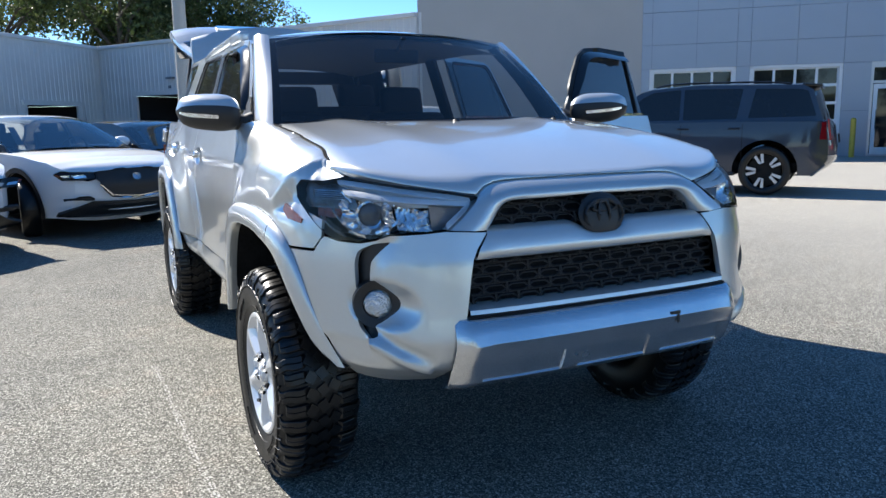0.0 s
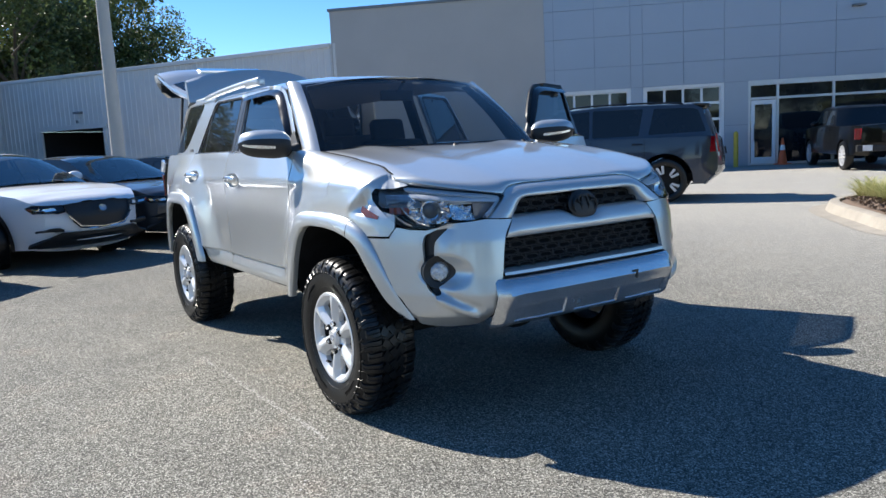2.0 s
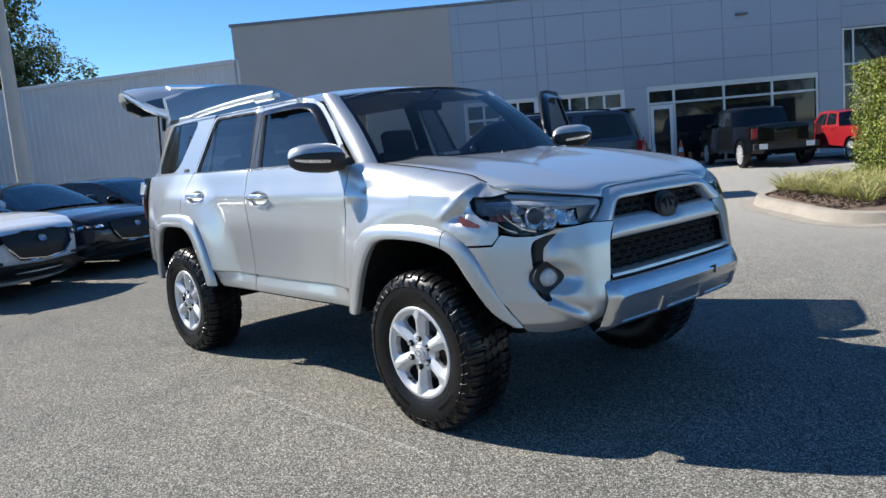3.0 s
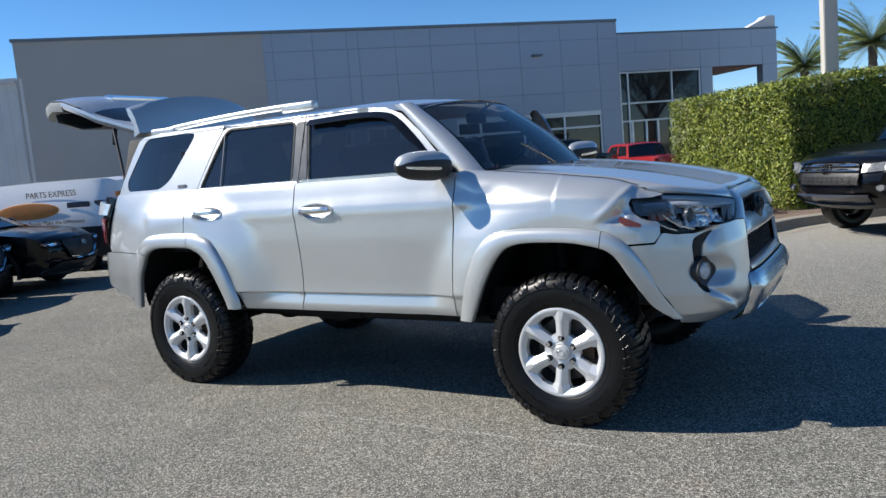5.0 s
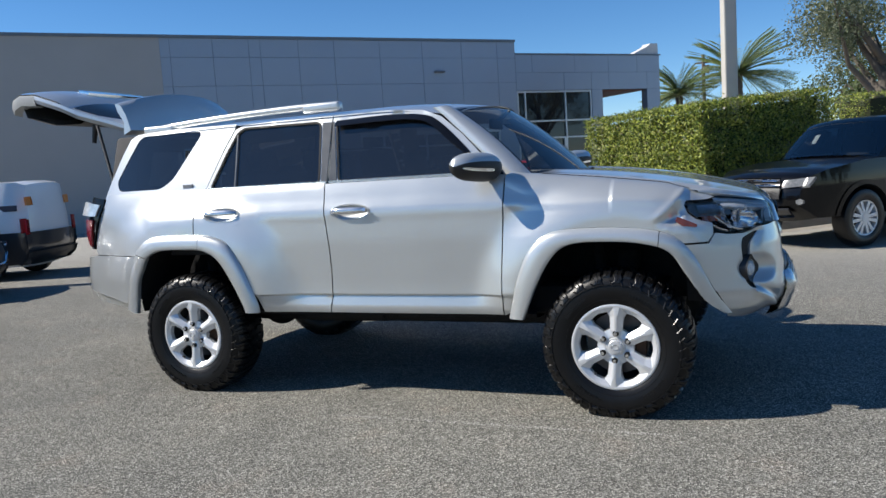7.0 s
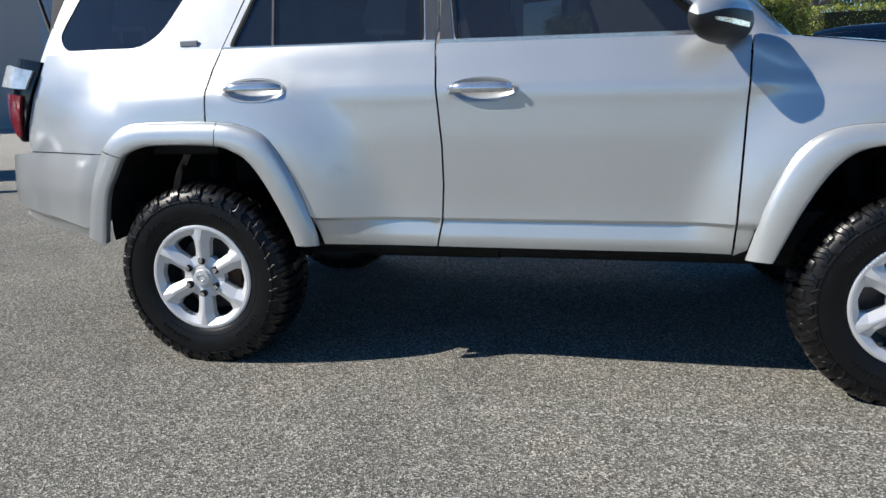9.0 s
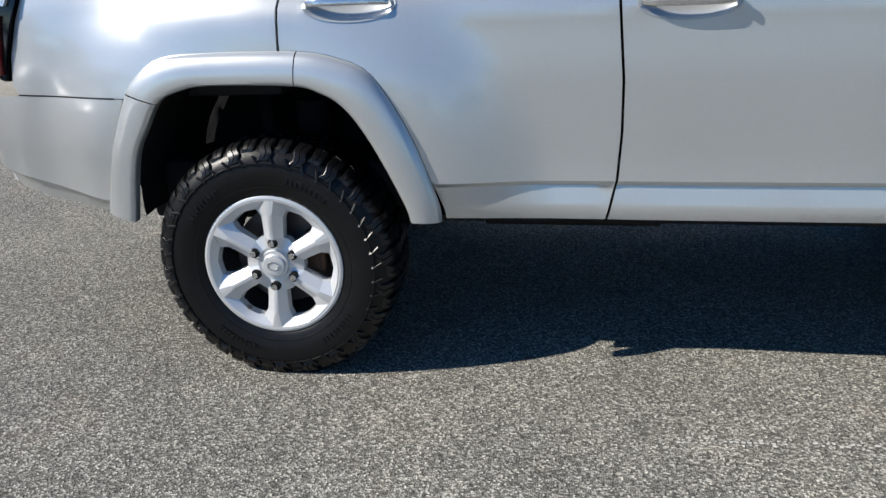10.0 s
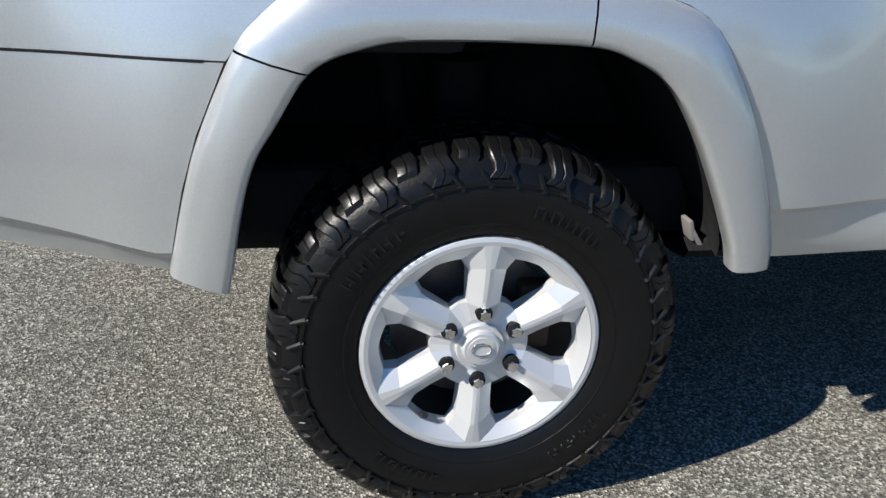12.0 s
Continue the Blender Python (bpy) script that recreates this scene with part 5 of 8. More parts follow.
        strip("lower_blade", [(Y(0.735), 0.992), (Y(0.70), 1.008), (Y(0.675), 1.03)], 0.006, -0.014, chrome)
        bm = bmesh.new()
        for k in range(8):
            v = 1.068 + 0.007 * k
            quadstrip(bm, [[skin(s, v + 0.0025, -0.022), skin(s, v, -0.014), skin(s, v - 0.0025, -0.022)] for s in np.linspace(Y(0.858), Y(0.80), 6)])
        H("indicator_ribs", bm, chrome, "ribbed turn lamp")
        bm = bmesh.new()
        quadstrip(bm, [[skin(s, v, -0.030 + (0.007 if (i + k) % 2 else 0.0)) for i, s in enumerate(np.linspace(Y(0.868), Y(0.775), 7))] for k, v in enumerate(np.linspace(1.058, 1.160, 6))])
        H("corner_reflector", bm, mat("smoked_reflector", (0.16, 0.15, 0.145), 0.18, 0.5, 0.4, 40, 120, 0), "faceted smoked corner reflector", 12)
        bm = bmesh.new()
        quadstrip(bm, [[skin(s, v, -0.03 + 0.01 * math.sin(s * 160)) for s in np.linspace(Y(0.853), Y(0.805), 8)] for v in (1.03, 1.045, 1.06)])
        H("amber_bulb", bm, AMBER, "amber turn bulb")

    # grille surround: one smooth frame
    def front(y, z, off=0.0):
        sgn = 1 if y >= 0 else -1
        p = skin(Y(abs(y)), z, off)
        return Vector((p.x, sgn * abs(p.y), p.z)) if y >= 0 else p

    def centre(y, z, off=0.0):
        """Front face by half width and height, smooth over the middle."""
        p = skin(Y(abs(y)), z)
        return Vector((p.x + off, y, z))

    out = [(0.553, 0.9965), (0.50, 1.036), (0.440, 1.086), (0.412, 1.108), (0.370, 1.1235), (0.30, 1.130), (0.15, 1.133), (0.0, 1.134)]
    inn = [(0.428, 0.9905), (0.402, 1.018), (0.375, 1.048), (0.352, 1.065), (0.318, 1.0725), (0.24, 1.0735), (0.12, 1.075), (0.0, 1.077)]
    lo, li = smooth_line(out, 40), smooth_line(inn, 40)
    lo, li = (np.concatenate([q, q[-2::-1] * np.array([-1, 1])]) for q in (lo, li))
    bm = bmesh.new()
    rows = []
    for p, q in zip(lo, li):
        rows.append([centre(*(p + (q - p) * k), h) for k, h in ((-0.01, -0.04), (0.0, 0.002), (0.05, 0.008), (0.2, 0.014), (0.45, 0.018), (0.62, 0.016), (0.8, 0.010), (0.95, 0.001), (1.0, -0.008), (1.02, -0.06))])
    quadstrip(bm, rows)
    P("grille_surround", bm, SILVER, "silver frame over the upper grille", 50)
    # cross bar, its ends cut slantwise along the bumper corners
    bm = bmesh.new()
    rows = []
    for u in np.linspace(-1, 1, 61):
        row = []
        for z, o in ((0.998, -0.045), (0.992, -0.018), (0.980, -0.002), (0.962, 0.006), (0.935, 0.010), (0.915, 0.006), (0.905, -0.004), (0.902, -0.05)):
            y = u * lerp_table(z, [(0.90, 0.480), (0.936, 0.463), (0.99, 0.424)])
            e = min(1.0, (1 - abs(u)) / 0.10 + 0.15)
            dip = -0.030 * math.exp(-((y / 0.088) ** 4)) * min(1.0, max(0.0, (z - 0.942) / 0.045))
            row.append(centre(y, z + dip, o * (e if o > 0 else 1.0)))
        rows.append(row)
    quadstrip(bm, rows)
    P("grille_bar", bm, SILVER, "broad silver bar between the grilles", 50)
    bm = bmesh.new()
    rows = []
    for y in np.linspace(-0.512, 0.512, 35):
        rows.append([centre(y, 0.765, -0.06), centre(y, 0.762, -0.01), centre(y, 0.755, 0.006), centre(y, 0.742, 0.008), centre(y, 0.736, -0.02)])
    quadstrip(bm, rows)
    P("grille_sill", bm, SILVER, "", 50)
    bm = bmesh.new()
    quadstrip(bm, [[centre(y, 0.739, 0.010), centre(y, 0.7315, 0.012), centre(y, 0.729, -0.03)] for y in np.linspace(-0.52, 0.52, 35)])
    P("skid_gap", bm, LINER, "dark gap above the skid plate")
    # skid plate
    bm = bmesh.new()
    rows = []
    lands = sorted([*np.linspace(-0.56, 0.56, 57), *(c0 + e * (0.135 + d) for c0 in (-0.335, 0.0, 0.335) for e in (-1, 1) for d in (-0.003, 0.003))])
    for y in lands:
        k = abs(y) / 0.56
        row = []
        for z, o in ((0.735, -0.03), (0.728, 0.004), (0.715, 0.018), (0.69, 0.026), (0.66, 0.034), (0.645, 0.034), (0.632, 0.032), (0.607, 0.033), (0.602, 0.033), (0.56, 0.044), (0.538, 0.050), (0.532, 0.050), (0.510, 0.036), (0.495, -0.02)):
            pocket = 0.0
            for c0 in (-0.335, 0.0, 0.335):
                if abs(y - c0) < 0.135 and 0.535 < z < 0.605:
                    pocket = -0.009
            zz = z - 0.012 * max(0, k - 0.8) / 0.2 * (z < 0.7)
            row.append(centre(y * (1 + 0.02 * (0.72 - z) / 0.2), zz, o + 0.014 + pocket - (0.03 * max(0.0, (k - 0.92) / 0.08) ** 2)))
        rows.append(row)
    quadstrip(bm, rows)
    P("skid_plate", bm, SATIN, "satin silver skid plate with three pockets", 30)
    bm = bmesh.new()
    box(bm, centre(0.235, 0.672, 0.049), (0.006, 0.035, 0.010), 0.001)
    box(bm, centre(0.245, 0.655, 0.049), (0.006, 0.008, 0.040), 0.001)
    P("paint_chip", bm, PLASTIC, "dark scrape on the plate")
    # grilles: backing, bars and mesh
    for name, y0, y1, z0, z1, rows_n in (("upper_grille", 0.46, 0.36, 0.985, 1.088, 3), ("lower_grille", 0.515, 0.50, 0.755, 0.912, 5)):
        bm = bmesh.new()
        quadstrip(bm, [[centre(y, z, -0.075) for y in np.linspace(-(y0 + (y1 - y0) * t), y0 + (y1 - y0) * t, 15)] for t, z in zip(np.linspace(0, 1, 4), np.linspace(z0, z1, 4))])
        gr = P(name, bm, LINER, "black grille with a fine lattice", 40)
        h = (z1 - z0) / rows_n
        for i in range(rows_n):
            zc = z0 + h * (i + 0.5)
            bm = bmesh.new()
            n = 12
            for k in range(-n, n):
                xa = (k + 0.5 * (i % 2)) * 0.08
                if abs(xa + 0.04) > y0 - 0.02:
                    continue
                cells = [(xa, zc), (xa + 0.018, zc + h * 0.36), (xa + 0.062, zc + h * 0.36), (xa + 0.08, zc), (xa + 0.062, zc - h * 0.36), (xa + 0.018, zc - h * 0.36)]
                for a, b in zip(cells, cells[1:] + cells[:1]):
                    rod(bm, centre(*a, -0.045), centre(*b, -0.045), 0.0032, 0.0032, 5, caps=False)
                for dz in (-h * 0.5, 0.0):
                    rod(bm, centre(xa, zc + dz + 0.006, -0.040), centre(xa, zc + dz + 0.020, -0.040), 0.004, 0.004, 5)
            if bm.verts:
                part("lattice", bm, LATTICE, gr, "", 60)
            else:
                bm.free()
            bm = bmesh.new()
            rod(bm, centre(-y0, z0 + h * i, -0.05), centre(y0, z0 + h * i, -0.05), 0.004, 0.004, 6)
            part("grille_rail", bm, LATTICE, gr, "", 40)
    # emblem: dark plate with three rings
    ec = centre(0, 1.012, -0.004)
    bm = bmesh.new()
    m = Matrix.Translation(ec) @ Matrix.Rotation(radians(-12), 4, "Y") @ Matrix.Diagonal((0.16, 1.0, 0.78, 1))
    bmesh.ops.create_uvsphere(bm, u_segments=28, v_segments=14, radius=0.092, matrix=m)
    em = P("emblem", bm, PLASTIC, "black oval emblem", 60)
    bm = bmesh.new()
    for a, b, cz in ((0.075, 0.050, 0.0), (0.022, 0.047, 0.0), (0.050, 0.017, 0.026)):
        pts = [ec + Vector((0.018 - 0.010 * abs(math.sin(t)), a * math.cos(t), cz + b * math.sin(t))) for t in np.linspace(0, 2 * math.pi, 33)]
        for p, q in zip(pts, pts[1:]):
            rod(bm, p, q, 0.006, 0.006, 6, caps=False)
    part("emblem_ring", bm, PLASTIC, em, "", 60)
    # dark core behind the gaps
    bm = bmesh.new()
    for s0, s1, v0, v1 in ((1.78, nose_s(0.02), 0.56, 1.10),):
        quadstrip(bm, [[skin(s, v, -0.10) for s in np.linspace(s0, s1, 16)] for v in np.linspace(v0, v1, 6)])
    pair("nose_core", bm, UNDER, car, "", 40)
    # inner sides, left open at the wheel arches and at the driver's door
    for s0, s1, v0 in ((-0.80, 0.78, 0.60), (-2.1, -0.80, 1.07)):
        bm = bmesh.new()
        quadstrip(bm, [[skin(s, v, -0.035) for s in np.linspace(s0, s1, 14)] for v in np.linspace(v0, 1.30, 4)])
        P("inner_side", bm, UNDER, "", 40)
    for s0, s1, v0 in ((-0.80, -0.25, 0.60), (-2.1, -0.80, 1.07)):
        bm = bmesh.new()
        quadstrip(bm, [[skin(s, v, -0.035) for s in np.linspace(s0, s1, 14)] for v in np.linspace(v0, 1.30, 4)])
        P("inner_side", mirrored(bm), UNDER, "", 40)
        bm.free()


def build_cabin(car):
    def P(name, bm, m, label="", smooth=None, par=None):
        return part(name, bm, m, par or car, label, smooth)

    def seat(x, y, w, h=0.62):
        bm = bmesh.new()
        rot = Matrix.Rotation(radians(-14), 4, "Y")
        box(bm, (x + 0.22, y, 0.94), (0.50, w, 0.15), 0.05, seg=3)
        st = P("seat", bm, FABRIC, "dark cloth seat", 40)
        bm = bmesh.new()
        box(bm, (x - 0.06, y, 0.92 + h / 2), (0.14, w, h), 0.055, rot=rot, seg=3)
        part("seat_back", bm, FABRIC, st, "", 40)
        for dy in ([0] if w < 0.7 else [-0.36, 0.36]):
            bm = bmesh.new()
            box(bm, (x - 0.155, y + dy, 0.98 + h), (0.10, 0.27, 0.19), 0.045, rot=rot, seg=3)
            part("headrest", bm, FABRIC, st, "", 40)
            bm = bmesh.new()
            for q in (-0.06, 0.06):
                rod(bm, (x - 0.12, y + dy + q, 0.84 + h), (x - 0.145, y + dy + q, 0.92 + h), 0.007, 0.007, 8)
            part("headrest_post", bm, CHROME, st)

    seat(-0.10, -0.34, 0.52, 0.46)
    seat(-0.10, 0.34, 0.52, 0.46)
    seat(-0.98, 0.0, 1.34, 0.52)
    bm = bmesh.new()
    rows = []
    for y in np.linspace(-0.80, 0.80, 25):
        hump = 0.045 * math.exp(-(((y - 0.38) / 0.2) ** 2))
        rows.append([Vector((1.08 - 0.12 * abs(y) ** 2, y, 1.285)), Vector((0.85, y, 1.275 + hump * 0.5)), Vector((0.62, y, 1.265 + hump)), Vector((0.55, y, 1.225 + hump)), Vector((0.56, y, 0.95)), Vector((0.75, y, 0.75))])
    quadstrip(bm, rows)
    P("dashboard", bm, FABRIC, "dark dashboard", 50)
    bm = bmesh.new()
    c, ax = Vector((0.40, 0.38, 1.14)), Matrix.Rotation(radians(-62), 4, "Y")
    pts = [c + ax @ Vector((0.185 * math.cos(t), 0.185 * math.sin(t), 0)) for t in np.linspace(0, 2 * math.pi, 37)]
    for p, q in zip(pts, pts[1:]):
        rod(bm, p, q, 0.015, 0.015, 8, caps=False)
    for t in (0.0, 2.3, -2.3):
        rod(bm, c, c + ax @ Vector((0.18 * math.cos(t + math.pi), 0.18 * math.sin(t + math.pi), 0)), 0.02, 0.014, 8)
    P("steering_wheel", bm, PLASTIC, "black steering wheel", 50)
    bm = bmesh.new()
    box(bm, (0.50, 0.0, 1.655), (0.03, 0.24, 0.07), 0.014)
    rod(bm, (0.52, 0, 1.68), (0.60, 0, 1.735), 0.012, 0.012, 8)
    P("inner_mirror", bm, PLASTIC, "black inside mirror", 40)
    bm = bmesh.new()
    quadstrip(bm, [[Vector((x, y, roof_z(x, y) - 0.045)) for y in np.linspace(-0.66, 0.66, 9)] for x in np.linspace(-1.95, 0.42, 12)])
    P("headliner", bm, TRIM_GREY, "pale headliner", 50)
    bm = bmesh.new()
    box(bm, (0.0, 0, 0.72), (1.56, 1.60, 0.04), 0.0)
    box(bm, (-1.4, 0, 0.722), (1.2, 0.78, 0.04), 0.0)
    P("cabin_floor", bm, FABRIC)
    # frame of the rear opening, and the trim beside the load space
    bm = bmesh.new()
    box(bm, (-2.02, 0, 1.69), (0.10, 1.20, 0.10), 0.02)
    P("rear_header", bm, FABRIC, "dark header over the rear opening", 40)
    for y in (-0.66, 0.66):
        bm = bmesh.new()
        box(bm, (-1.80, y, 1.14), (0.80, 0.10, 0.50), 0.03)
        box(bm, (-2.08, y * 0.96, 1.50), (0.24, 0.14, 0.50), 0.03, rot=Matrix.Rotation(0.30 * (1 if y > 0 else -1), 4, "X"))
        P("load_trim", bm, FABRIC, "dark trim beside the load space", 40)
    for y in (-0.70, 0.70):
        bm = bmesh.new()
        box(bm, (-0.435, y, 1.52), (0.13, 0.03, 0.42), 0.01, rot=Matrix.Rotation(0.32 * (1 if y > 0 else -1), 4, "X"))
        P("inner_pillar", bm, FABRIC)


def build_hatch(car):
    def P(name, bm, m, label="", smooth=None, par=None):
        return part(name, bm, m, par or car, label, smooth)

    # tailgate swung up on its hinge: local u runs from the hinge to the lower edge, w across
    hinge = Vector((-2.10, 0, 1.815))
    d = Vector((-1.0, 0, 0.235)).normalized()
    n = Vector((d.z, 0, -d.x))

    def at(u, y, h):
        return hinge + d * u + n * h + Vector((0, y, 0))

    bm = bmesh.new()
    rows = []
    for u, hw, h in ((0.0, 0.56, 0.03), (0.15, 0.60, 0.06), (0.45, 0.65, 0.10), (0.55, 0.67, 0.115), (0.60, 0.68, 0.15), (0.85, 0.68, 0.175), (1.02, 0.665, 0.15), (1.13, 0.63, 0.10), (1.165, 0.60, 0.05)):
        rows.append([at(u, hw * y, h - 0.05 * abs(y) ** 4) for y in np.linspace(-1, 1, 21)])
    quadstrip(bm, rows)
    gate = P("tailgate", bm, SILVER, "raised tailgate with spoiler and dark glass", 40)
    bm = bmesh.new()
    quadstrip(bm, [[at(u, hw * y, h - 0.05 * abs(y) ** 4) for y in np.linspace(-1, 1, 15)] for u, hw, h in ((0.04, 0.51, 0.055), (0.3, 0.57, 0.095), (0.52, 0.62, 0.125))])
    part("rear_window", bm, DARK_GLASS, gate, "dark rear glass", 50)
    for side in (-1, 1):
        bm = bmesh.new()
        rows = []
        for u, hw, h in ((0.0, 0.56, 0.01), (0.15, 0.60, 0.03), (0.45, 0.65, 0.055), (0.60, 0.68, 0.09), (0.85, 0.68, 0.115), (1.02, 0.665, 0.09), (1.13, 0.63, 0.04), (1.165, 0.60, 0.0)):
            rows.append([at(u, side * hw, h), at(u, side * (hw + 0.004), h - 0.025), at(u, side * (hw - 0.015), h - 0.055), at(u, side * (hw - 0.07), h - 0.06)])
        quadstrip(bm, rows[:5])
        part("gate_flange", bm, SILVER, gate, "", 40)
        # the flange's outer end lies in shade, which is put into its grey
        bm = bmesh.new()
        quadstrip(bm, [[r[0], r[1], r[2] + Vector((0, 0, -0.02)), r[3] + Vector((0.02, 0, -0.03))] for r in rows[4:]])
        part("gate_flange_shaded", bm, GATE_SHADED, gate, "outer end of the silver flange, greyed for its shade", 40)
        bm = bmesh.new()
        rod(bm, at(0.30, side * 0.60, -0.02), (-2.16, side * 0.72, 1.36), 0.012, 0.010, 10)
        part("gas_strut", bm, PLASTIC, gate, "black gas strut", 40)
    bm = bmesh.new()
    quadstrip(bm, [[at(u, hw * y, h) for y in np.linspace(-1, 1, 9)] for u, hw, h in ((0.40, 0.56, 0.03), (0.46, 0.60, -0.035), (0.70, 0.625, -0.085), (0.98, 0.62, -0.07), (1.05, 0.60, 0.0), (1.13, 0.58, 0.05))])
    part("gate_trim", bm, mat("gate_trim_plastic", (0.075, 0.072, 0.07), 0.6, 0, 0.15, 10, 100, 0.1), gate, "dark grey inner trim", 40)
    bm = bmesh.new()
    rod(bm, at(0.42, -0.50, -0.03), at(0.42, -0.50, -0.17), 0.022, 0.016, 10)
    part("pull_strap", bm, PLASTIC, gate, "black pull strap", 40)
    # spoiler, now standing up behind the roof
    bm = bmesh.new()
    rows = []
    for y in np.linspace(-0.63, 0.63, 25):
        k = 1 - 0.36 * (abs(y) / 0.63) ** 2.2
        x = 0.10 * (abs(y) / 0.63) ** 2
        thin = 0.10 * (abs(y) / 0.63) ** 6
        rows.append([Vector((-2.02 - x, y, 1.77)), Vector((-1.955 - x, y, 1.80)), Vector((-1.985 - x, y, 1.83 + 0.12 * k)), Vector((-2.025 - x, y * 0.99, 1.83 + 0.22 * k)), Vector((-2.055 - x, y * 0.985, 1.83 + 0.26 * k)), Vector((-2.09 - x, y * 0.985, 1.83 + 0.262 * k)), Vector((-2.12 - x * 0.6 + thin * 0.2, y, 1.83 + 0.17 * k)), Vector((-2.18 - x * 0.3 + thin, y, 1.86))])
    vs = quadstrip(bm, rows)
    bm.faces.new(vs[0])
    bm.faces.new(vs[-1])
    part("spoiler", bm, SILVER, gate, "silver spoiler standing above the roof", 40)
    # number plate recess and lamp bar on the outer skin
    bm = bmesh.new()
    box(bm, at(0.76, 0, 0.175), (0.12, 0.62, 0.03), 0.008, rot=Matrix.Rotation(math.atan2(d.z, -d.x), 4, "Y"))
    part("plate_bar", bm, CHROME, gate)

# ---- ground ----
bm = bmesh.new()
ring = [0, 6, 12, 25, 50, 100, 250, 700, 2500]
rows = [[Vector((r * math.cos(a), r * math.sin(a), 0)) for a in np.linspace(0, 2 * math.pi, 49)] for r in ring[1:]]
c = bm.verts.new((0, 0, 0))
vs = quadstrip(bm, rows)
for a, b in zip(vs[0], vs[0][1:]):
    bm.faces.new((c, a, b))
bmesh.ops.remove_doubles(bm, verts=bm.verts, dist=1e-4)
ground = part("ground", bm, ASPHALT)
tagged(ground, "grey worn asphalt lot with pale stones", "ground", kind="structure")

# worn pale paint line before the car: flakes side by side
rng = np.random.default_rng(12)
verts, faces = [], []
for a, b, keep in (((-0.15, -1.235), (1.75, -1.185), 0.62), ((1.55, -1.19), (3.1, -1.95), 0.14)):
    a, b = np.array(a), np.array(b)
    d = (b - a) / np.linalg.norm(b - a)
    n = np.array([-d[1], d[0]])
    for i in range(int(np.linalg.norm(b - a) / 0.016)):
        for j in (-1, 0, 1):
            if rng.uniform() > keep * (1.0 if j == 0 else 0.6):
                continue
            p = a + d * 0.016 * i + n * 0.012 * j
            k, r = len(verts), rng.uniform(0.0030, 0.0062)
            for q in range(6):
                w = q * 1.0472 + rng.uniform(-0.3, 0.3)
                o = p + d * r * 1.3 * math.cos(w) + n * r * math.sin(w)
                verts.append((o[0], o[1], 0.004))
            faces.append(tuple(range(k, k + 6)))
me = bpy.data.meshes.new("paint_line")
me.from_pydata(verts, [], faces)
me.materials.append(mat("worn_line_paint", (0.52, 0.505, 0.47), 0.9, spec=0.1))
tagged(new("paint_line", me), "faint worn pale line on the asphalt", "road marking", kind="stuff")

# ---- the dealership building: u runs along the front, z up, v into the house ----
ANG = radians(46.75)
HOUSE = Matrix.Translation((-math.sin(ANG) * 23.154, math.cos(ANG) * 23.154, 0)) @ Matrix.Rotation(ANG, 4, "Z")
house = thing("dealership_building", "large grey dealership with stucco wall, panel cladding and glass front", "building", at=HOUSE)


def slab(name, u0, u1, z0, z1, v0=0.0, v1=0.3, m=None, label="", bevel=0.0, parent=None):
    bm = bmesh.new()
    box(bm, ((u0 + u1) / 2, (v0 + v1) / 2, (z0 + z1) / 2), (u1 - u0, v1 - v0, z1 - z0), bevel)
    return part(name, bm, m, parent or house, label)


TOP, TOP2 = 6.46, 5.95
slab("stucco_wall", -7.56, 0.47, 0, TOP, 0.0, 0.35, STUCCO, "warm grey stucco wall")
slab("roof_cap", -7.62, 14.58, TOP, TOP + 0.10, -0.06, 0.40, CAP, "dark metal roof edge")
slab("side_wall", -7.56, -7.30, 0, TOP, 0.35, 18, STUCCO)
slab("flat_roof", -7.56, 14.58, TOP - 0.35, TOP - 0.2, 0.3, 18, CAP)
slab("side_wall", 14.38, 14.58, TOP2 - 0.2, TOP, 0.35, 10, PANEL)
# cladding: openings as (u0, u1, z1)
DOORS = [(0.74, 3.50, 2.95), (3.92, 6.69, 2.95), (7.50, 13.72, 2.86)]
COLS = [0.47, 0.80, 2.24, 3.50, 3.92, 5.32, 6.69, 8.52, 10.32, 12.06, 13.72, 14.58]
ROWS_Z = [0.0, 1.45, 2.95, 3.74, 4.80, 5.80, TOP]
slab("panel_backing", 0.47, 14.58, 2.95, TOP, 0.03, 0.35, PANEL_GAP)
for a, b in ((0.47, 0.74), (3.50, 3.92), (6.69, 7.50), (13.72, 14.58)):
    slab("panel_backing", a, b, 0, 2.95, 0.03, 0.35, PANEL_GAP)
for z0, z1 in zip(ROWS_Z, ROWS_Z[1:]):
    cols = COLS if z1 > 3.0 else [0.47, 0.74, 3.50, 3.92, 6.69, 7.50, 13.72, 14.58]
    for a, b in zip(cols, cols[1:]):
        if z1 <= 3.0 and (a, b) in ((0.74, 3.50), (3.92, 6.69), (7.50, 13.72)):
            continue
        slab("wall_panel", a + 0.006, b - 0.006, z0 + 0.006, z1 - 0.006, 0.0, 0.03, PANEL)

slab("lintel", 7.50, 13.72, 2.80, 2.96, 0.02, 0.36, ALU)
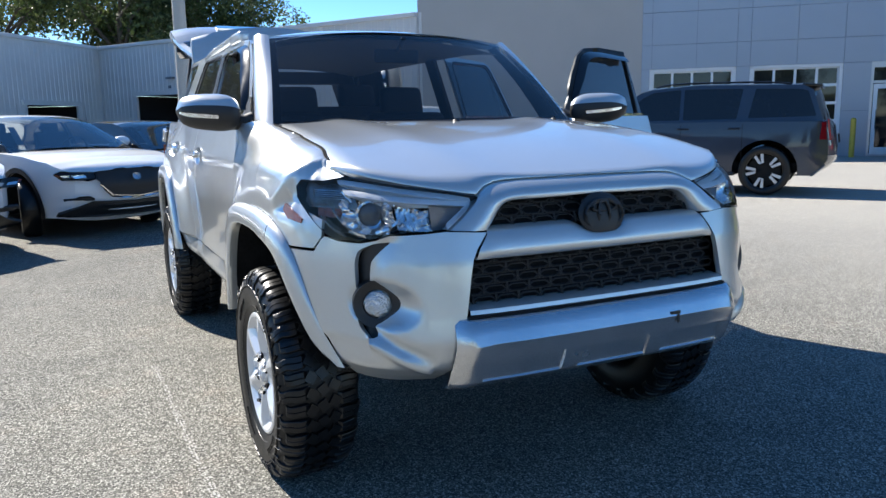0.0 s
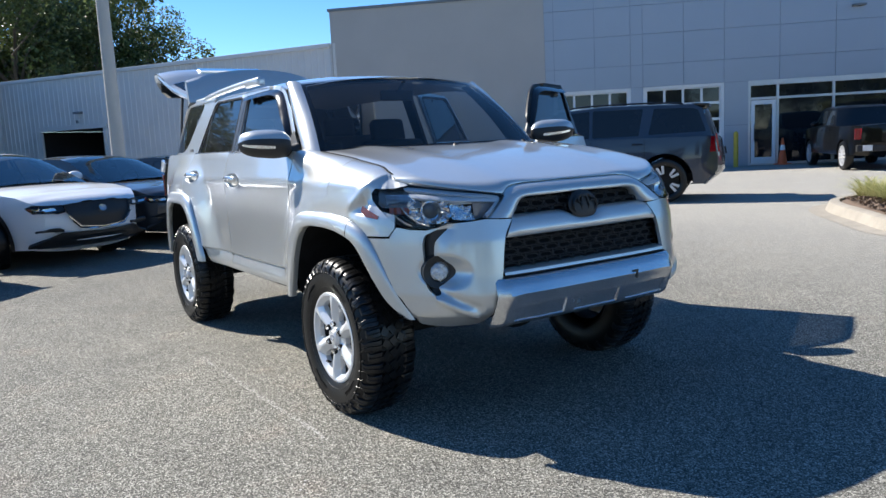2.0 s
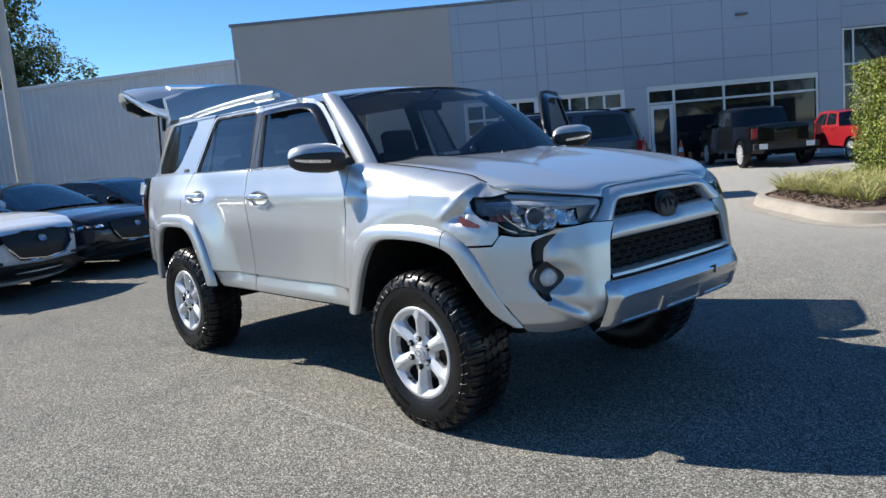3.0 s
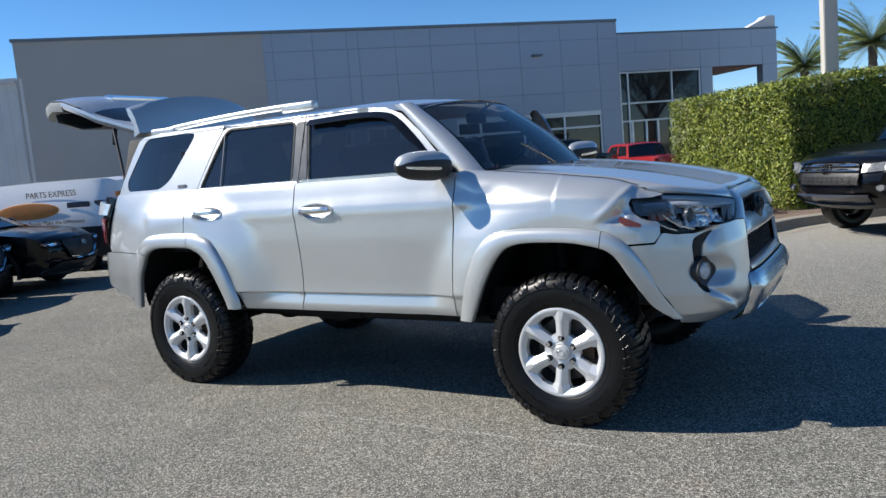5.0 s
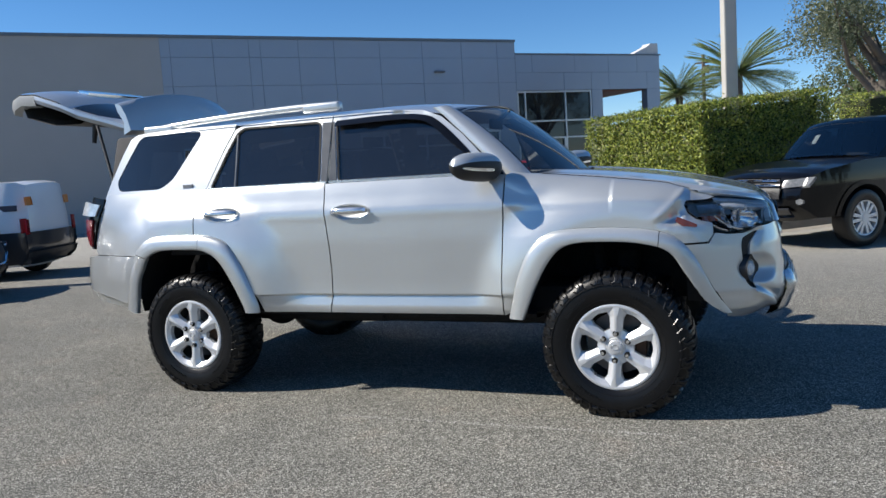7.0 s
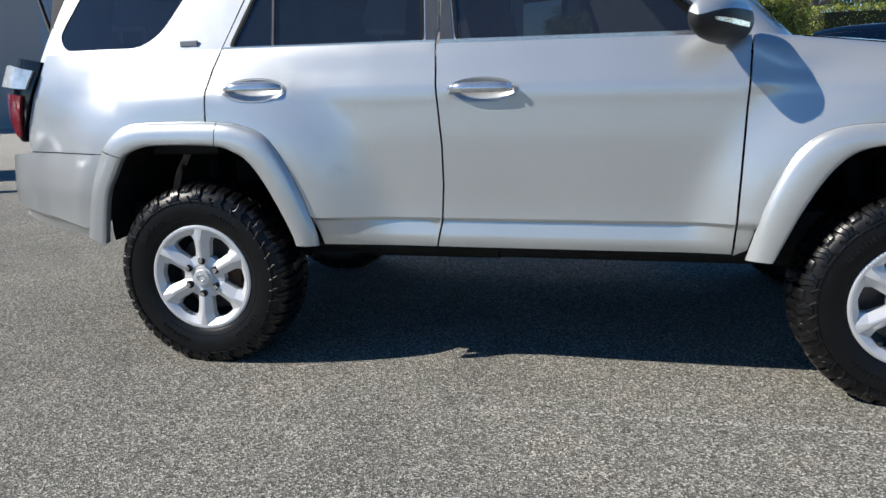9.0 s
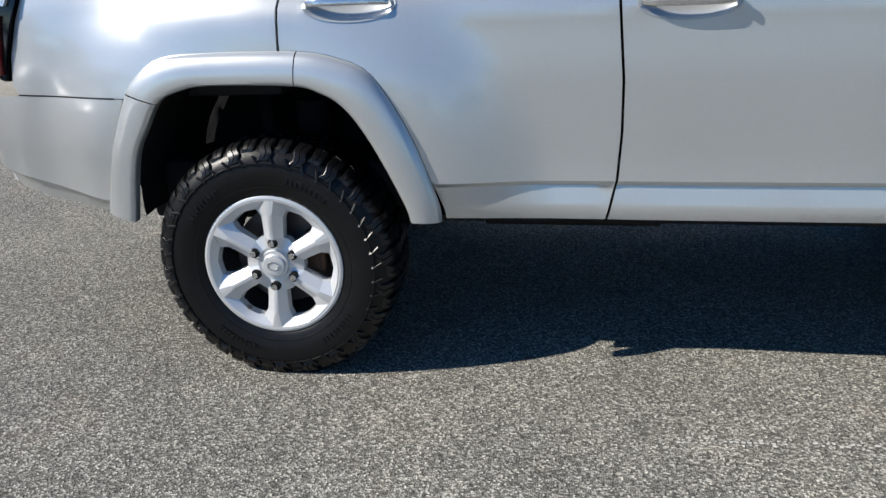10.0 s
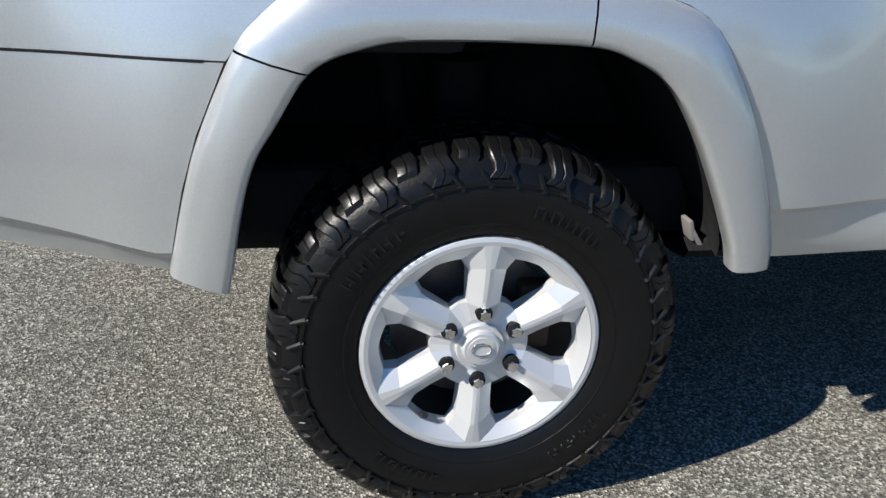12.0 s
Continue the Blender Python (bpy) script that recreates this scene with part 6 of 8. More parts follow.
# garage doors
for u0, u1, top in DOORS[:2]:
    bm = bmesh.new()
    gw = u1 - u0
    for a, b, z0, z1 in ((u0, u0 + 0.11, 0, top), (u1 - 0.11, u1, 0, top), (u0, u1, top - 0.10, top)):
        box(bm, ((a + b) / 2, 0.10, (z0 + z1) / 2), (b - a, 0.16, z1 - z0), 0.006)
    gd = part("garage_door", bm, DOOR_WHITE, house, "white sectional garage door with glass rows")
    rows_n, cols_n = 5, 4
    h, w = (top - 0.10) / rows_n, (gw - 0.22) / cols_n
    for r in range(rows_n):
        for k in range(cols_n):
            a, z0 = u0 + 0.11 + w * k, h * r
            bm = bmesh.new()
            if r == 0:
                box(bm, (a + w / 2, 0.13, z0 + h / 2), (w, 0.05, h - 0.008), 0.006)
                part("solid_panel", bm, DOOR_WHITE, gd)
                continue
            for q in ((a + 0.02, 0.04, z0 + h / 2, h), (a + w - 0.02, 0.04, z0 + h / 2, h)):
                box(bm, (q[0], 0.13, q[2]), (q[1], 0.05, q[3] - 0.006), 0.004)
            for zc in (z0 + 0.025, z0 + h - 0.025):
                box(bm, (a + w / 2, 0.13, zc), (w - 0.08, 0.05, 0.045), 0.004)
            part("sash", bm, DOOR_WHITE, gd)
            bm = bmesh.new()
            box(bm, (a + w / 2, 0.14, z0 + h / 2), (w - 0.06, 0.012, h - 0.07))
            part("pane", bm, DARK_GLASS, gd)
# entrance glazing
bm = bmesh.new()
u0, u1, top = DOORS[2]
for u in (7.54, 8.48, 10.30, 12.05, 13.68):
    box(bm, (u, 0.10, top / 2), (0.085, 0.14, top), 0.006)
for z in (0.05, 2.33, top - 0.04):
    box(bm, ((u0 + u1) / 2, 0.10, z), (u1 - u0 - 0.05, 0.13, 0.085), 0.006)
glz = part("shop_front", bm, ALU, house, "aluminium framed glass front")
for a, b in ((7.58, 8.44), (8.52, 10.26), (10.34, 12.01), (12.09, 13.64)):
    for z0, z1 in ((0.09, 2.29), (2.37, top - 0.08)):
        bm = bmesh.new()
        box(bm, ((a + b) / 2, 0.11, (z0 + z1) / 2), (b - a, 0.014, z1 - z0))
        part("pane", bm, DARK_GLASS, glz)
bm = bmesh.new()
for a, b, z0, z1 in ((7.60, 7.72, 0.06, 2.27), (8.30, 8.42, 0.06, 2.27), (7.72, 8.30, 2.12, 2.27), (7.72, 8.30, 0.06, 0.28)):
    box(bm, ((a + b) / 2, 0.05, (z0 + z1) / 2), (b - a, 0.05, z1 - z0), 0.005)
dr = part("entrance_door", bm, DOOR_WHITE, house, "white framed glass entrance door")
bm = bmesh.new()
rod(bm, (7.70, 0.0, 0.85), (7.70, 0.0, 1.45), 0.016, 0.016, 10)
part("pull_handle", bm, CHROME, dr)
# lamp on the cladding
bm = bmesh.new()
box(bm, (11.0, -0.10, 5.25), (0.42, 0.20, 0.07), 0.02)
part("wall_lamp", bm, CAP, house, "flat grey wall lamp")
# right wing
for a, b, z0, z1 in ((14.58, 19.02, 4.45, TOP2), (19.02, 21.55, 4.45, TOP2), (21.55, 22.30, 0, TOP2), (18.45, 19.02, 0, 4.45)):
    slab("wing_backing", a, b, z0, z1, 0.03, 0.4, PANEL_GAP)
for a, b, z0, z1 in ((14.58, 15.4, 5.2, TOP2), (15.4, 17.6, 5.2, TOP2), (17.6, 19.4, 5.2, TOP2), (19.4, 21.0, 5.2, TOP2), (21.0, 22.3, 5.2, TOP2), (14.58, 17.0, 4.45, 5.2), (17.0, 18.45, 4.45, 5.2), (18.45, 19.4, 4.45, 5.2), (19.4, 21.55, 4.45, 5.2), (21.55, 22.3, 4.45, 5.2), (21.55, 22.3, 2.2, 4.45), (21.55, 22.3, 0, 2.2), (18.45, 19.02, 2.2, 4.45), (18.45, 19.02, 0, 2.2)):
    slab("wall_panel", a + 0.006, b - 0.006, z0 + 0.006, z1 - 0.006, 0.0, 0.03, PANEL)
slab("roof_cap", 14.58, 22.36, TOP2, TOP2 + 0.06, -0.04, 0.45, CAP)
bm = bmesh.new()
ends = [[(20.75, v, TOP2 + 0.02), (22.28, v, TOP2 + 0.02), (22.28, v, TOP2 + 0.55), (21.85, v, TOP2 + 0.55), (21.70, v, TOP2 + 0.42)] for v in (0.05, 0.55)]
quadstrip(bm, [[Vector(p) for p in e] for e in ends], closed=True)
bmesh.ops.holes_fill(bm, edges=bm.edges, sides=6)
part("parapet", bm, METAL_WALL, house, "pale sloping parapet block")
slab("canopy_beam", 16.0, 21.5, 3.55, 4.40, 14.4, 14.8, mat("beam_paint", (0.13, 0.08, 0.07), 0.8))
slab("canopy_soffit", 19.02, 21.55, 4.40, 4.47, 0.3, 15.0, mat("soffit", (0.20, 0.10, 0.08), 0.8))
slab("canopy_roof", 14.58, 22.3, TOP2 - 0.2, TOP2 - 0.1, 0.3, 9.0, CAP)
slab("far_pier", 21.3, 22.3, 0, 4.45, 8.5, 9.0, PANEL)
bm = bmesh.new()
box(bm, (16.5, 0.10, 0.05), (3.8, 0.13, 0.07), 0.006)
g2 = part("showroom_window", bm, ALU, house, "tall aluminium framed showroom window")
for c0, s0 in [((u, 0.10, 2.22), (0.07, 0.14, 4.44)) for u in (14.64, 15.0, 17.05, 18.40)] + [((16.5, 0.10, z), (3.8, 0.13, 0.07)) for z in (2.42, 3.15, 4.40)] + [((u, 0.06, 1.2), (0.10, 0.1, 2.4)) for u in (15.10, 15.75, 16.3, 16.95)]:
    bm = bmesh.new()
    box(bm, c0, s0, 0.006)
    part("mullion", bm, ALU, g2)
for a, b in ((14.68, 14.97), (15.03, 17.02), (17.08, 18.37)):
    for z0, z1 in ((0.08, 2.39), (2.45, 3.12), (3.18, 4.37)):
        bm = bmesh.new()
        box(bm, ((a + b) / 2, 0.11, (z0 + z1) / 2), (b - a, 0.014, z1 - z0))
        part("pane", bm, DARK_GLASS, g2)
# bollard by the garage
bol = thing("bollard", "yellow steel bollard before the wall", "bollard", at=HOUSE @ Matrix.Translation((6.95, -0.7, 0)))
bm = bmesh.new()
rod(bm, (0, 0, 0), (0, 0, 1.15), 0.08, 0.08, 18)
bmesh.ops.create_uvsphere(bm, u_segments=18, v_segments=8, radius=0.08, matrix=Matrix.Translation((0, 0, 1.15)))
part("post", bm, YELLOW, bol, "", 50)


# ---- ribbed metal hall ----
def ribbed(name, a, b, h, openings, label):
    """A sheet-metal wall from a to b with ribs and openings (from, to, height)."""
    a, b = Vector((*a, 0)), Vector((*b, 0))
    L = (b - a).length
    ang = math.atan2((b - a).y, (b - a).x)
    w = thing(name, label, "wall", kind="structure", at=Matrix.Translation(a) @ Matrix.Rotation(ang, 4, "Z"))
    bm = bmesh.new()
    xs = []
    x = 0.0
    while x < L:
        xs += [(x, 0.0), (x + 0.20, 0.0), (x + 0.225, -0.020), (x + 0.275, -0.020)]
        x += 0.30
    xs.append((L, 0.0))

    def low(x):
        for o0, o1, oh in openings:
            if o0 < x < o1:
                return oh
        return 0.0

    for (x0, y0), (x1, y1) in zip(xs, xs[1:]):
        z0 = low((x0 + x1) / 2)
        q = [bm.verts.new(p) for p in ((x0, y0, z0), (x1, y1, z0), (x1, y1, h), (x0, y0, h))]
        bm.faces.new(q)
    part("sheet", bm, METAL_WALL, w, "pale ribbed sheet metal")
    bm = bmesh.new()
    box(bm, (L / 2, -0.03, h + 0.03), (L, 0.16, 0.16), 0.02)
    part("eave_trim", bm, METAL_WALL, w)
    bm = bmesh.new()
    box(bm, (L / 2, 8.1, h - 0.1), (L, 16, 0.1), 0)
    part("roof", bm, CAP, w)
    for o0, o1, oh in openings:
        bm = bmesh.new()
        for c0, s0 in (((o0 + 0.05, 0.0, oh / 2), (0.1, 0.12, oh)), ((o1 - 0.05, 0.0, oh / 2), (0.1, 0.12, oh)), (((o0 + o1) / 2, -0.01, oh + 0.08), (o1 - o0 + 0.3, 0.14, 0.2))):
            box(bm, c0, s0, 0.005)
        part("bay_frame", bm, METAL_WALL, w)
        bm = bmesh.new()
        for c0, s0 in (((o0 - 0.5, 2.0, oh / 2), (0.1, 4.0, oh)), ((o1 + 0.5, 2.0, oh / 2), (0.1, 4.0, oh)), (((o0 + o1) / 2, 4.0, oh / 2), (o1 - o0 + 1, 0.1, oh)), (((o0 + o1) / 2, 2.06, oh + 0.06), (o1 - o0 + 1, 4.0, 0.1))):
            box(bm, c0, s0)
        part("bay_interior", bm, DARK_VOID, w, "dark bay inside")
    return w


hall = ribbed("wall_hall", (-38.3, 0.13), (-22.07, 10.33), 5.2, [(2.70, 6.95, 2.82)], "pale grey ribbed sheet-metal hall with dark bay")
side_hall = ribbed("wall_side_hall", (-19.0, -13.8), (-38.3, 0.13), 5.2, [(18.2, 21.9, 2.38), (5.0, 9.0, 2.6)], "pale grey sheet-metal side hall")
bm = bmesh.new()
box(bm, (5.45, -0.12, 3.55), (0.42, 0.22, 0.10), 0.02)
box(bm, (5.3, -0.06, 3.15), (0.12, 0.08, 0.14), 0.01)
part("wall_lamp", bm, CAP, hall)
bm = bmesh.new()
box(bm, (19.10, 0.22, 2.65), (0.5, 0.4, 5.3), 0.01)
part("corner_trim", bm, METAL_WALL, hall)
# ---- poles ----
def lamp_pole(x, y, w, h, label):
    t = thing("lamp_pole", label, "pole", at=Matrix.Translation((x, y, 0)))
    bm = bmesh.new()
    r = [[Vector((k * w / 2 * math.cos(a), k * w / 2 * math.sin(a), z)) for a in np.linspace(0, 2 * math.pi, 17)[:-1]] for z, k in ((0, 1.1), (2, 1.05), (5, 0.95), (h, 0.75))]
    quadstrip(bm, r, closed=True)
    part("shaft", bm, CONCRETE, t, "", 60)
    bm = bmesh.new()
    rod(bm, (0, 0, 0), (0, 0, 0.6), w * 0.9, w * 0.9, 24)
    part("footing", bm, CONCRETE, t, "", 40)
    return t


lamp_pole(-13.6, 0.84, 0.28, 6.8, "tall grey concrete light pole")
sq = thing("light_post", "square pale concrete light post behind the hedge", "pole", at=Matrix.Translation((1.78, 12.0, 0)) @ Matrix.Rotation(radians(20), 4, "Z"))
bm = bmesh.new()
box(bm, (0, 0, 4.5), (0.26, 0.26, 9.0), 0.03)
part("shaft", bm, CONCRETE, sq)
up = thing("utility_pole", "far wooden utility pole with crossarm", "pole", at=Matrix.Translation((-0.75, 56.0, 0)))
bm = bmesh.new()
rod(bm, (0, 0, 0), (0, 0, 8.6), 0.16, 0.12, 12)
box(bm, (0, 0, 8.0), (1.2, 0.1, 0.12), 0.01)
box(bm, (0.25, 0, 7.5), (0.35, 0.35, 0.6), 0.05)
part("pole", bm, BARK, up)


# ---- plants ----
def leaf_cloud(bm, pts, normals, size, rng, spread=0.9):
    """Small folded leaves at points."""
    verts, faces = [], []
    for p, nn in zip(pts, normals):
        d = Vector(nn) + Vector(rng.normal(0, spread, 3))
        if d.length < 1e-3:
            d = Vector((0, 0, 1))
        d.normalize()
        q = d.to_track_quat("Z", "Y").to_matrix() @ Matrix.Rotation(rng.uniform(0, 6.28), 3, "Z")
        s = size * rng.uniform(0.6, 1.3)
        base = len(verts)
        for lx, ly, lz in ((-0.45, 0, 0), (0, -0.24, 0.05), (0.55, 0, -0.06), (0, 0.24, 0.05)):
            verts.append(Vector(p) + q @ Vector((lx * s, ly * s, lz * s)))
        faces.append((base, base + 1, base + 2, base + 3))
    return verts, faces


def leaf_object(name, pts, normals, size, m, rng, parent, label="", spread=0.9):
    v, f = leaf_cloud(None, pts, normals, size, rng, spread)
    me = bpy.data.meshes.new(name)
    me.from_pydata(v, [], f)
    me.materials.append(m)
    ob = new(name, me)
    ob.parent = parent
    if label:
        tagged(ob, label)
    return ob


def hedge(a, b, c, h, hc, label, count, seed=3):
    """A clipped hedge over the corner a with arms to b and c."""
    rng = np.random.default_rng(seed)
    a, b, c = (np.array(p, float) for p in (a, b, c))
    d = b + c - a
    t = thing("hedge", label, "hedge", at=Matrix.Translation((a[0], a[1], 0)))
    # solid core; the shade deep among the leaves is put into its colour
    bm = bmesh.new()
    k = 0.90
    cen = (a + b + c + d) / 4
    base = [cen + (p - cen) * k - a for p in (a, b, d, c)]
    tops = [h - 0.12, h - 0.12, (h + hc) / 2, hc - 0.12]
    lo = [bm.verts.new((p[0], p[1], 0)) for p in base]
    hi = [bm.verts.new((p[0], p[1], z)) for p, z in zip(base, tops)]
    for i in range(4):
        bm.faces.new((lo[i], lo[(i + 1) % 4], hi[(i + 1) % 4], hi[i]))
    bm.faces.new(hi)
    part("shade_core", bm, mat("hedge_shade", (0.025, 0.03, 0.010), 0.95), t)
    pts, nor = [], []

    def wall(p, q, hp, hq, n):
        dd = q - p
        nn = np.array([dd[1], -dd[0]]) / np.linalg.norm(dd)
        if nn @ (cen - p) > 0:
            nn = -nn
        for _ in range(n):
            s, z = rng.uniform(), rng.uniform() ** 0.9
            hh = hp + (hq - hp) * s
            xy = p + dd * s + nn * (rng.normal(0, 0.055) - 0.03 + 0.10 * noise.noise((s * 9, z * 7, seed)))
            pts.append((xy[0] - a[0], xy[1] - a[1], 0.08 + z * (hh - 0.06)))
            nor.append((nn[0], nn[1], 0.25))

    wall(a, b, h, h, int(count * 0.40))
    wall(a, c, h, hc, int(count * 0.34))
    wall(b, d, h, hc, int(count * 0.05))
    for _ in range(int(count * 0.21)):
        s, w = rng.uniform(size=2)
        p = a + (b - a) * s + (c - a) * w
        z = h + (hc - h) * w + rng.normal(0, 0.035) + 0.04 * noise.noise((s * 8, w * 8, 5))
        pts.append((p[0] - a[0], p[1] - a[1], z))
        nor.append((0, 0, 1))
    leaf_object("leaves", pts, nor, 0.052, HEDGE_LEAF, rng, t, "dense small yellow-green leaves")
    return t


hedge((1.38, 8.9), (-1.15, 11.65), (3.55, 11.2), 2.19, 2.40, "tall clipped box hedge with yellow-green leaves", 76000)
hedge((4.6, 15.5), (4.0, 16.5), (9.5, 18.5), 2.5, 2.7, "further clipped green hedge", 9000, 8)

# planted island with kerb
isl = [(-1.95, 9.75), (-1.6, 8.75), (-0.65, 7.75), (0.40, 6.80), (1.25, 6.95), (1.75, 7.9), (3.9, 10.3), (4.2, 11.8), (1.2, 14.4), (-1.9, 12.3)]
line = smooth_line(isl, 80, closed=True)[:-1]
cen = line.mean(0)
bm = bmesh.new()
rows = []
for i, p in enumerate(line):
    t = line[(i + 1) % len(line)] - line[i - 1]
    n2 = np.array([t[1], -t[0]]) / np.linalg.norm(t)
    if n2 @ (p - cen) < 0:
        n2 = -n2
    f = lambda d, z: Vector((p[0] - n2[0] * d, p[1] - n2[1] * d, z))
    rows.append([f(-0.26, 0.004), f(-0.02, 0.010), f(0.0, 0.05), f(0.03, 0.135), f(0.06, 0.15), f(0.17, 0.15), f(0.18, 0.10)])
rows.append(rows[0])
quadstrip(bm, rows)
kerb = part("kerb", bm, mat("kerb_concrete", (0.30, 0.27, 0.225), 0.9, 0, 0.22, 3.0, 60, 0.5), None, "", 40)
tagged(kerb, "rounded concrete kerb round the planted island", "kerb", kind="structure")
bm = bmesh.new()
vs = [bm.verts.new((p[0] + (cen[0] - p[0]) * 0.045, p[1] + (cen[1] - p[1]) * 0.045, 0.12)) for p in line]
cv = bm.verts.new((cen[0], cen[1], 0.20))
for i in range(len(vs)):
    bm.faces.new((vs[i], vs[(i + 1) % len(vs)], cv))
mul = part("mulch_bed", bm, MULCH)
tagged(mul, "brown bark mulch bed inside the kerb", "mulch", kind="stuff")
rng = np.random.default_rng(5)
pts = []
for _ in range(4200):
    s, w = rng.uniform(size=2)
    p = np.array((0.22, 7.12)) + (np.array((-1.62, 9.25)) - np.array((0.22, 7.12))) * s + np.array((0.75, 0.9)) * w * 1.55
    pts.append((p[0], p[1], 0.16 + rng.uniform(0, 0.02)))
chips = leaf_object("mulch_chips", pts, [(0, 0, 1)] * len(pts), 0.07, MULCH, rng, None, "", 0.5)
tagged(chips, "loose bark chips over the bed", "mulch", kind="stuff")


def strap_plant(x, y, seed):
    rng = np.random.default_rng(seed)
    t = thing("liriope_plant", "variegated yellow-green strap-leaf plant", "plant", "border plants by the hedge", at=Matrix.Translation((x, y, 0.14)))
    verts, faces = [], []
    for _ in range(110):
        a, L, up = rng.uniform(0, 6.28), rng.uniform(0.38, 0.68), rng.uniform(0.5, 1.25)
        d, s = Vector((math.cos(a), math.sin(a), 0)), Vector((-math.sin(a), math.cos(a), 0)) * 0.010
        o = d * rng.uniform(0, 0.10)
        prev = None
        for k in range(5):
            q = k / 4
            p = o + d * (L * q * (0.35 + 0.5 * q)) + Vector((0, 0, L * up * (q - 0.55 * q * q)))
            wv = s * (1 - q * 0.85)
            cur = (len(verts), len(verts) + 1)
            verts += [p - wv, p + wv]
            if prev:
                faces.append((prev[0], prev[1], cur[1], cur[0]))
            prev = cur
    me = bpy.data.meshes.new("foliage")
    me.from_pydata(verts, [], faces)
    me.materials.append(GRASS_LEAF)
    ob = new("foliage", me)
    ob.parent = t
    return t


for i in range(7):
    strap_plant(0.55 - 0.33 * i + 0.1 * (i % 2), 8.35 + 0.42 * i, 20 + i)
    strap_plant(0.85 - 0.33 * i, 8.75 + 0.40 * i, 40 + i)


for i in range(9):
    strap_plant(-1.72 + 0.26 * i, 10.0 - 0.265 * i + 0.12 * (i % 2), 70 + i)


def tree(x, y, h, r, seed, leaves, size, label, crown_low=0.35, leaf=TREE_LEAF):
    rng = np.random.default_rng(seed)
    t = thing("oak_tree", label, "tree", at=Matrix.Translation((x, y, 0)))
    bm = bmesh.new()
    rod(bm, (0, 0, 0), (0.1, 0, h * 0.45), 0.30, 0.20, 12)
    tips = []
    for i in range(11):
        a, z0 = rng.uniform(0, 6.28), h * rng.uniform(0.3, 0.5)
        rr = r * rng.uniform(0.45, 0.95)
        p1 = Vector((rr * 0.5 * math.cos(a), rr * 0.5 * math.sin(a), z0 + h * 0.18))
        p2 = Vector((rr * math.cos(a + 0.3), rr * math.sin(a + 0.3), h * rng.uniform(crown_low + 0.2, 0.95)))
        rod(bm, (0.1, 0, z0), p1, 0.13, 0.08, 8)
        rod(bm, p1, p2, 0.08, 0.02, 8)
        tips += [p1.lerp(p2, q) for q in (0.35, 0.7, 1.0)]
    part("trunk", bm, BARK, t, "", 60)
    pts, nor = [], []
    for k in range(58):
        b = Vector(tips[k % len(tips)]) + Vector(rng.normal(0, r * 0.16, 3))
        cr = r * rng.uniform(0.16, 0.30)
        for _ in range(leaves // 58):
            d = Vector(rng.normal(0, 1, 3)).normalized()
            q = b + d * cr * rng.uniform(0.5, 1.05) * Vector((1, 1, 0.7)).length / 1.57
            pts.append((q.x, q.y, max(q.z, h * crown_low)))
            nor.append((d.x, d.y, d.z + 0.4))
    leaf_object("crown", pts, nor, size, leaf, rng, t, "ragged crown of small leaves")
    return t


for i, (x, y, h, r) in enumerate(((-50, 2.0, 14, 6.0), (-57, 2.5, 16, 6.5), (-48, -5, 13.5, 6.0), (-42, -12, 13, 6.0), (-60, -6, 15, 7.0), (-50, 7.0, 13, 5.0), (-66, 9.5, 14, 6.0))):
    tree(x, y, h, r, 60 + i, 17000, 0.30, "large dark green oak behind the hall", 0.22)
tree(6.4, 25.0, 8.2, 3.0, 71, 17000, 0.12, "green roadside tree with hanging moss", 0.42, MOSS_LEAF)
tree(9.5, 52.0, 8.0, 5.0, 72, 10000, 0.26, "low far roadside tree", 0.15)
tree(16.0, 54.0, 8.5, 5.5, 73, 10000, 0.28, "low far roadside tree", 0.15)
# the far side of the lot, mirrored in panes and paint
for i, (x, y, h, r) in enumerate(((44, 2, 9, 6.5), (50, -10, 10, 7.0), (46, -26, 9, 6.5), (40, -50, 8, 6.0), (26, -84, 7, 6.0), (8, -90, 7.5, 6.5), (-12, -88, 7, 6.0), (-34, -84, 7.5, 6.5))):
    tree(x, y, h, r, 90 + i, 5500, 0.55, "broad green oak across the lot", 0.12)


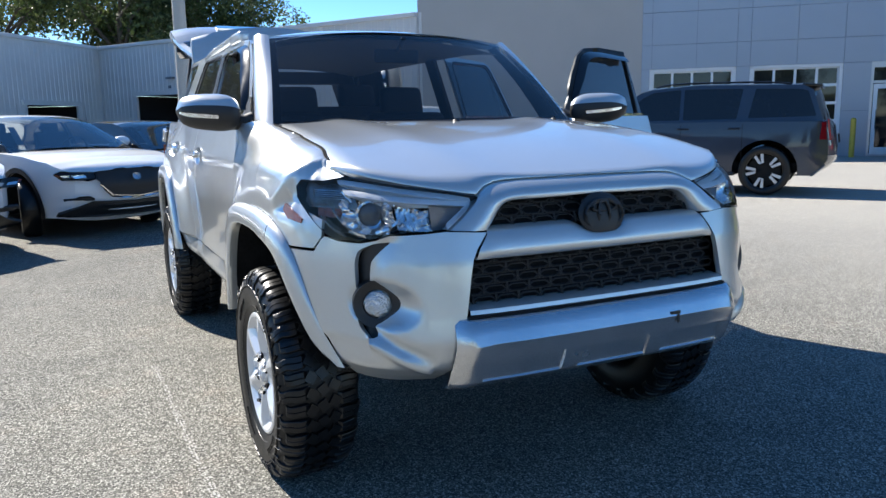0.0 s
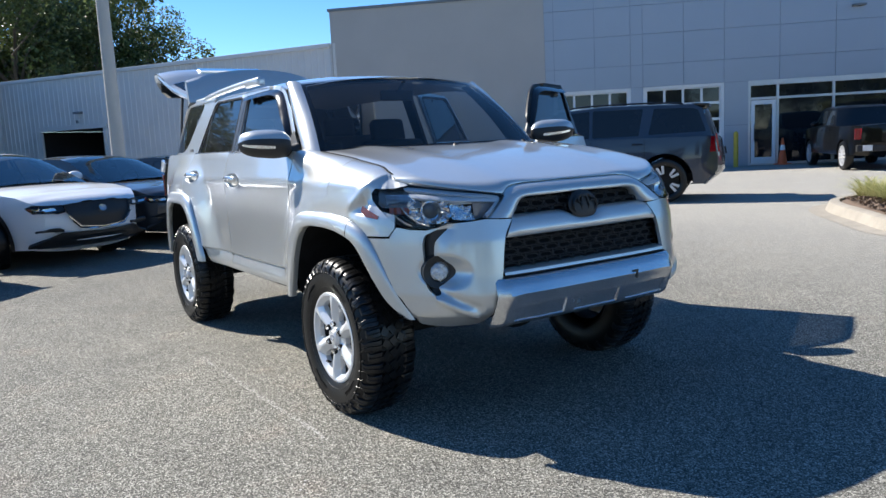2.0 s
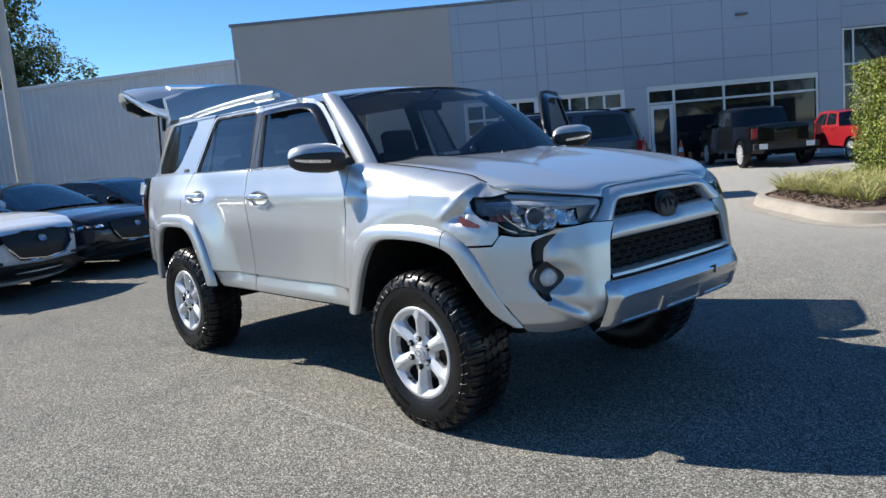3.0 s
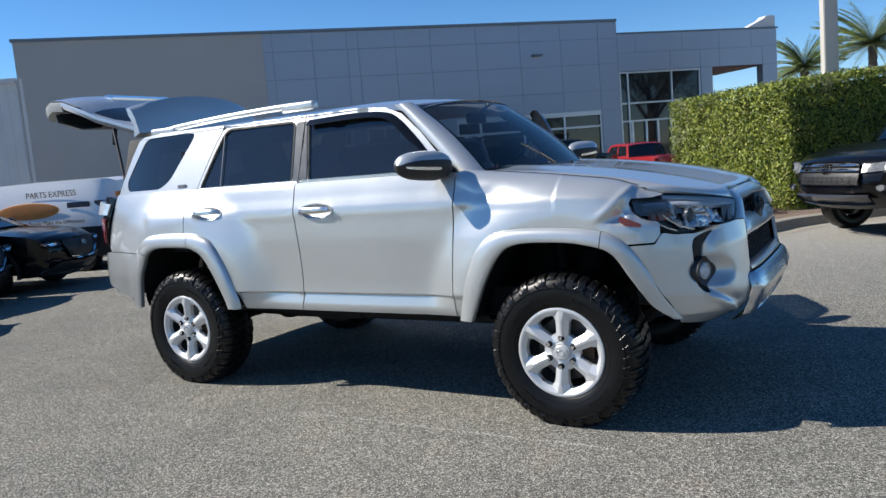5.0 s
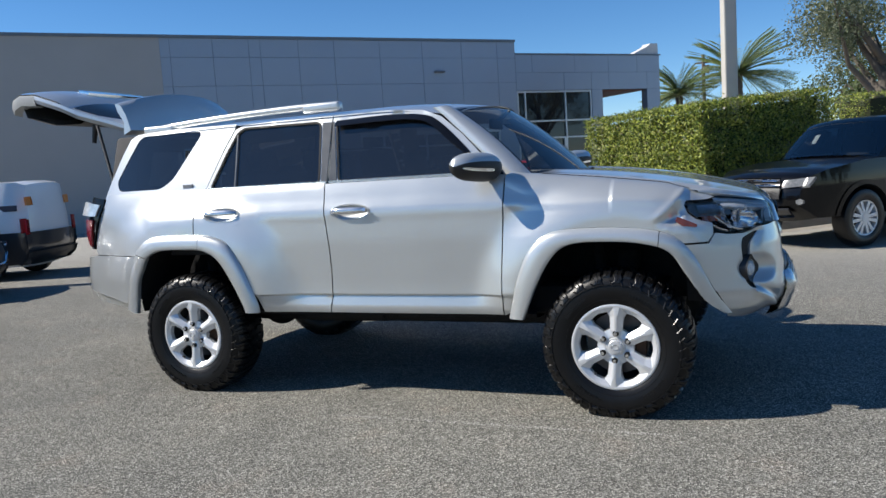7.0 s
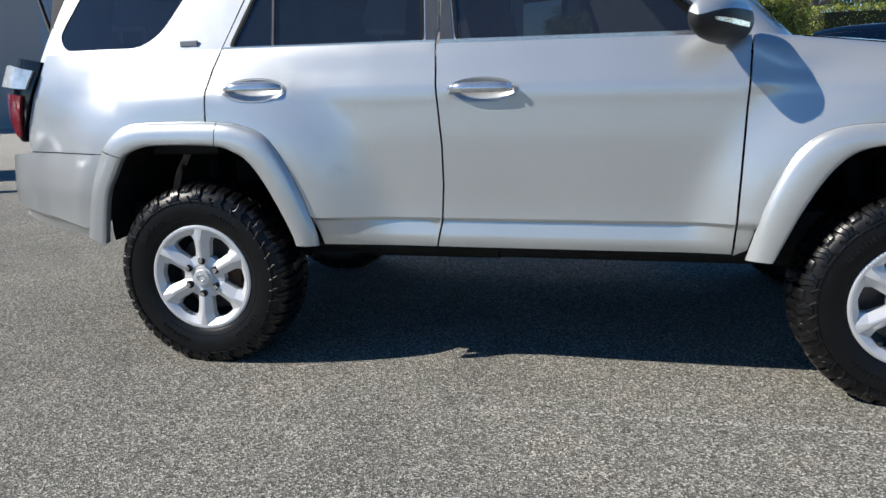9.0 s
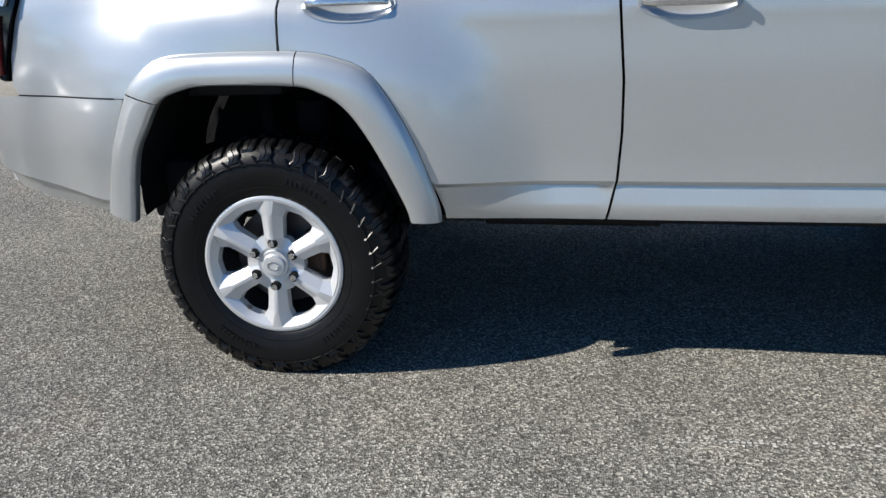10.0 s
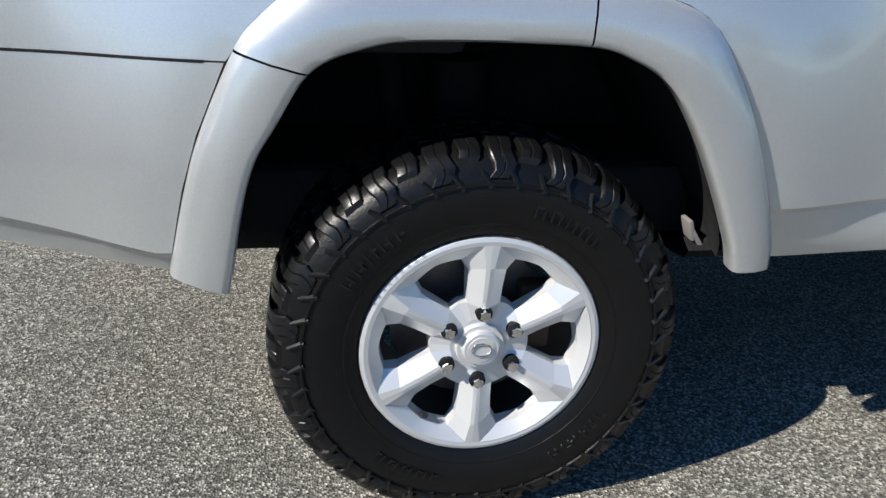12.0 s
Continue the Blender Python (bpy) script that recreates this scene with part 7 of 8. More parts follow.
def palm(x, y, h, r, seed):
    rng = np.random.default_rng(seed)
    t = thing("palm_tree", "green date palm with arching fronds", "palm", "palms behind the hedge", at=Matrix.Translation((x, y, 0)))
    bm = bmesh.new()
    for k in range(14):
        z0, z1 = h * k / 14, h * (k + 1) / 14
        rod(bm, (0, 0, z0), (0, 0, z1), 0.26, 0.21, 10)
    part("trunk", bm, BARK, t, "", 30)
    verts, faces = [], []
    for i in range(78):
        a, el = rng.uniform(0, 6.28), rng.uniform(-0.45, 1.45)
        d = Vector((math.cos(a), math.sin(a), 0))
        side = Vector((-math.sin(a), math.cos(a), 0))
        prev = None
        for k in range(13):
            q = k / 12
            p = Vector((0, 0, h)) + d * (r * q * math.cos(el * (1 - 0.4 * q))) + Vector((0, 0, r * (math.sin(el) * q - 0.24 * q * q)))
            if k:
                for sg in (-1, 1):
                    for sub in (0.0, 0.25, 0.5, 0.75):
                        b0 = prev.lerp(p, sub)
                        tip = b0 + side * sg * r * 0.15 * (1 - 0.75 * abs(q - 0.35)) + d * r * 0.13 + Vector((0, 0, 0.05 * r))
                        n0 = len(verts)
                        up2 = d * 0.045
                        verts += [b0 - up2 * 0.7, b0 + up2 * 0.7, tip]
                        faces.append((n0, n0 + 1, n0 + 2))
            prev = p
    me = bpy.data.meshes.new("fronds")
    me.from_pydata(verts, [], faces)
    me.materials.append(PALM_LEAF)
    ob = new("fronds", me)
    ob.parent = t
    return t


palm(-1.7, 44.8, 5.0, 2.3, 1)
palm(1.75, 44.8, 5.9, 3.1, 2)
cone = thing("traffic_cone", "orange traffic cone with a pale collar", "cone", at=Matrix.Translation((-10.9, 22.1, 0)))
bm = bmesh.new()
rod(bm, (0, 0, 0.03), (0, 0, 0.92), 0.16, 0.03, 24)
box(bm, (0, 0, 0.02), (0.42, 0.42, 0.04), 0.01)
part("body", bm, ORANGE, cone, "", 40)
bm = bmesh.new()
rod(bm, (0, 0, 0.50), (0, 0, 0.68), 0.097, 0.068, 24, caps=False)
part("collar", bm, WHITE_BAND, cone, "", 40)


# ---- parked cars ----
def simple_wheel(r, rim, m_rim, spokes=5, width=0.22, m_spoke=None, start=0.05):
    bm = bmesh.new()
    prof = [(rim, 0.42), (rim + 0.02, 0.47), (r * 0.88, 0.50), (r * 0.97, 0.44), (r, 0.30), (r, 0.0)]
    full = [(q, -y * width) for q, y in prof] + [(q, y * width) for q, y in reversed(prof[:-1])]
    rows = [[Vector((q * math.cos(a), y, q * math.sin(a))) for q, y in full] for a in np.linspace(0, 2 * math.pi, 41)]
    quadstrip(bm, rows)
    w = part("wheel", bm, RUBBER, None, "black tyre on an alloy rim", 40)
    bm = bmesh.new()
    prof = [(rim, -0.46 * width), (rim - 0.015, -0.44 * width), (rim - 0.025, -0.30 * width), (rim - 0.03, 0.3 * width)]
    quadstrip(bm, [[Vector((q * math.cos(a), y, q * math.sin(a))) for q, y in prof] for a in np.linspace(0, 2 * math.pi, 41)])
    part("rim", bm, m_rim, w, "", 40)
    bm = bmesh.new()
    for i in range(spokes):
        a = 2 * math.pi * i / spokes + 0.3
        d, s = Vector((math.cos(a), 0, math.sin(a))), Vector((-math.sin(a), 0, math.cos(a)))
        for off in (-0.14, 0.14):
            y0, y1 = -0.40 * width, -0.44 * width
            p0, p1 = d * start + s * off * rim * 0.5, d * (rim - 0.012) + s * off * rim * 1.4
            hw = s * 0.020
            ring = [p0 - hw, p0 + hw, p1 + hw * 1.2, p1 - hw * 1.2]
            f = [bm.verts.new(q + Vector((0, y1, 0))) for q in ring]
            b = [bm.verts.new(q + Vector((0, y0 + 0.04, 0))) for q in ring]
            bm.faces.new(f)
            for k in range(4):
                bm.faces.new((f[k], f[(k + 1) % 4], b[(k + 1) % 4], b[k]))
    if start < 0.1:
        rod(bm, (0, -0.36 * width, 0), (0, -0.46 * width, 0), 0.07, 0.06, 20)
    part("spokes", bm, m_spoke or m_rim, w, "", 30)
    bm = bmesh.new()
    rod(bm, (0, -0.10 * width, 0), (0, 0, 0), rim - 0.04, rim - 0.04, 24)
    part("brake", bm, UNDER, w)
    return w


def vehicle(name, label, at, spec, colour):
    """A parked car from its side outline: body, glass house, lamps, wheels."""
    car = thing(name, label, spec.get("category", "car"), spec.get("group", ""), at=at)
    W, xf, xr, R = spec["width"] / 2, spec["front_axle"], spec["rear_axle"], spec["tyre"]
    top, x0, x1, zb = spec["top"], spec["top"][0][0], spec["top"][-1][0], spec["bottom"]
    rise, belt = spec.get("crown", 0.16), spec["belt"]

    def wide(x, z):
        mid, half = (x0 + x1) / 2, (x1 - x0) / 2
        k = abs((x - mid) / half)
        y = W * (1 - 0.10 * k**5) - 0.02 * ((z - 0.75) / 0.4) ** 2
        if x > x1 - 0.7:
            y -= 0.16 * ((x - x1 + 0.7) / 0.7) ** 3
        if x < x0 + 0.5:
            y -= 0.12 * ((x0 + 0.5 - x) / 0.5) ** 3
        return y

    def sidep(x, z):
        return Vector((x, -wide(x, z), z))

    ar = R + spec.get("gap", 0.06)

    def arch(xc):
        return [(xc + ar * math.cos(a), max(zb, R + ar * math.sin(a))) for a in np.linspace(math.pi + 0.45, -0.45, 22)]

    low = [(x0 + 0.06, zb + 0.16), (x0 + 0.25, zb)] + [(max(p[0], x0 + 0.26), p[1]) for p in arch(xr)] + arch(xf) + [(x1 - 0.2, zb), (x1 - 0.03, zb + 0.14)]
    outline = low + list(reversed([tuple(p) for p in top]))
    bm = bmesh.new()
    sheet(bm, outline, sidep, 0.09, (), 0.02)
    body = part("body", bm.copy(), colour, car, "", 40)
    b2 = mirrored(bm)
    bm.free()
    part("body", b2, colour, car, "", 40)
    # deck, nose and tail over the outline
    chain = straight([(x0 + 0.25, zb), (x0 + 0.06, zb + 0.16)] + [tuple(p) for p in top] + [(x1 - 0.03, zb + 0.14), (x1 - 0.2, zb)], 0.10, closed=False)

    def over(p, q, y, amount):
        t = np.array(q) - np.array(p)
        nn = np.array([-t[1], t[0]]) / (np.linalg.norm(t) + 1e-9)
        return nn * amount * (1 - y * y)

    cuts = np.linspace(-1, 1, 15)
    rows = []
    for i, p in enumerate(chain):
        a, b = chain[max(0, i - 1)], chain[min(len(chain) - 1, i + 1)]
        row = []
        for y in cuts:
            steep = abs((b - a)[1]) / (np.linalg.norm(b - a) + 1e-9)
            o = over(a, b, abs(y) ** 1.3, 0.03 + rise * steep**2)
            row.append(Vector((p[0] + o[0], y * wide(p[0], p[1]), p[1] + o[1])))
        rows.append(row)
    bm = bmesh.new()
    quadstrip(bm, rows)
    part("deck", bm, colour, car, "", 45)

    def nose(y, z, off=0.0, tail=False):
        """A point of the nose or tail face."""
        zs = [(q[1], q[0]) for q in ([(x1 - 0.2, zb), (x1 - 0.03, zb + 0.14)] + [p for p in reversed(top) if p[0] > x1 - 0.35])] if not tail else [(q[1], q[0]) for q in ([(x0 + 0.25, zb), (x0 + 0.06, zb + 0.16)] + [p for p in top if p[0] < x0 + 0.4])]
        zs = sorted(zs)
        x = float(np.interp(z, [q[0] for q in zs], [q[1] for q in zs]))
        k = abs(y) / wide(x, z)
        b = (rise + 0.03) * max(0.0, 1 - k ** 2.6) + 0.008
        return Vector((x + (b + off) * (-1 if tail else 1), y, z))

    # glass house
    gh = spec["house"]
    lean = spec.get("lean", 0.30)

    def gy(x, z):
        gx0, gx1 = gh[0][0], gh[-1][0]
        k = abs((x - (gx0 + gx1) / 2) / ((gx1 - gx0) / 2))
        return wide(x, belt) - 0.05 - (z - belt) * lean - 0.05 * k**6

    def gp(x, z, off=0.0):
        return Vector((x, -gy(x, z) - off, z))

    gpoly = [tuple(p) for p in gh]
    wins = spec["windows"]
    bm = bmesh.new()
    sheet(bm, gpoly, gp, 0.12, [rounded(w, 0.03) for w in wins], 0.02)
    pil = part("window_surround", bm.copy(), spec.get("pillar", colour), car, "", 40)
    b2 = mirrored(bm)
    bm.free()
    part("window_surround", b2, spec.get("pillar", colour), car, "", 40)
    for w in wins:
        for side in (-1, 1):
            bm = bmesh.new()
            sheet(bm, rounded(w, 0.03), lambda x, z: gp(x, z, -0.008), 0.2)
            if side > 0:
                b2 = mirrored(bm)
                bm.free()
                bm = b2
            part("side_window", bm, spec.get("glass", DARK_GLASS), car, "", 40)
    chain = straight(gpoly, 0.12, closed=False)
    rows = {"windscreen": [], "roof": [], "rear_window": []}
    flat = spec["roof_from"], spec["roof_to"]
    last = None
    for i, p in enumerate(chain):
        a, b = chain[max(0, i - 1)], chain[min(len(chain) - 1, i + 1)]
        row = []
        for y in np.linspace(-1, 1, 13):
            steep = abs((b - a)[1]) / (np.linalg.norm(b - a) + 1e-9)
            o = over(a, b, abs(y) ** 1.5, 0.035 + 0.06 * steep)
            row.append(Vector((p[0] + o[0], y * gy(p[0], p[1]), p[1] + o[1])))
        kind = "rear_window" if p[0] < flat[0] else "windscreen" if p[0] > flat[1] else "roof"
        if last and last != kind:
            rows[kind].append(rows[last][-1])
        rows[kind].append(row)
        last = kind
    for kind, rr in rows.items():
        if len(rr) < 2:
            continue
        bm = bmesh.new()
        quadstrip(bm, rr)
        part(kind, bm, colour if kind == "roof" else spec.get("screen", DARK_GLASS), car, "", 45)
    # lower trim, liners
    for side in (-1, 1):
        bm = bmesh.new()
        sheet(bm, [(xr + ar + 0.03, zb), (xf - ar - 0.03, zb), (xf - ar - 0.05, zb + 0.12), (xr + ar + 0.05, zb + 0.12)], lambda x, z: sidep(x, z) + Vector((0, -0.012, 0)), 0.15, (), 0.02)
        if side > 0:
            b2 = mirrored(bm)
            bm.free()
            bm = b2
        part("sill", bm, spec.get("clad", PLASTIC), car, "", 40)
        for xc in (xf, xr):
            bm = bmesh.new()
            pts = arch(xc)
            quadstrip(bm, [[sidep(x, z) + Vector((0, -0.014, 0)), sidep(xc + (x - xc) * 1.14, R + (z - R) * 1.14) + Vector((0, -0.014, 0))] for x, z in pts])
            b3 = bmesh.new()
            quadstrip(b3, [[sidep(x, z) + Vector((0, -0.015, 0)), sidep(x, z) + Vector((0, 0.02, 0)), Vector((x, -W * 0.55, z)), Vector((x, -W * 0.10, z * 0.9))] for x, z in pts])
            if side > 0:
                b2, b4 = mirrored(bm), mirrored(b3)
                bm.free()
                b3.free()
                bm, b3 = b2, b4
            part("arch_liner", b3, LINER, car, "", 40)
            if spec.get("ring", True):
                part("wheel_arch", bm, spec.get("clad", PLASTIC), car, "", 40)
            else:
                bm.free()
        bm = bmesh.new()
        hz = belt + 0.10
        mx = spec.get("mirror_x", gh[-1][0] - 0.45)
        my = gy(mx, hz) + 0.12
        m = Matrix.Translation((mx, side * my, hz)) @ Matrix.Diagonal((0.6, 1.0, 0.62, 1))
        bmesh.ops.create_uvsphere(bm, u_segments=14, v_segments=8, radius=0.125, matrix=m)
        box(bm, (mx + 0.02, side * (my - 0.13), hz - 0.04), (0.06, 0.14, 0.04), 0.01)
        part("door_mirror", bm, spec.get("mirror", colour), car, "", 50)
        for hx in spec.get("handles", ()):
            bm = bmesh.new()
            p = sidep(hx, belt - 0.10)
            box(bm, (p.x, -p.y * side * -1 if side < 0 else -p.y, p.z), (0.20, 0.05, 0.03), 0.012)
            part("door_handle", bm, spec.get("handle", colour), car)
        for sx in spec.get("seams", ()):
            bm = bmesh.new()
            quadstrip(bm, [[Vector((sx + d, side * (wide(sx, z) + 0.002), z)) for d in (-0.004, 0.004)] for z in np.linspace(zb + 0.14, belt - 0.02, 8)])
            part("door_gap", bm, LINER, car)
    # lamps and grille
    for nm, tail, m, poly, off, lb in spec["front"]:
        for side in ((-1, 1) if poly[0][0] > 0.02 or poly[0][0] < -0.02 else (0,)):
            bm = bmesh.new()
            if side == 0:
                full = [(y, z) for y, z in poly] + [(-y, z) for y, z in reversed(poly) if abs(y) > 1e-3]
                sheet(bm, full, lambda y, z: nose(y, z, off, tail), 0.05, (), 0.03 if tail else -0.03)
            else:
                sheet(bm, poly, lambda y, z: nose(side * y, z, off, tail), 0.05, (), 0.03)
            part(nm, bm, m, car, lb, 40)
    if "side_lamp" in spec:
        for side in (-1, 1):
            bm = bmesh.new()
            sheet(bm, spec["side_lamp"], lambda x, z: sidep(x, z) + Vector((0, -0.012, 0)), 0.06, (), 0.02)
            if side > 0:
                b2 = mirrored(bm)
                bm.free()
                bm = b2
            part("lamp_side", bm, TAIL_RED, car, "", 40)
    for ex in spec.get("extra", ()):
        ex(car, sidep, nose, wide, gp)
    bm = bmesh.new()
    box(bm, ((x0 + x1) / 2, 0, zb + 0.12), (x1 - x0 - 0.5, W * 1.5, 0.16), 0.02)
    part("underbody", bm, UNDER, car)
    wh = simple_wheel(R, spec["rim"], spec.get("rim_mat", ALLOY), spec.get("spokes", 5), spec.get("tyre_width", 0.23), spec.get("spoke_mat"), spec.get("spoke_from", 0.05))
    wh.parent = car
    wy = W - 0.12
    steer = Matrix.Rotation(radians(spec.get("steer", 0)), 4, "Z")
    wh.matrix_local = Matrix.Translation((xf, -wy, R)) @ steer
    for x, side in ((xr, -1), (xf, 1), (xr, 1)):
        m = Matrix.Translation((x, side * wy, R))
        if x == xf:
            m = m @ steer
        if side > 0:
            m = m @ Matrix.Rotation(math.pi, 4, "Z")
        c = copy_thing(wh, m @ Matrix.Rotation(x, 4, "Y"))
        c.parent = car
    return car


def place(x, y, deg):
    return Matrix.Translation((x, y, 0)) @ Matrix.Rotation(radians(deg), 4, "Z")


def cabin_bits(car, sidep, nose, wide, gp):
    """Dashboard, two front seats with headrests, wheel and inside mirror."""
    bm = bmesh.new()
    box(bm, (0.62, 0, 0.98), (0.55, 1.40, 0.14), 0.05)
    part("dashboard", bm, FABRIC, car, "", 40)
    for side in (-1, 1):
        bm = bmesh.new()
        rot = Matrix.Rotation(radians(-14), 4, "Y")
        box(bm, (-0.30, side * 0.37, 1.02), (0.13, 0.48, 0.52), 0.05, rot=rot)
        box(bm, (-0.38, side * 0.37, 1.33), (0.09, 0.25, 0.15), 0.04, rot=rot)
        part("seat", bm, FABRIC, car, "", 40)
    bm = bmesh.new()
    pts = [Vector((0.30 + 0.07 * math.sin(t), 0.37 + 0.18 * math.cos(t), 1.03 + 0.17 * math.sin(t))) for t in np.linspace(0, 2 * math.pi, 21)]
    for p, q in zip(pts, pts[1:]):
        rod(bm, p, q, 0.014, 0.014, 6, caps=False)
    part("steering_wheel", bm, PLASTIC, car, "", 50)
    bm = bmesh.new()
    box(bm, (0.30, 0, 1.33), (0.025, 0.20, 0.055), 0.01)
    part("inner_mirror", bm, PLASTIC, car)
    bm = bmesh.new()
    a, b, w = Vector((0.28, -0.50, 1.345)), Vector((0.74, -0.60, 1.115)), Vector((0.02, 0.075, 0))
    quadstrip(bm, [[a, a + w], [a.lerp(b, 0.5) + Vector((0, 0, 0.012)), a.lerp(b, 0.5) + w + Vector((0, 0, 0.012))], [b, b + w]])
    part("white_strip", bm, WHITE_BAND, car, "white strip behind the windscreen")


HEAD, GRILLE = PARKED_LAMP, PLASTIC
CROSSOVER = dict(
    # the shade on the rims is put in by the darker alloy
    width=1.84, front_axle=1.35, rear_axle=-1.35, tyre=0.355, rim=0.235, bottom=0.26, belt=1.02, clad=PLASTIC, spokes=5, rim_mat=ALLOY_DARK_SHADED, steer=-24, gap=0.085,
    top=[(-2.22, 0.62), (-2.20, 0.95), (-2.10, 1.05), (-1.2, 1.06), (0.0, 1.04), (0.95, 1.02), (1.5, 0.99), (1.95, 0.92), (2.17, 0.82), (2.24, 0.66)],
    house=[(-2.08, 1.03), (-1.75, 1.36), (-1.45, 1.45), (-0.75, 1.49), (-0.15, 1.465), (0.15, 1.40), (1.05, 1.02)],
    roof_from=-1.55, roof_to=0.0, lean=0.46, pillar=GLOSS_BLACK, screen=glass_mat("crossover_screen", (0.60, 0.64, 0.65), 2.1), extra=[cabin_bits],
    windows=[[(-1.75, 1.09), (-1.58, 1.29), (-1.3, 1.38), (-0.62, 1.41), (-0.62, 1.08)], [(-0.52, 1.08), (-0.52, 1.41), (-0.15, 1.395), (0.08, 1.34), (0.60, 1.08)]],
    handles=(-0.35, -1.25), seams=(-0.55, 0.85), group="crossovers parked in a row",
    front=[
        ("grille", False, GRILLE, [(0.0, 0.50), (0.30, 0.53), (0.43, 0.66), (0.46, 0.80), (0.0, 0.82)], 0.012, "dark shield-shaped grille"),
        ("grille_wing", False, CHROME, [(0.0, 0.485), (0.31, 0.515), (0.45, 0.66), (0.43, 0.66), (0.30, 0.53), (0.0, 0.50)], 0.02, ""),
        ("badge", False, SATIN, [(0.0, 0.675), (0.045, 0.69), (0.055, 0.72), (0.045, 0.75), (0.0, 0.765)], 0.022, "round bright badge"),
        ("headlamp", False, GLOSS_BLACK, [(0.47, 0.735), (0.60, 0.705), (0.82, 0.715), (0.90, 0.79), (0.82, 0.815), (0.47, 0.795)], 0.02, "narrow swept headlamp"),
        ("lamp_eye", False, CHROME, [(0.56, 0.738), (0.66, 0.728), (0.70, 0.760), (0.58, 0.772)], 0.026, "chrome lamp unit"),
        ("lamp_line", False, CHROME, [(0.72, 0.735), (0.82, 0.740), (0.85, 0.770), (0.74, 0.762)], 0.026, ""),
        ("turn_lens", False, AMBER, [(0.84, 0.745), (0.875, 0.765), (0.885, 0.785), (0.85, 0.782)], 0.026, ""),
        ("lower_intake", False, PLASTIC, [(0.0, 0.275), (0.60, 0.285), (0.86, 0.30), (0.86, 0.345), (0.66, 0.40), (0.52, 0.46), (0.0, 0.44)], 0.016, ""),
        ("fog_slot", False, PLASTIC, [(0.50, 0.47), (0.82, 0.48), (0.82, 0.505), (0.5, 0.50)], 0.014, ""),
        ("tail_lamp", True, TAIL_RED, [(0.55, 0.86), (0.88, 0.86), (0.88, 0.96), (0.55, 0.94)], 0.012, ""),
    ],
)
def suv_bits(car, sidep, nose, wide, gp):
    """Roof spoiler, roof rails and a dark step along the sill."""
    bm = bmesh.new()
    box(bm, (-2.27, 0, 1.815), (0.30, 1.46, 0.045), 0.018, rot=Matrix.Rotation(radians(-4), 4, "Y"))
    part("spoiler", bm, GLOSS_BLACK, car, "black roof spoiler")
    for side in (-1, 1):
        bm = bmesh.new()
        rows = []
        for x, z in smooth_line([(-1.95, 1.845), (-1.5, 1.885), (-0.4, 1.905), (0.1, 1.885), (0.25, 1.85)], 18):
            rows.append([Vector((x, side * 0.70 + 0.022 * math.cos(a), z + 0.016 * math.sin(a))) for a in np.linspace(0, 2 * math.pi, 9)[:-1]])
        quadstrip(bm, rows, closed=True)
        part("roof_rail", bm, GLOSS_BLACK, car, "", 50)
        bm = bmesh.new()
        box(bm, (-0.05, side * 0.98, 0.36), (2.2, 0.16, 0.06), 0.02)
        part("side_step", bm, PLASTIC, car)


LARGE_SUV = dict(
    width=2.02, front_axle=1.48, rear_axle=-1.62, tyre=0.415, rim=0.30, bottom=0.34, belt=1.22, spokes=5, rim_mat=GLOSS_BLACK, spoke_mat=ALLOY, spoke_from=0.13, gap=0.095, ring=False, clad=NAVY_PAINT, lean=0.22, crown=0.10,
    top=[(-2.56, 0.60), (-2.56, 0.80), (-2.50, 1.22), (-1.0, 1.24), (0.9, 1.23), (1.2, 1.22), (2.2, 1.15), (2.48, 1.08), (2.55, 0.75)],
    house=[(-2.46, 1.22), (-2.29, 1.74), (-2.14, 1.82), (-0.5, 1.865), (0.30, 1.81), (0.52, 1.75), (1.22, 1.22)],
    roof_from=-2.15, roof_to=0.45, pillar=NAVY_PAINT,
    windows=[[(-2.36, 1.31), (-2.22, 1.72), (-2.12, 1.755), (-1.42, 1.78), (-1.32, 1.29)], [(-1.14, 1.28), (-1.22, 1.785), (-0.26, 1.80), (-0.26, 1.27)], [(-0.20, 1.27), (-0.20, 1.80), (0.28, 1.76), (0.46, 1.67), (0.92, 1.27)]],
    handles=(-0.28, -1.12), seams=(-0.24, -1.25, 0.85), glass=DARK_GLASS, extra=[suv_bits], side_lamp=[(-2.53, 0.93), (-2.43, 0.93), (-2.45, 1.21), (-2.51, 1.21)],
    front=[
        ("grille", False, GRILLE, [(0.0, 0.68), (0.62, 0.70), (0.66, 0.98), (0.0, 1.0)], 0.012, ""),
        ("headlamp", False, HEAD, [(0.68, 0.78), (0.94, 0.80), (0.94, 1.0), (0.68, 1.0)], 0.014, ""),
        ("tail_lamp", True, TAIL_RED, [(0.82, 0.92), (0.96, 0.92), (0.955, 1.26), (0.82, 1.26)], 0.02, "tall red tail lamp"),
        ("plate_recess", True, PLASTIC, [(0.0, 0.86), (0.22, 0.86), (0.22, 1.0), (0.0, 1.0)], 0.008, ""),
    ],
)
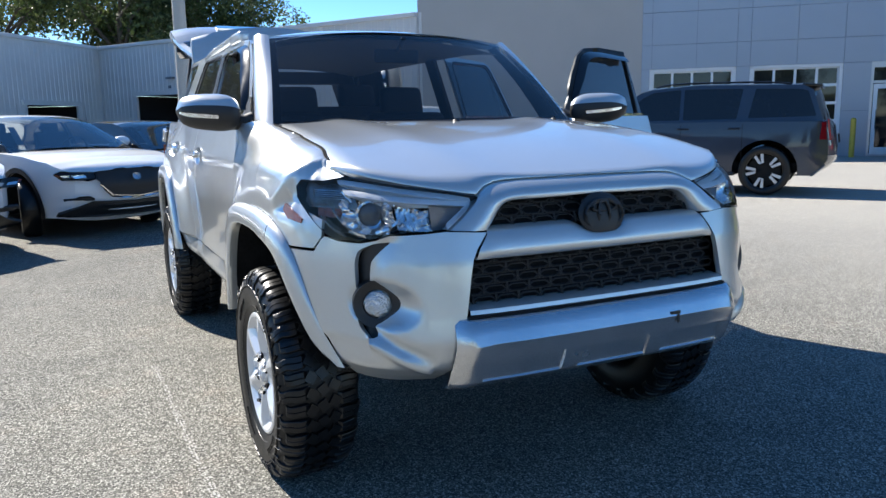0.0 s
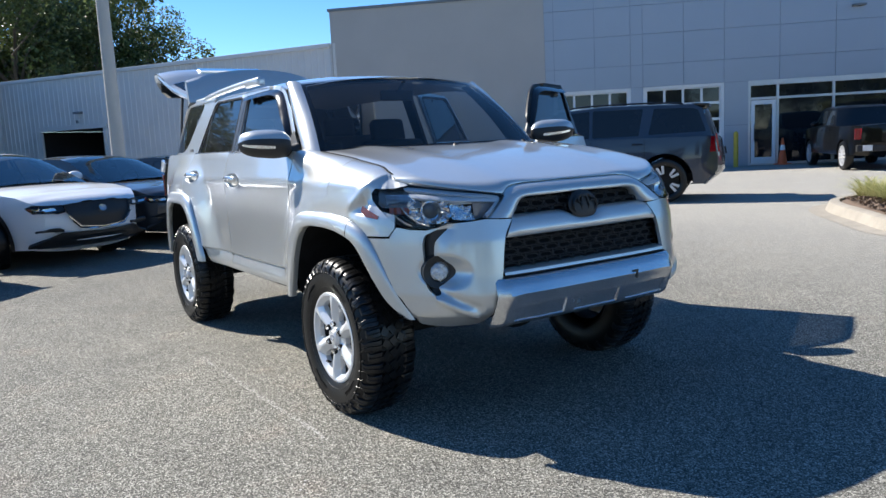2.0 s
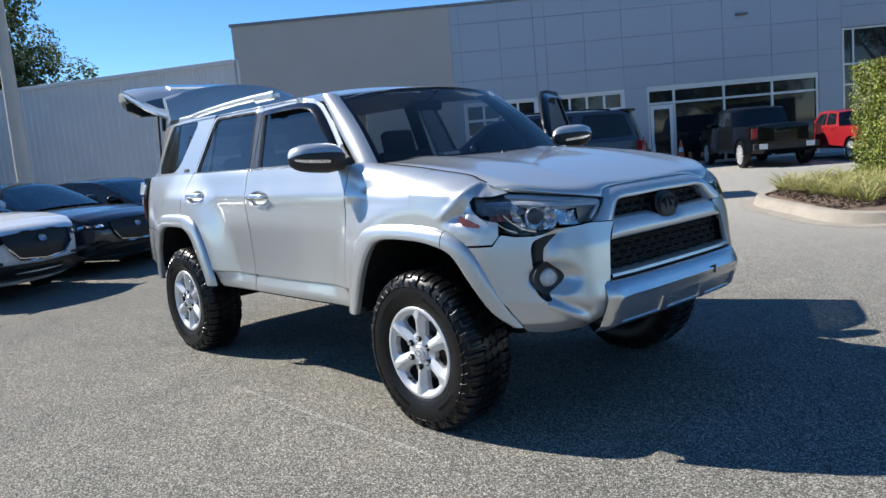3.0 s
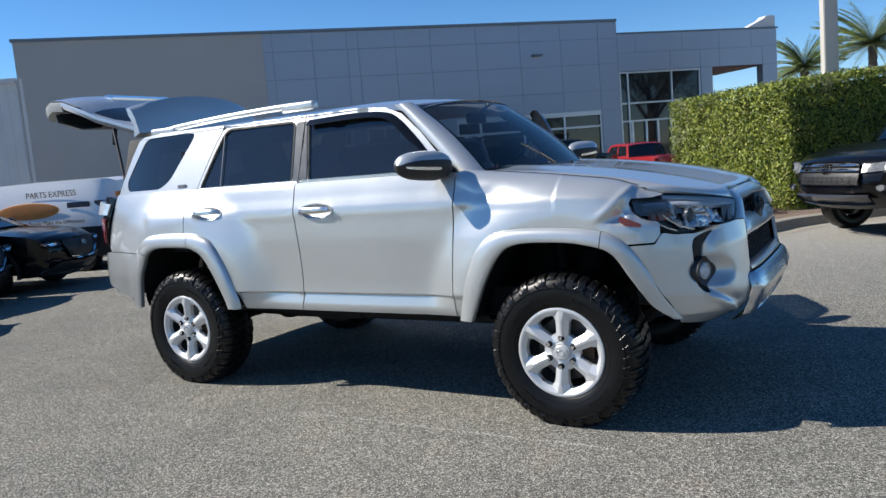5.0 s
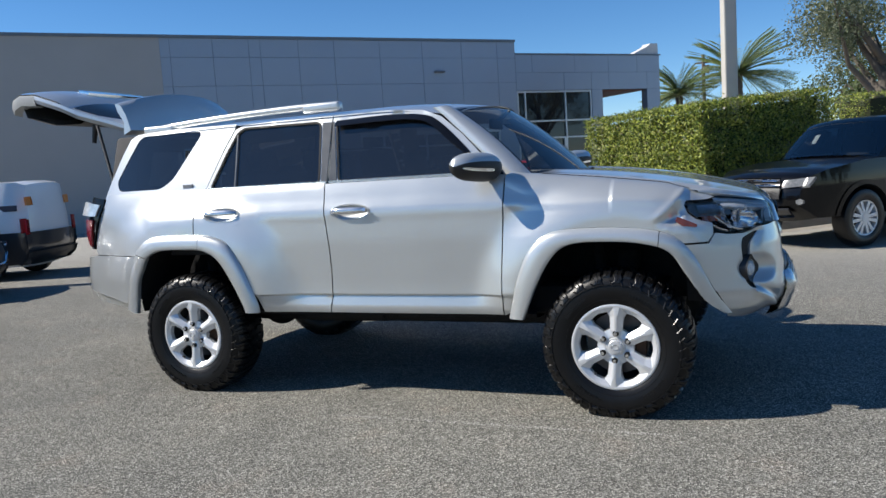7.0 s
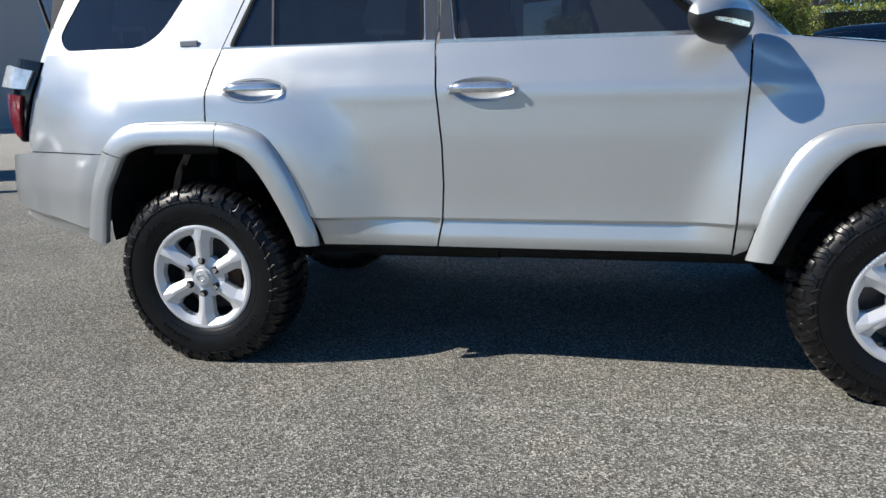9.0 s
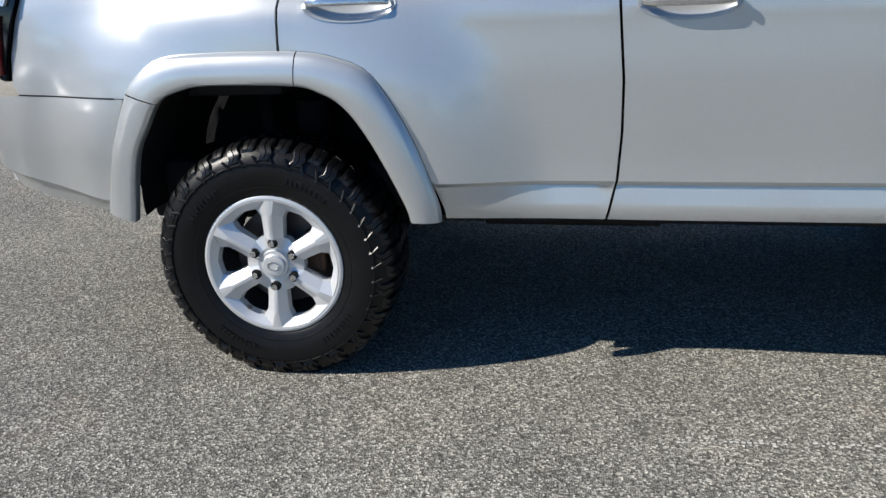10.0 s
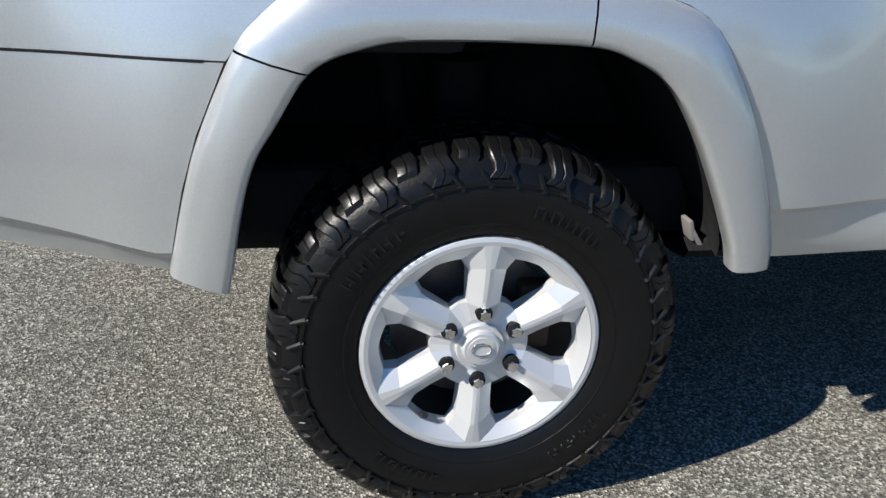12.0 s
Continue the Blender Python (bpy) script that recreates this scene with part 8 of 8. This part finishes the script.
def offroad_bits(car, sidep, nose, wide, gp):
    """Emblem, lower mesh, side steps, seats and a paper tag in the windscreen."""
    bm = bmesh.new()
    for a, b in ((0.075, 0.050), (0.022, 0.045)):
        pts = [nose(a * math.cos(t), 0.90 + b * math.sin(t), 0.045) for t in np.linspace(0, 2 * math.pi, 25)]
        for p, q in zip(pts, pts[1:]):
            rod(bm, p, q, 0.007, 0.007, 6, caps=False)
    part("emblem", bm, GLOSS_BLACK, car, "black oval emblem", 50)
    for z in (0.72, 0.76, 0.80):
        bm = bmesh.new()
        pts = [nose(y, z + (0.012 if k % 2 else -0.012), 0.030) for k, y in enumerate(np.linspace(-0.44, 0.44, 23))]
        for p, q in zip(pts, pts[1:]):
            rod(bm, p, q, 0.004, 0.004, 5, caps=False)
        part("grille_mesh", bm, LATTICE, car, "", 50)
    for side in (-1, 1):
        bm = bmesh.new()
        box(bm, (0.0, side * 0.93, 0.42), (1.75, 0.15, 0.05), 0.02)
        part("side_step", bm, ALLOY_DARK_SHADED, car, "grey step board")
        bm = bmesh.new()
        box(bm, (-0.15, side * 0.38, 1.20), (0.14, 0.50, 0.62), 0.05, rot=Matrix.Rotation(radians(-14), 4, "Y"))
        box(bm, (-0.24, side * 0.38, 1.58), (0.10, 0.26, 0.18), 0.04)
        part("seat", bm, FABRIC, car, "", 40)
    bm = bmesh.new()
    box(bm, (0.70, 0, 1.10), (0.40, 1.45, 0.16), 0.05)
    part("dashboard", bm, FABRIC, car, "", 40)
    bm = bmesh.new()
    box(bm, (0.60, -0.50, 1.46), (0.005, 0.07, 0.17), 0.0, rot=Matrix.Rotation(radians(-42), 4, "Y"))
    part("paper_tag", bm, WHITE_BAND, car, "white paper tag behind the windscreen")


OFFROADER = dict(
    width=1.90, front_axle=1.395, rear_axle=-1.395, tyre=0.385, rim=0.235, bottom=0.44, belt=1.16, spokes=6, rim_mat=ALLOY, clad=BLACK_PAINT, lean=0.26, crown=0.14,
    top=[(-2.35, 0.62), (-2.36, 0.95), (-2.25, 1.16), (-1.0, 1.17), (0.85, 1.17), (1.4, 1.15), (2.0, 1.06), (2.20, 0.98), (2.30, 0.80), (2.32, 0.62)],
    house=[(-2.22, 1.16), (-1.92, 1.60), (-1.75, 1.68), (-0.5, 1.73), (0.30, 1.70), (0.45, 1.66), (1.02, 1.16)],
    roof_from=-1.85, roof_to=0.38, pillar=BLACK_PAINT,
    windows=[[(-1.95, 1.25), (-1.72, 1.58), (-1.3, 1.60), (-1.55, 1.24)], [(-1.2, 1.23), (-0.98, 1.60), (-0.34, 1.62), (-0.34, 1.22)], [(-0.20, 1.22), (-0.20, 1.62), (0.25, 1.60), (0.40, 1.54), (0.78, 1.22)]],
    handles=(-0.15, -1.08), seams=(-0.27, 0.82), screen=glass_mat("parked_screen", (0.50, 0.55, 0.56), 2.1), glass=glass_mat("parked_side_glass", (0.30, 0.33, 0.34)), extra=[offroad_bits],
    front=[
        ("grille", False, GRILLE, [(0.0, 0.70), (0.50, 0.70), (0.46, 0.96), (0.0, 0.97)], 0.012, "black grille"),
        ("grille_bar", False, CHROME, [(0.0, 0.925), (0.47, 0.92), (0.47, 0.94), (0.0, 0.945)], 0.028, "bright grille bar"),
        ("grille_bar", False, CHROME, [(0.0, 0.865), (0.49, 0.86), (0.49, 0.875), (0.0, 0.88)], 0.028, ""),
        ("headlamp", False, HEAD, [(0.50, 0.84), (0.82, 0.87), (0.88, 0.98), (0.50, 0.94)], 0.016, "clear headlamp"),
        ("fog_lamp", False, HEAD, [(0.68, 0.64), (0.73, 0.62), (0.78, 0.64), (0.79, 0.68), (0.73, 0.70), (0.68, 0.68)], 0.02, "round fog lamp"),
        ("skid_bar", False, DARK_PAINT, [(0.0, 0.46), (0.60, 0.47), (0.60, 0.58), (0.0, 0.58)], 0.03, ""),
        ("tail_lamp", True, TAIL_RED, [(0.74, 0.92), (0.90, 0.92), (0.90, 1.12), (0.74, 1.12)], 0.02, ""),
    ],
)


def pickup_bits(colour):
    def bits(car, sidep, nose, wide, gp):
        bm = bmesh.new()
        box(bm, (-1.78, 0, 1.10), (1.75, 1.62, 0.25), 0.01)
        part("bed_floor", bm, UNDER, car)
        bm = bmesh.new()
        box(bm, (-2.86, 0, 0.62), (0.16, 1.84, 0.18), 0.03)
        part("step_bumper", bm, PLASTIC, car)
        for side in (-1, 1):
            bm = bmesh.new()
            box(bm, (-2.85, side * 0.66, 0.63), (0.20, 0.24, 0.15), 0.01)
            part("tail_reflector", bm, WHITE_BAND, car, "white plate area")

    return bits


def pickup(colour):
    return dict(
        width=2.02, front_axle=1.75, rear_axle=-1.85, tyre=0.41, rim=0.295, bottom=0.44, belt=1.24, spokes=6, rim_mat=ALLOY, clad=colour, lean=0.24, category="pickup truck", crown=0.06,
        top=[(-2.86, 0.62), (-2.86, 1.22), (-2.80, 1.24), (-0.85, 1.24), (0.0, 1.25), (1.35, 1.25), (2.4, 1.18), (2.76, 1.08), (2.84, 0.66)],
        house=[(-0.78, 1.24), (-0.62, 1.72), (-0.50, 1.78), (0.3, 1.83), (0.75, 1.80), (0.9, 1.75), (1.45, 1.24)],
        roof_from=-0.60, roof_to=0.82, pillar=colour,
        windows=[[(-0.60, 1.31), (-0.50, 1.70), (0.12, 1.74), (0.12, 1.30)], [(0.20, 1.30), (0.20, 1.74), (0.70, 1.72), (0.82, 1.67), (1.20, 1.30)]],
        handles=(0.3, -0.55), seams=(0.18, -0.75, 1.2), side_lamp=[(-2.85, 0.88), (-2.72, 0.88), (-2.72, 1.16), (-2.85, 1.16)],
        front=[
            ("grille", False, GRILLE, [(0.0, 0.70), (0.60, 0.70), (0.62, 1.02), (0.0, 1.04)], 0.012, ""),
            ("headlamp", False, HEAD, [(0.66, 0.86), (0.93, 0.88), (0.93, 1.04), (0.66, 1.04)], 0.014, ""),
            ("tail_lamp", True, TAIL_RED, [(0.84, 0.86), (0.985, 0.86), (0.98, 1.16), (0.84, 1.16)], 0.03, "red tail lamp"),
        ],
        extra=[pickup_bits(colour)],
    )


def van_bits(car, sidep, nose, wide, gp):
    def sign(text, x, z, size, m, nm, z_off=0.02):
        cu = bpy.data.curves.new(nm, "FONT")
        cu.body, cu.size, cu.extrude = text, size, 0.002
        ob = bpy.data.objects.new(nm, cu)
        scene.collection.objects.link(ob)
        dg = bpy.context.evaluated_depsgraph_get()
        me = bpy.data.meshes.new_from_object(ob.evaluated_get(dg))
        bpy.data.objects.remove(ob)
        me.materials.clear()
        me.materials.append(m)
        o = new(nm, me)
        o.parent = car
        tagged(o, "dark lettering on the white side", kind="stuff")
        y = wide(x, z) + z_off
        o.matrix_local = Matrix.Translation((x, y, z)) @ Matrix.Rotation(math.pi, 4, "Z") @ Matrix.Rotation(math.pi / 2, 4, "X")
        return o

    sign("PARTS EXPRESS", -0.40, 1.55, 0.17, DECAL_DARK, "lettering")
    sign("Our People Make the Difference", -0.20, 1.00, 0.115, DECAL_DARK, "lettering")
    bm = bmesh.new()
    for x, w2, h in ((-1.60, 0.52, 0.11), (-2.10, 0.34, 0.11)):
        y = wide(x, 1.34) + 0.02
        box(bm, (x, y, 1.36), (w2, 0.006, h), 0.002)
    part("name_bars", bm, DECAL_DARK, car, "dark name bars")
    bm = bmesh.new()
    m = Matrix.Translation((-0.45, wide(-0.45, 1.29) + 0.02, 1.29)) @ Matrix.Diagonal((0.72, 0.012, 0.17, 1))
    bmesh.ops.create_uvsphere(bm, u_segments=28, v_segments=12, radius=1.0, matrix=m)
    part("oval_decal", bm, DECAL_ORANGE, car, "orange oval decal", 60)
    for side in (-1, 1):
        bm = bmesh.new()
        sheet(bm, [(-2.35, 0.30), (2.2, 0.30), (2.2, 0.80), (0.5, 0.92), (-2.365, 0.90)], lambda x, z: sidep(x, z) + Vector((0, -0.016, 0)), 0.15, [[(p[0], p[1]) for p in [(xc + 0.42 * math.cos(a), 0.34 + 0.42 * math.sin(a)) for a in np.linspace(0, 2 * math.pi, 20)[:-1]] if p[1] > 0.42] for xc in (1.55, -1.55)], 0.01)
        if side > 0:
            b2 = mirrored(bm)
            bm.free()
            bm = b2
        part("dark_wrap", bm, DARK_PAINT, car, "dark wrap along the lower side", 40)


VAN = dict(
    width=1.85, front_axle=1.55, rear_axle=-1.55, tyre=0.33, rim=0.205, bottom=0.26, belt=1.12, lean=0.10, category="van", crown=0.06, rim_mat=ALLOY_DARK_SHADED,
    top=[(-2.38, 0.62), (-2.38, 1.2), (-2.34, 1.78), (-2.20, 1.84), (-0.5, 1.86), (0.6, 1.84), (0.9, 1.72), (1.55, 1.16), (2.1, 1.02), (2.32, 0.88), (2.38, 0.60)],
    house=[(0.30, 1.14), (0.34, 1.70), (0.9, 1.68), (1.45, 1.16)],
    roof_from=-2.4, roof_to=0.95, pillar=WHITE_PAINT,
    windows=[[(0.45, 1.20), (0.45, 1.62), (0.82, 1.62), (1.22, 1.20)]], side_lamp=[(-2.37, 0.86), (-2.27, 0.86), (-2.26, 1.16), (-2.36, 1.16)],
    front=[("headlamp", False, HEAD, [(0.55, 0.82), (0.84, 0.84), (0.84, 0.98), (0.55, 0.94)], 0.014, ""), ("tail_lamp", True, TAIL_RED, [(0.80, 0.86), (0.90, 0.86), (0.89, 1.14), (0.80, 1.14)], 0.03, "tall red tail lamp"), ("rear_wrap", True, DARK_PAINT, [(0.0, 0.50), (0.88, 0.50), (0.89, 0.90), (0.0, 0.90)], 0.008, ""), ("rear_bumper", True, PLASTIC, [(0.0, 0.30), (0.87, 0.30), (0.88, 0.54), (0.0, 0.54)], 0.04, ""), ("rear_badge", True, DECAL_ORANGE, [(0.60, 1.40), (0.78, 1.40), (0.78, 1.56), (0.60, 1.56)], 0.02, "")],
    extra=[van_bits],
)

FD = Vector((math.cos(radians(32)), math.sin(radians(32)), 0))
LF = Vector((-FD.y, FD.x, 0))
nose_w = Vector((-6.0, -0.93, 0))


def parked(nose_at, size=1.0):
    c = nose_at - Vector((math.cos(radians(27)), math.sin(radians(27)), 0)) * 2.26 * size
    return place(c.x, c.y, 27) @ Matrix.Scale(size, 4)


vehicle("crossover", "white compact crossover with dark shield grille, parked nose out", parked(nose_w), CROSSOVER, WHITE_PAINT)
vehicle("crossover", "white compact crossover at the end of the parked row", parked(Vector((-4.72, -2.82, 0))), CROSSOVER, WHITE_PAINT)
vehicle("crossover", "dark grey compact crossover parked beside the white one", parked(Vector((-7.28, 0.68, 0)), 0.94), CROSSOVER, DARK_PAINT)
vehicle("crossover", "near-black compact crossover parked by the van", parked(Vector((-7.87, 2.43, 0)), 0.90), CROSSOVER, BLACK_PAINT)
vehicle("large_suv", "dark slate-blue full-size SUV with tinted glass and five-spoke wheels", place(-5.05 - 1.48 * 0.0, 8.9, 216) @ Matrix.Translation((1.48, -0.0, 0)) @ Matrix.Translation((0, -0.85, 0)), LARGE_SUV, NAVY_PAINT)
vehicle("offroad_suv", "black mid-size SUV with chrome-edged grille beside the hedge", place(2.84, 7.0, 225) @ Matrix.Translation((-1.395, 0, 0)), OFFROADER, BLACK_PAINT)
vehicle("pickup", "black pickup truck facing the showroom glass", place(-7.6, 20.9, 134.5), pickup(BLACK_PAINT), BLACK_PAINT)
vehicle("pickup", "red pickup truck beside the black one", place(-4.95, 22.05, 136.5) @ Matrix.Diagonal((0.82, 0.82, 0.82, 1)), pickup(RED_PAINT), RED_PAINT)
vehicle("van", "white parts van with dark lower wrap and orange oval", place(-11.24, 3.92, 200) @ Matrix.Translation((-1.55, 0.8, 0)) @ Matrix.Diagonal((0.87, 0.87, 0.87, 1)) @ Matrix.Translation((1.55, -0.8, 0)), VAN, WHITE_PAINT)
build_wagon()
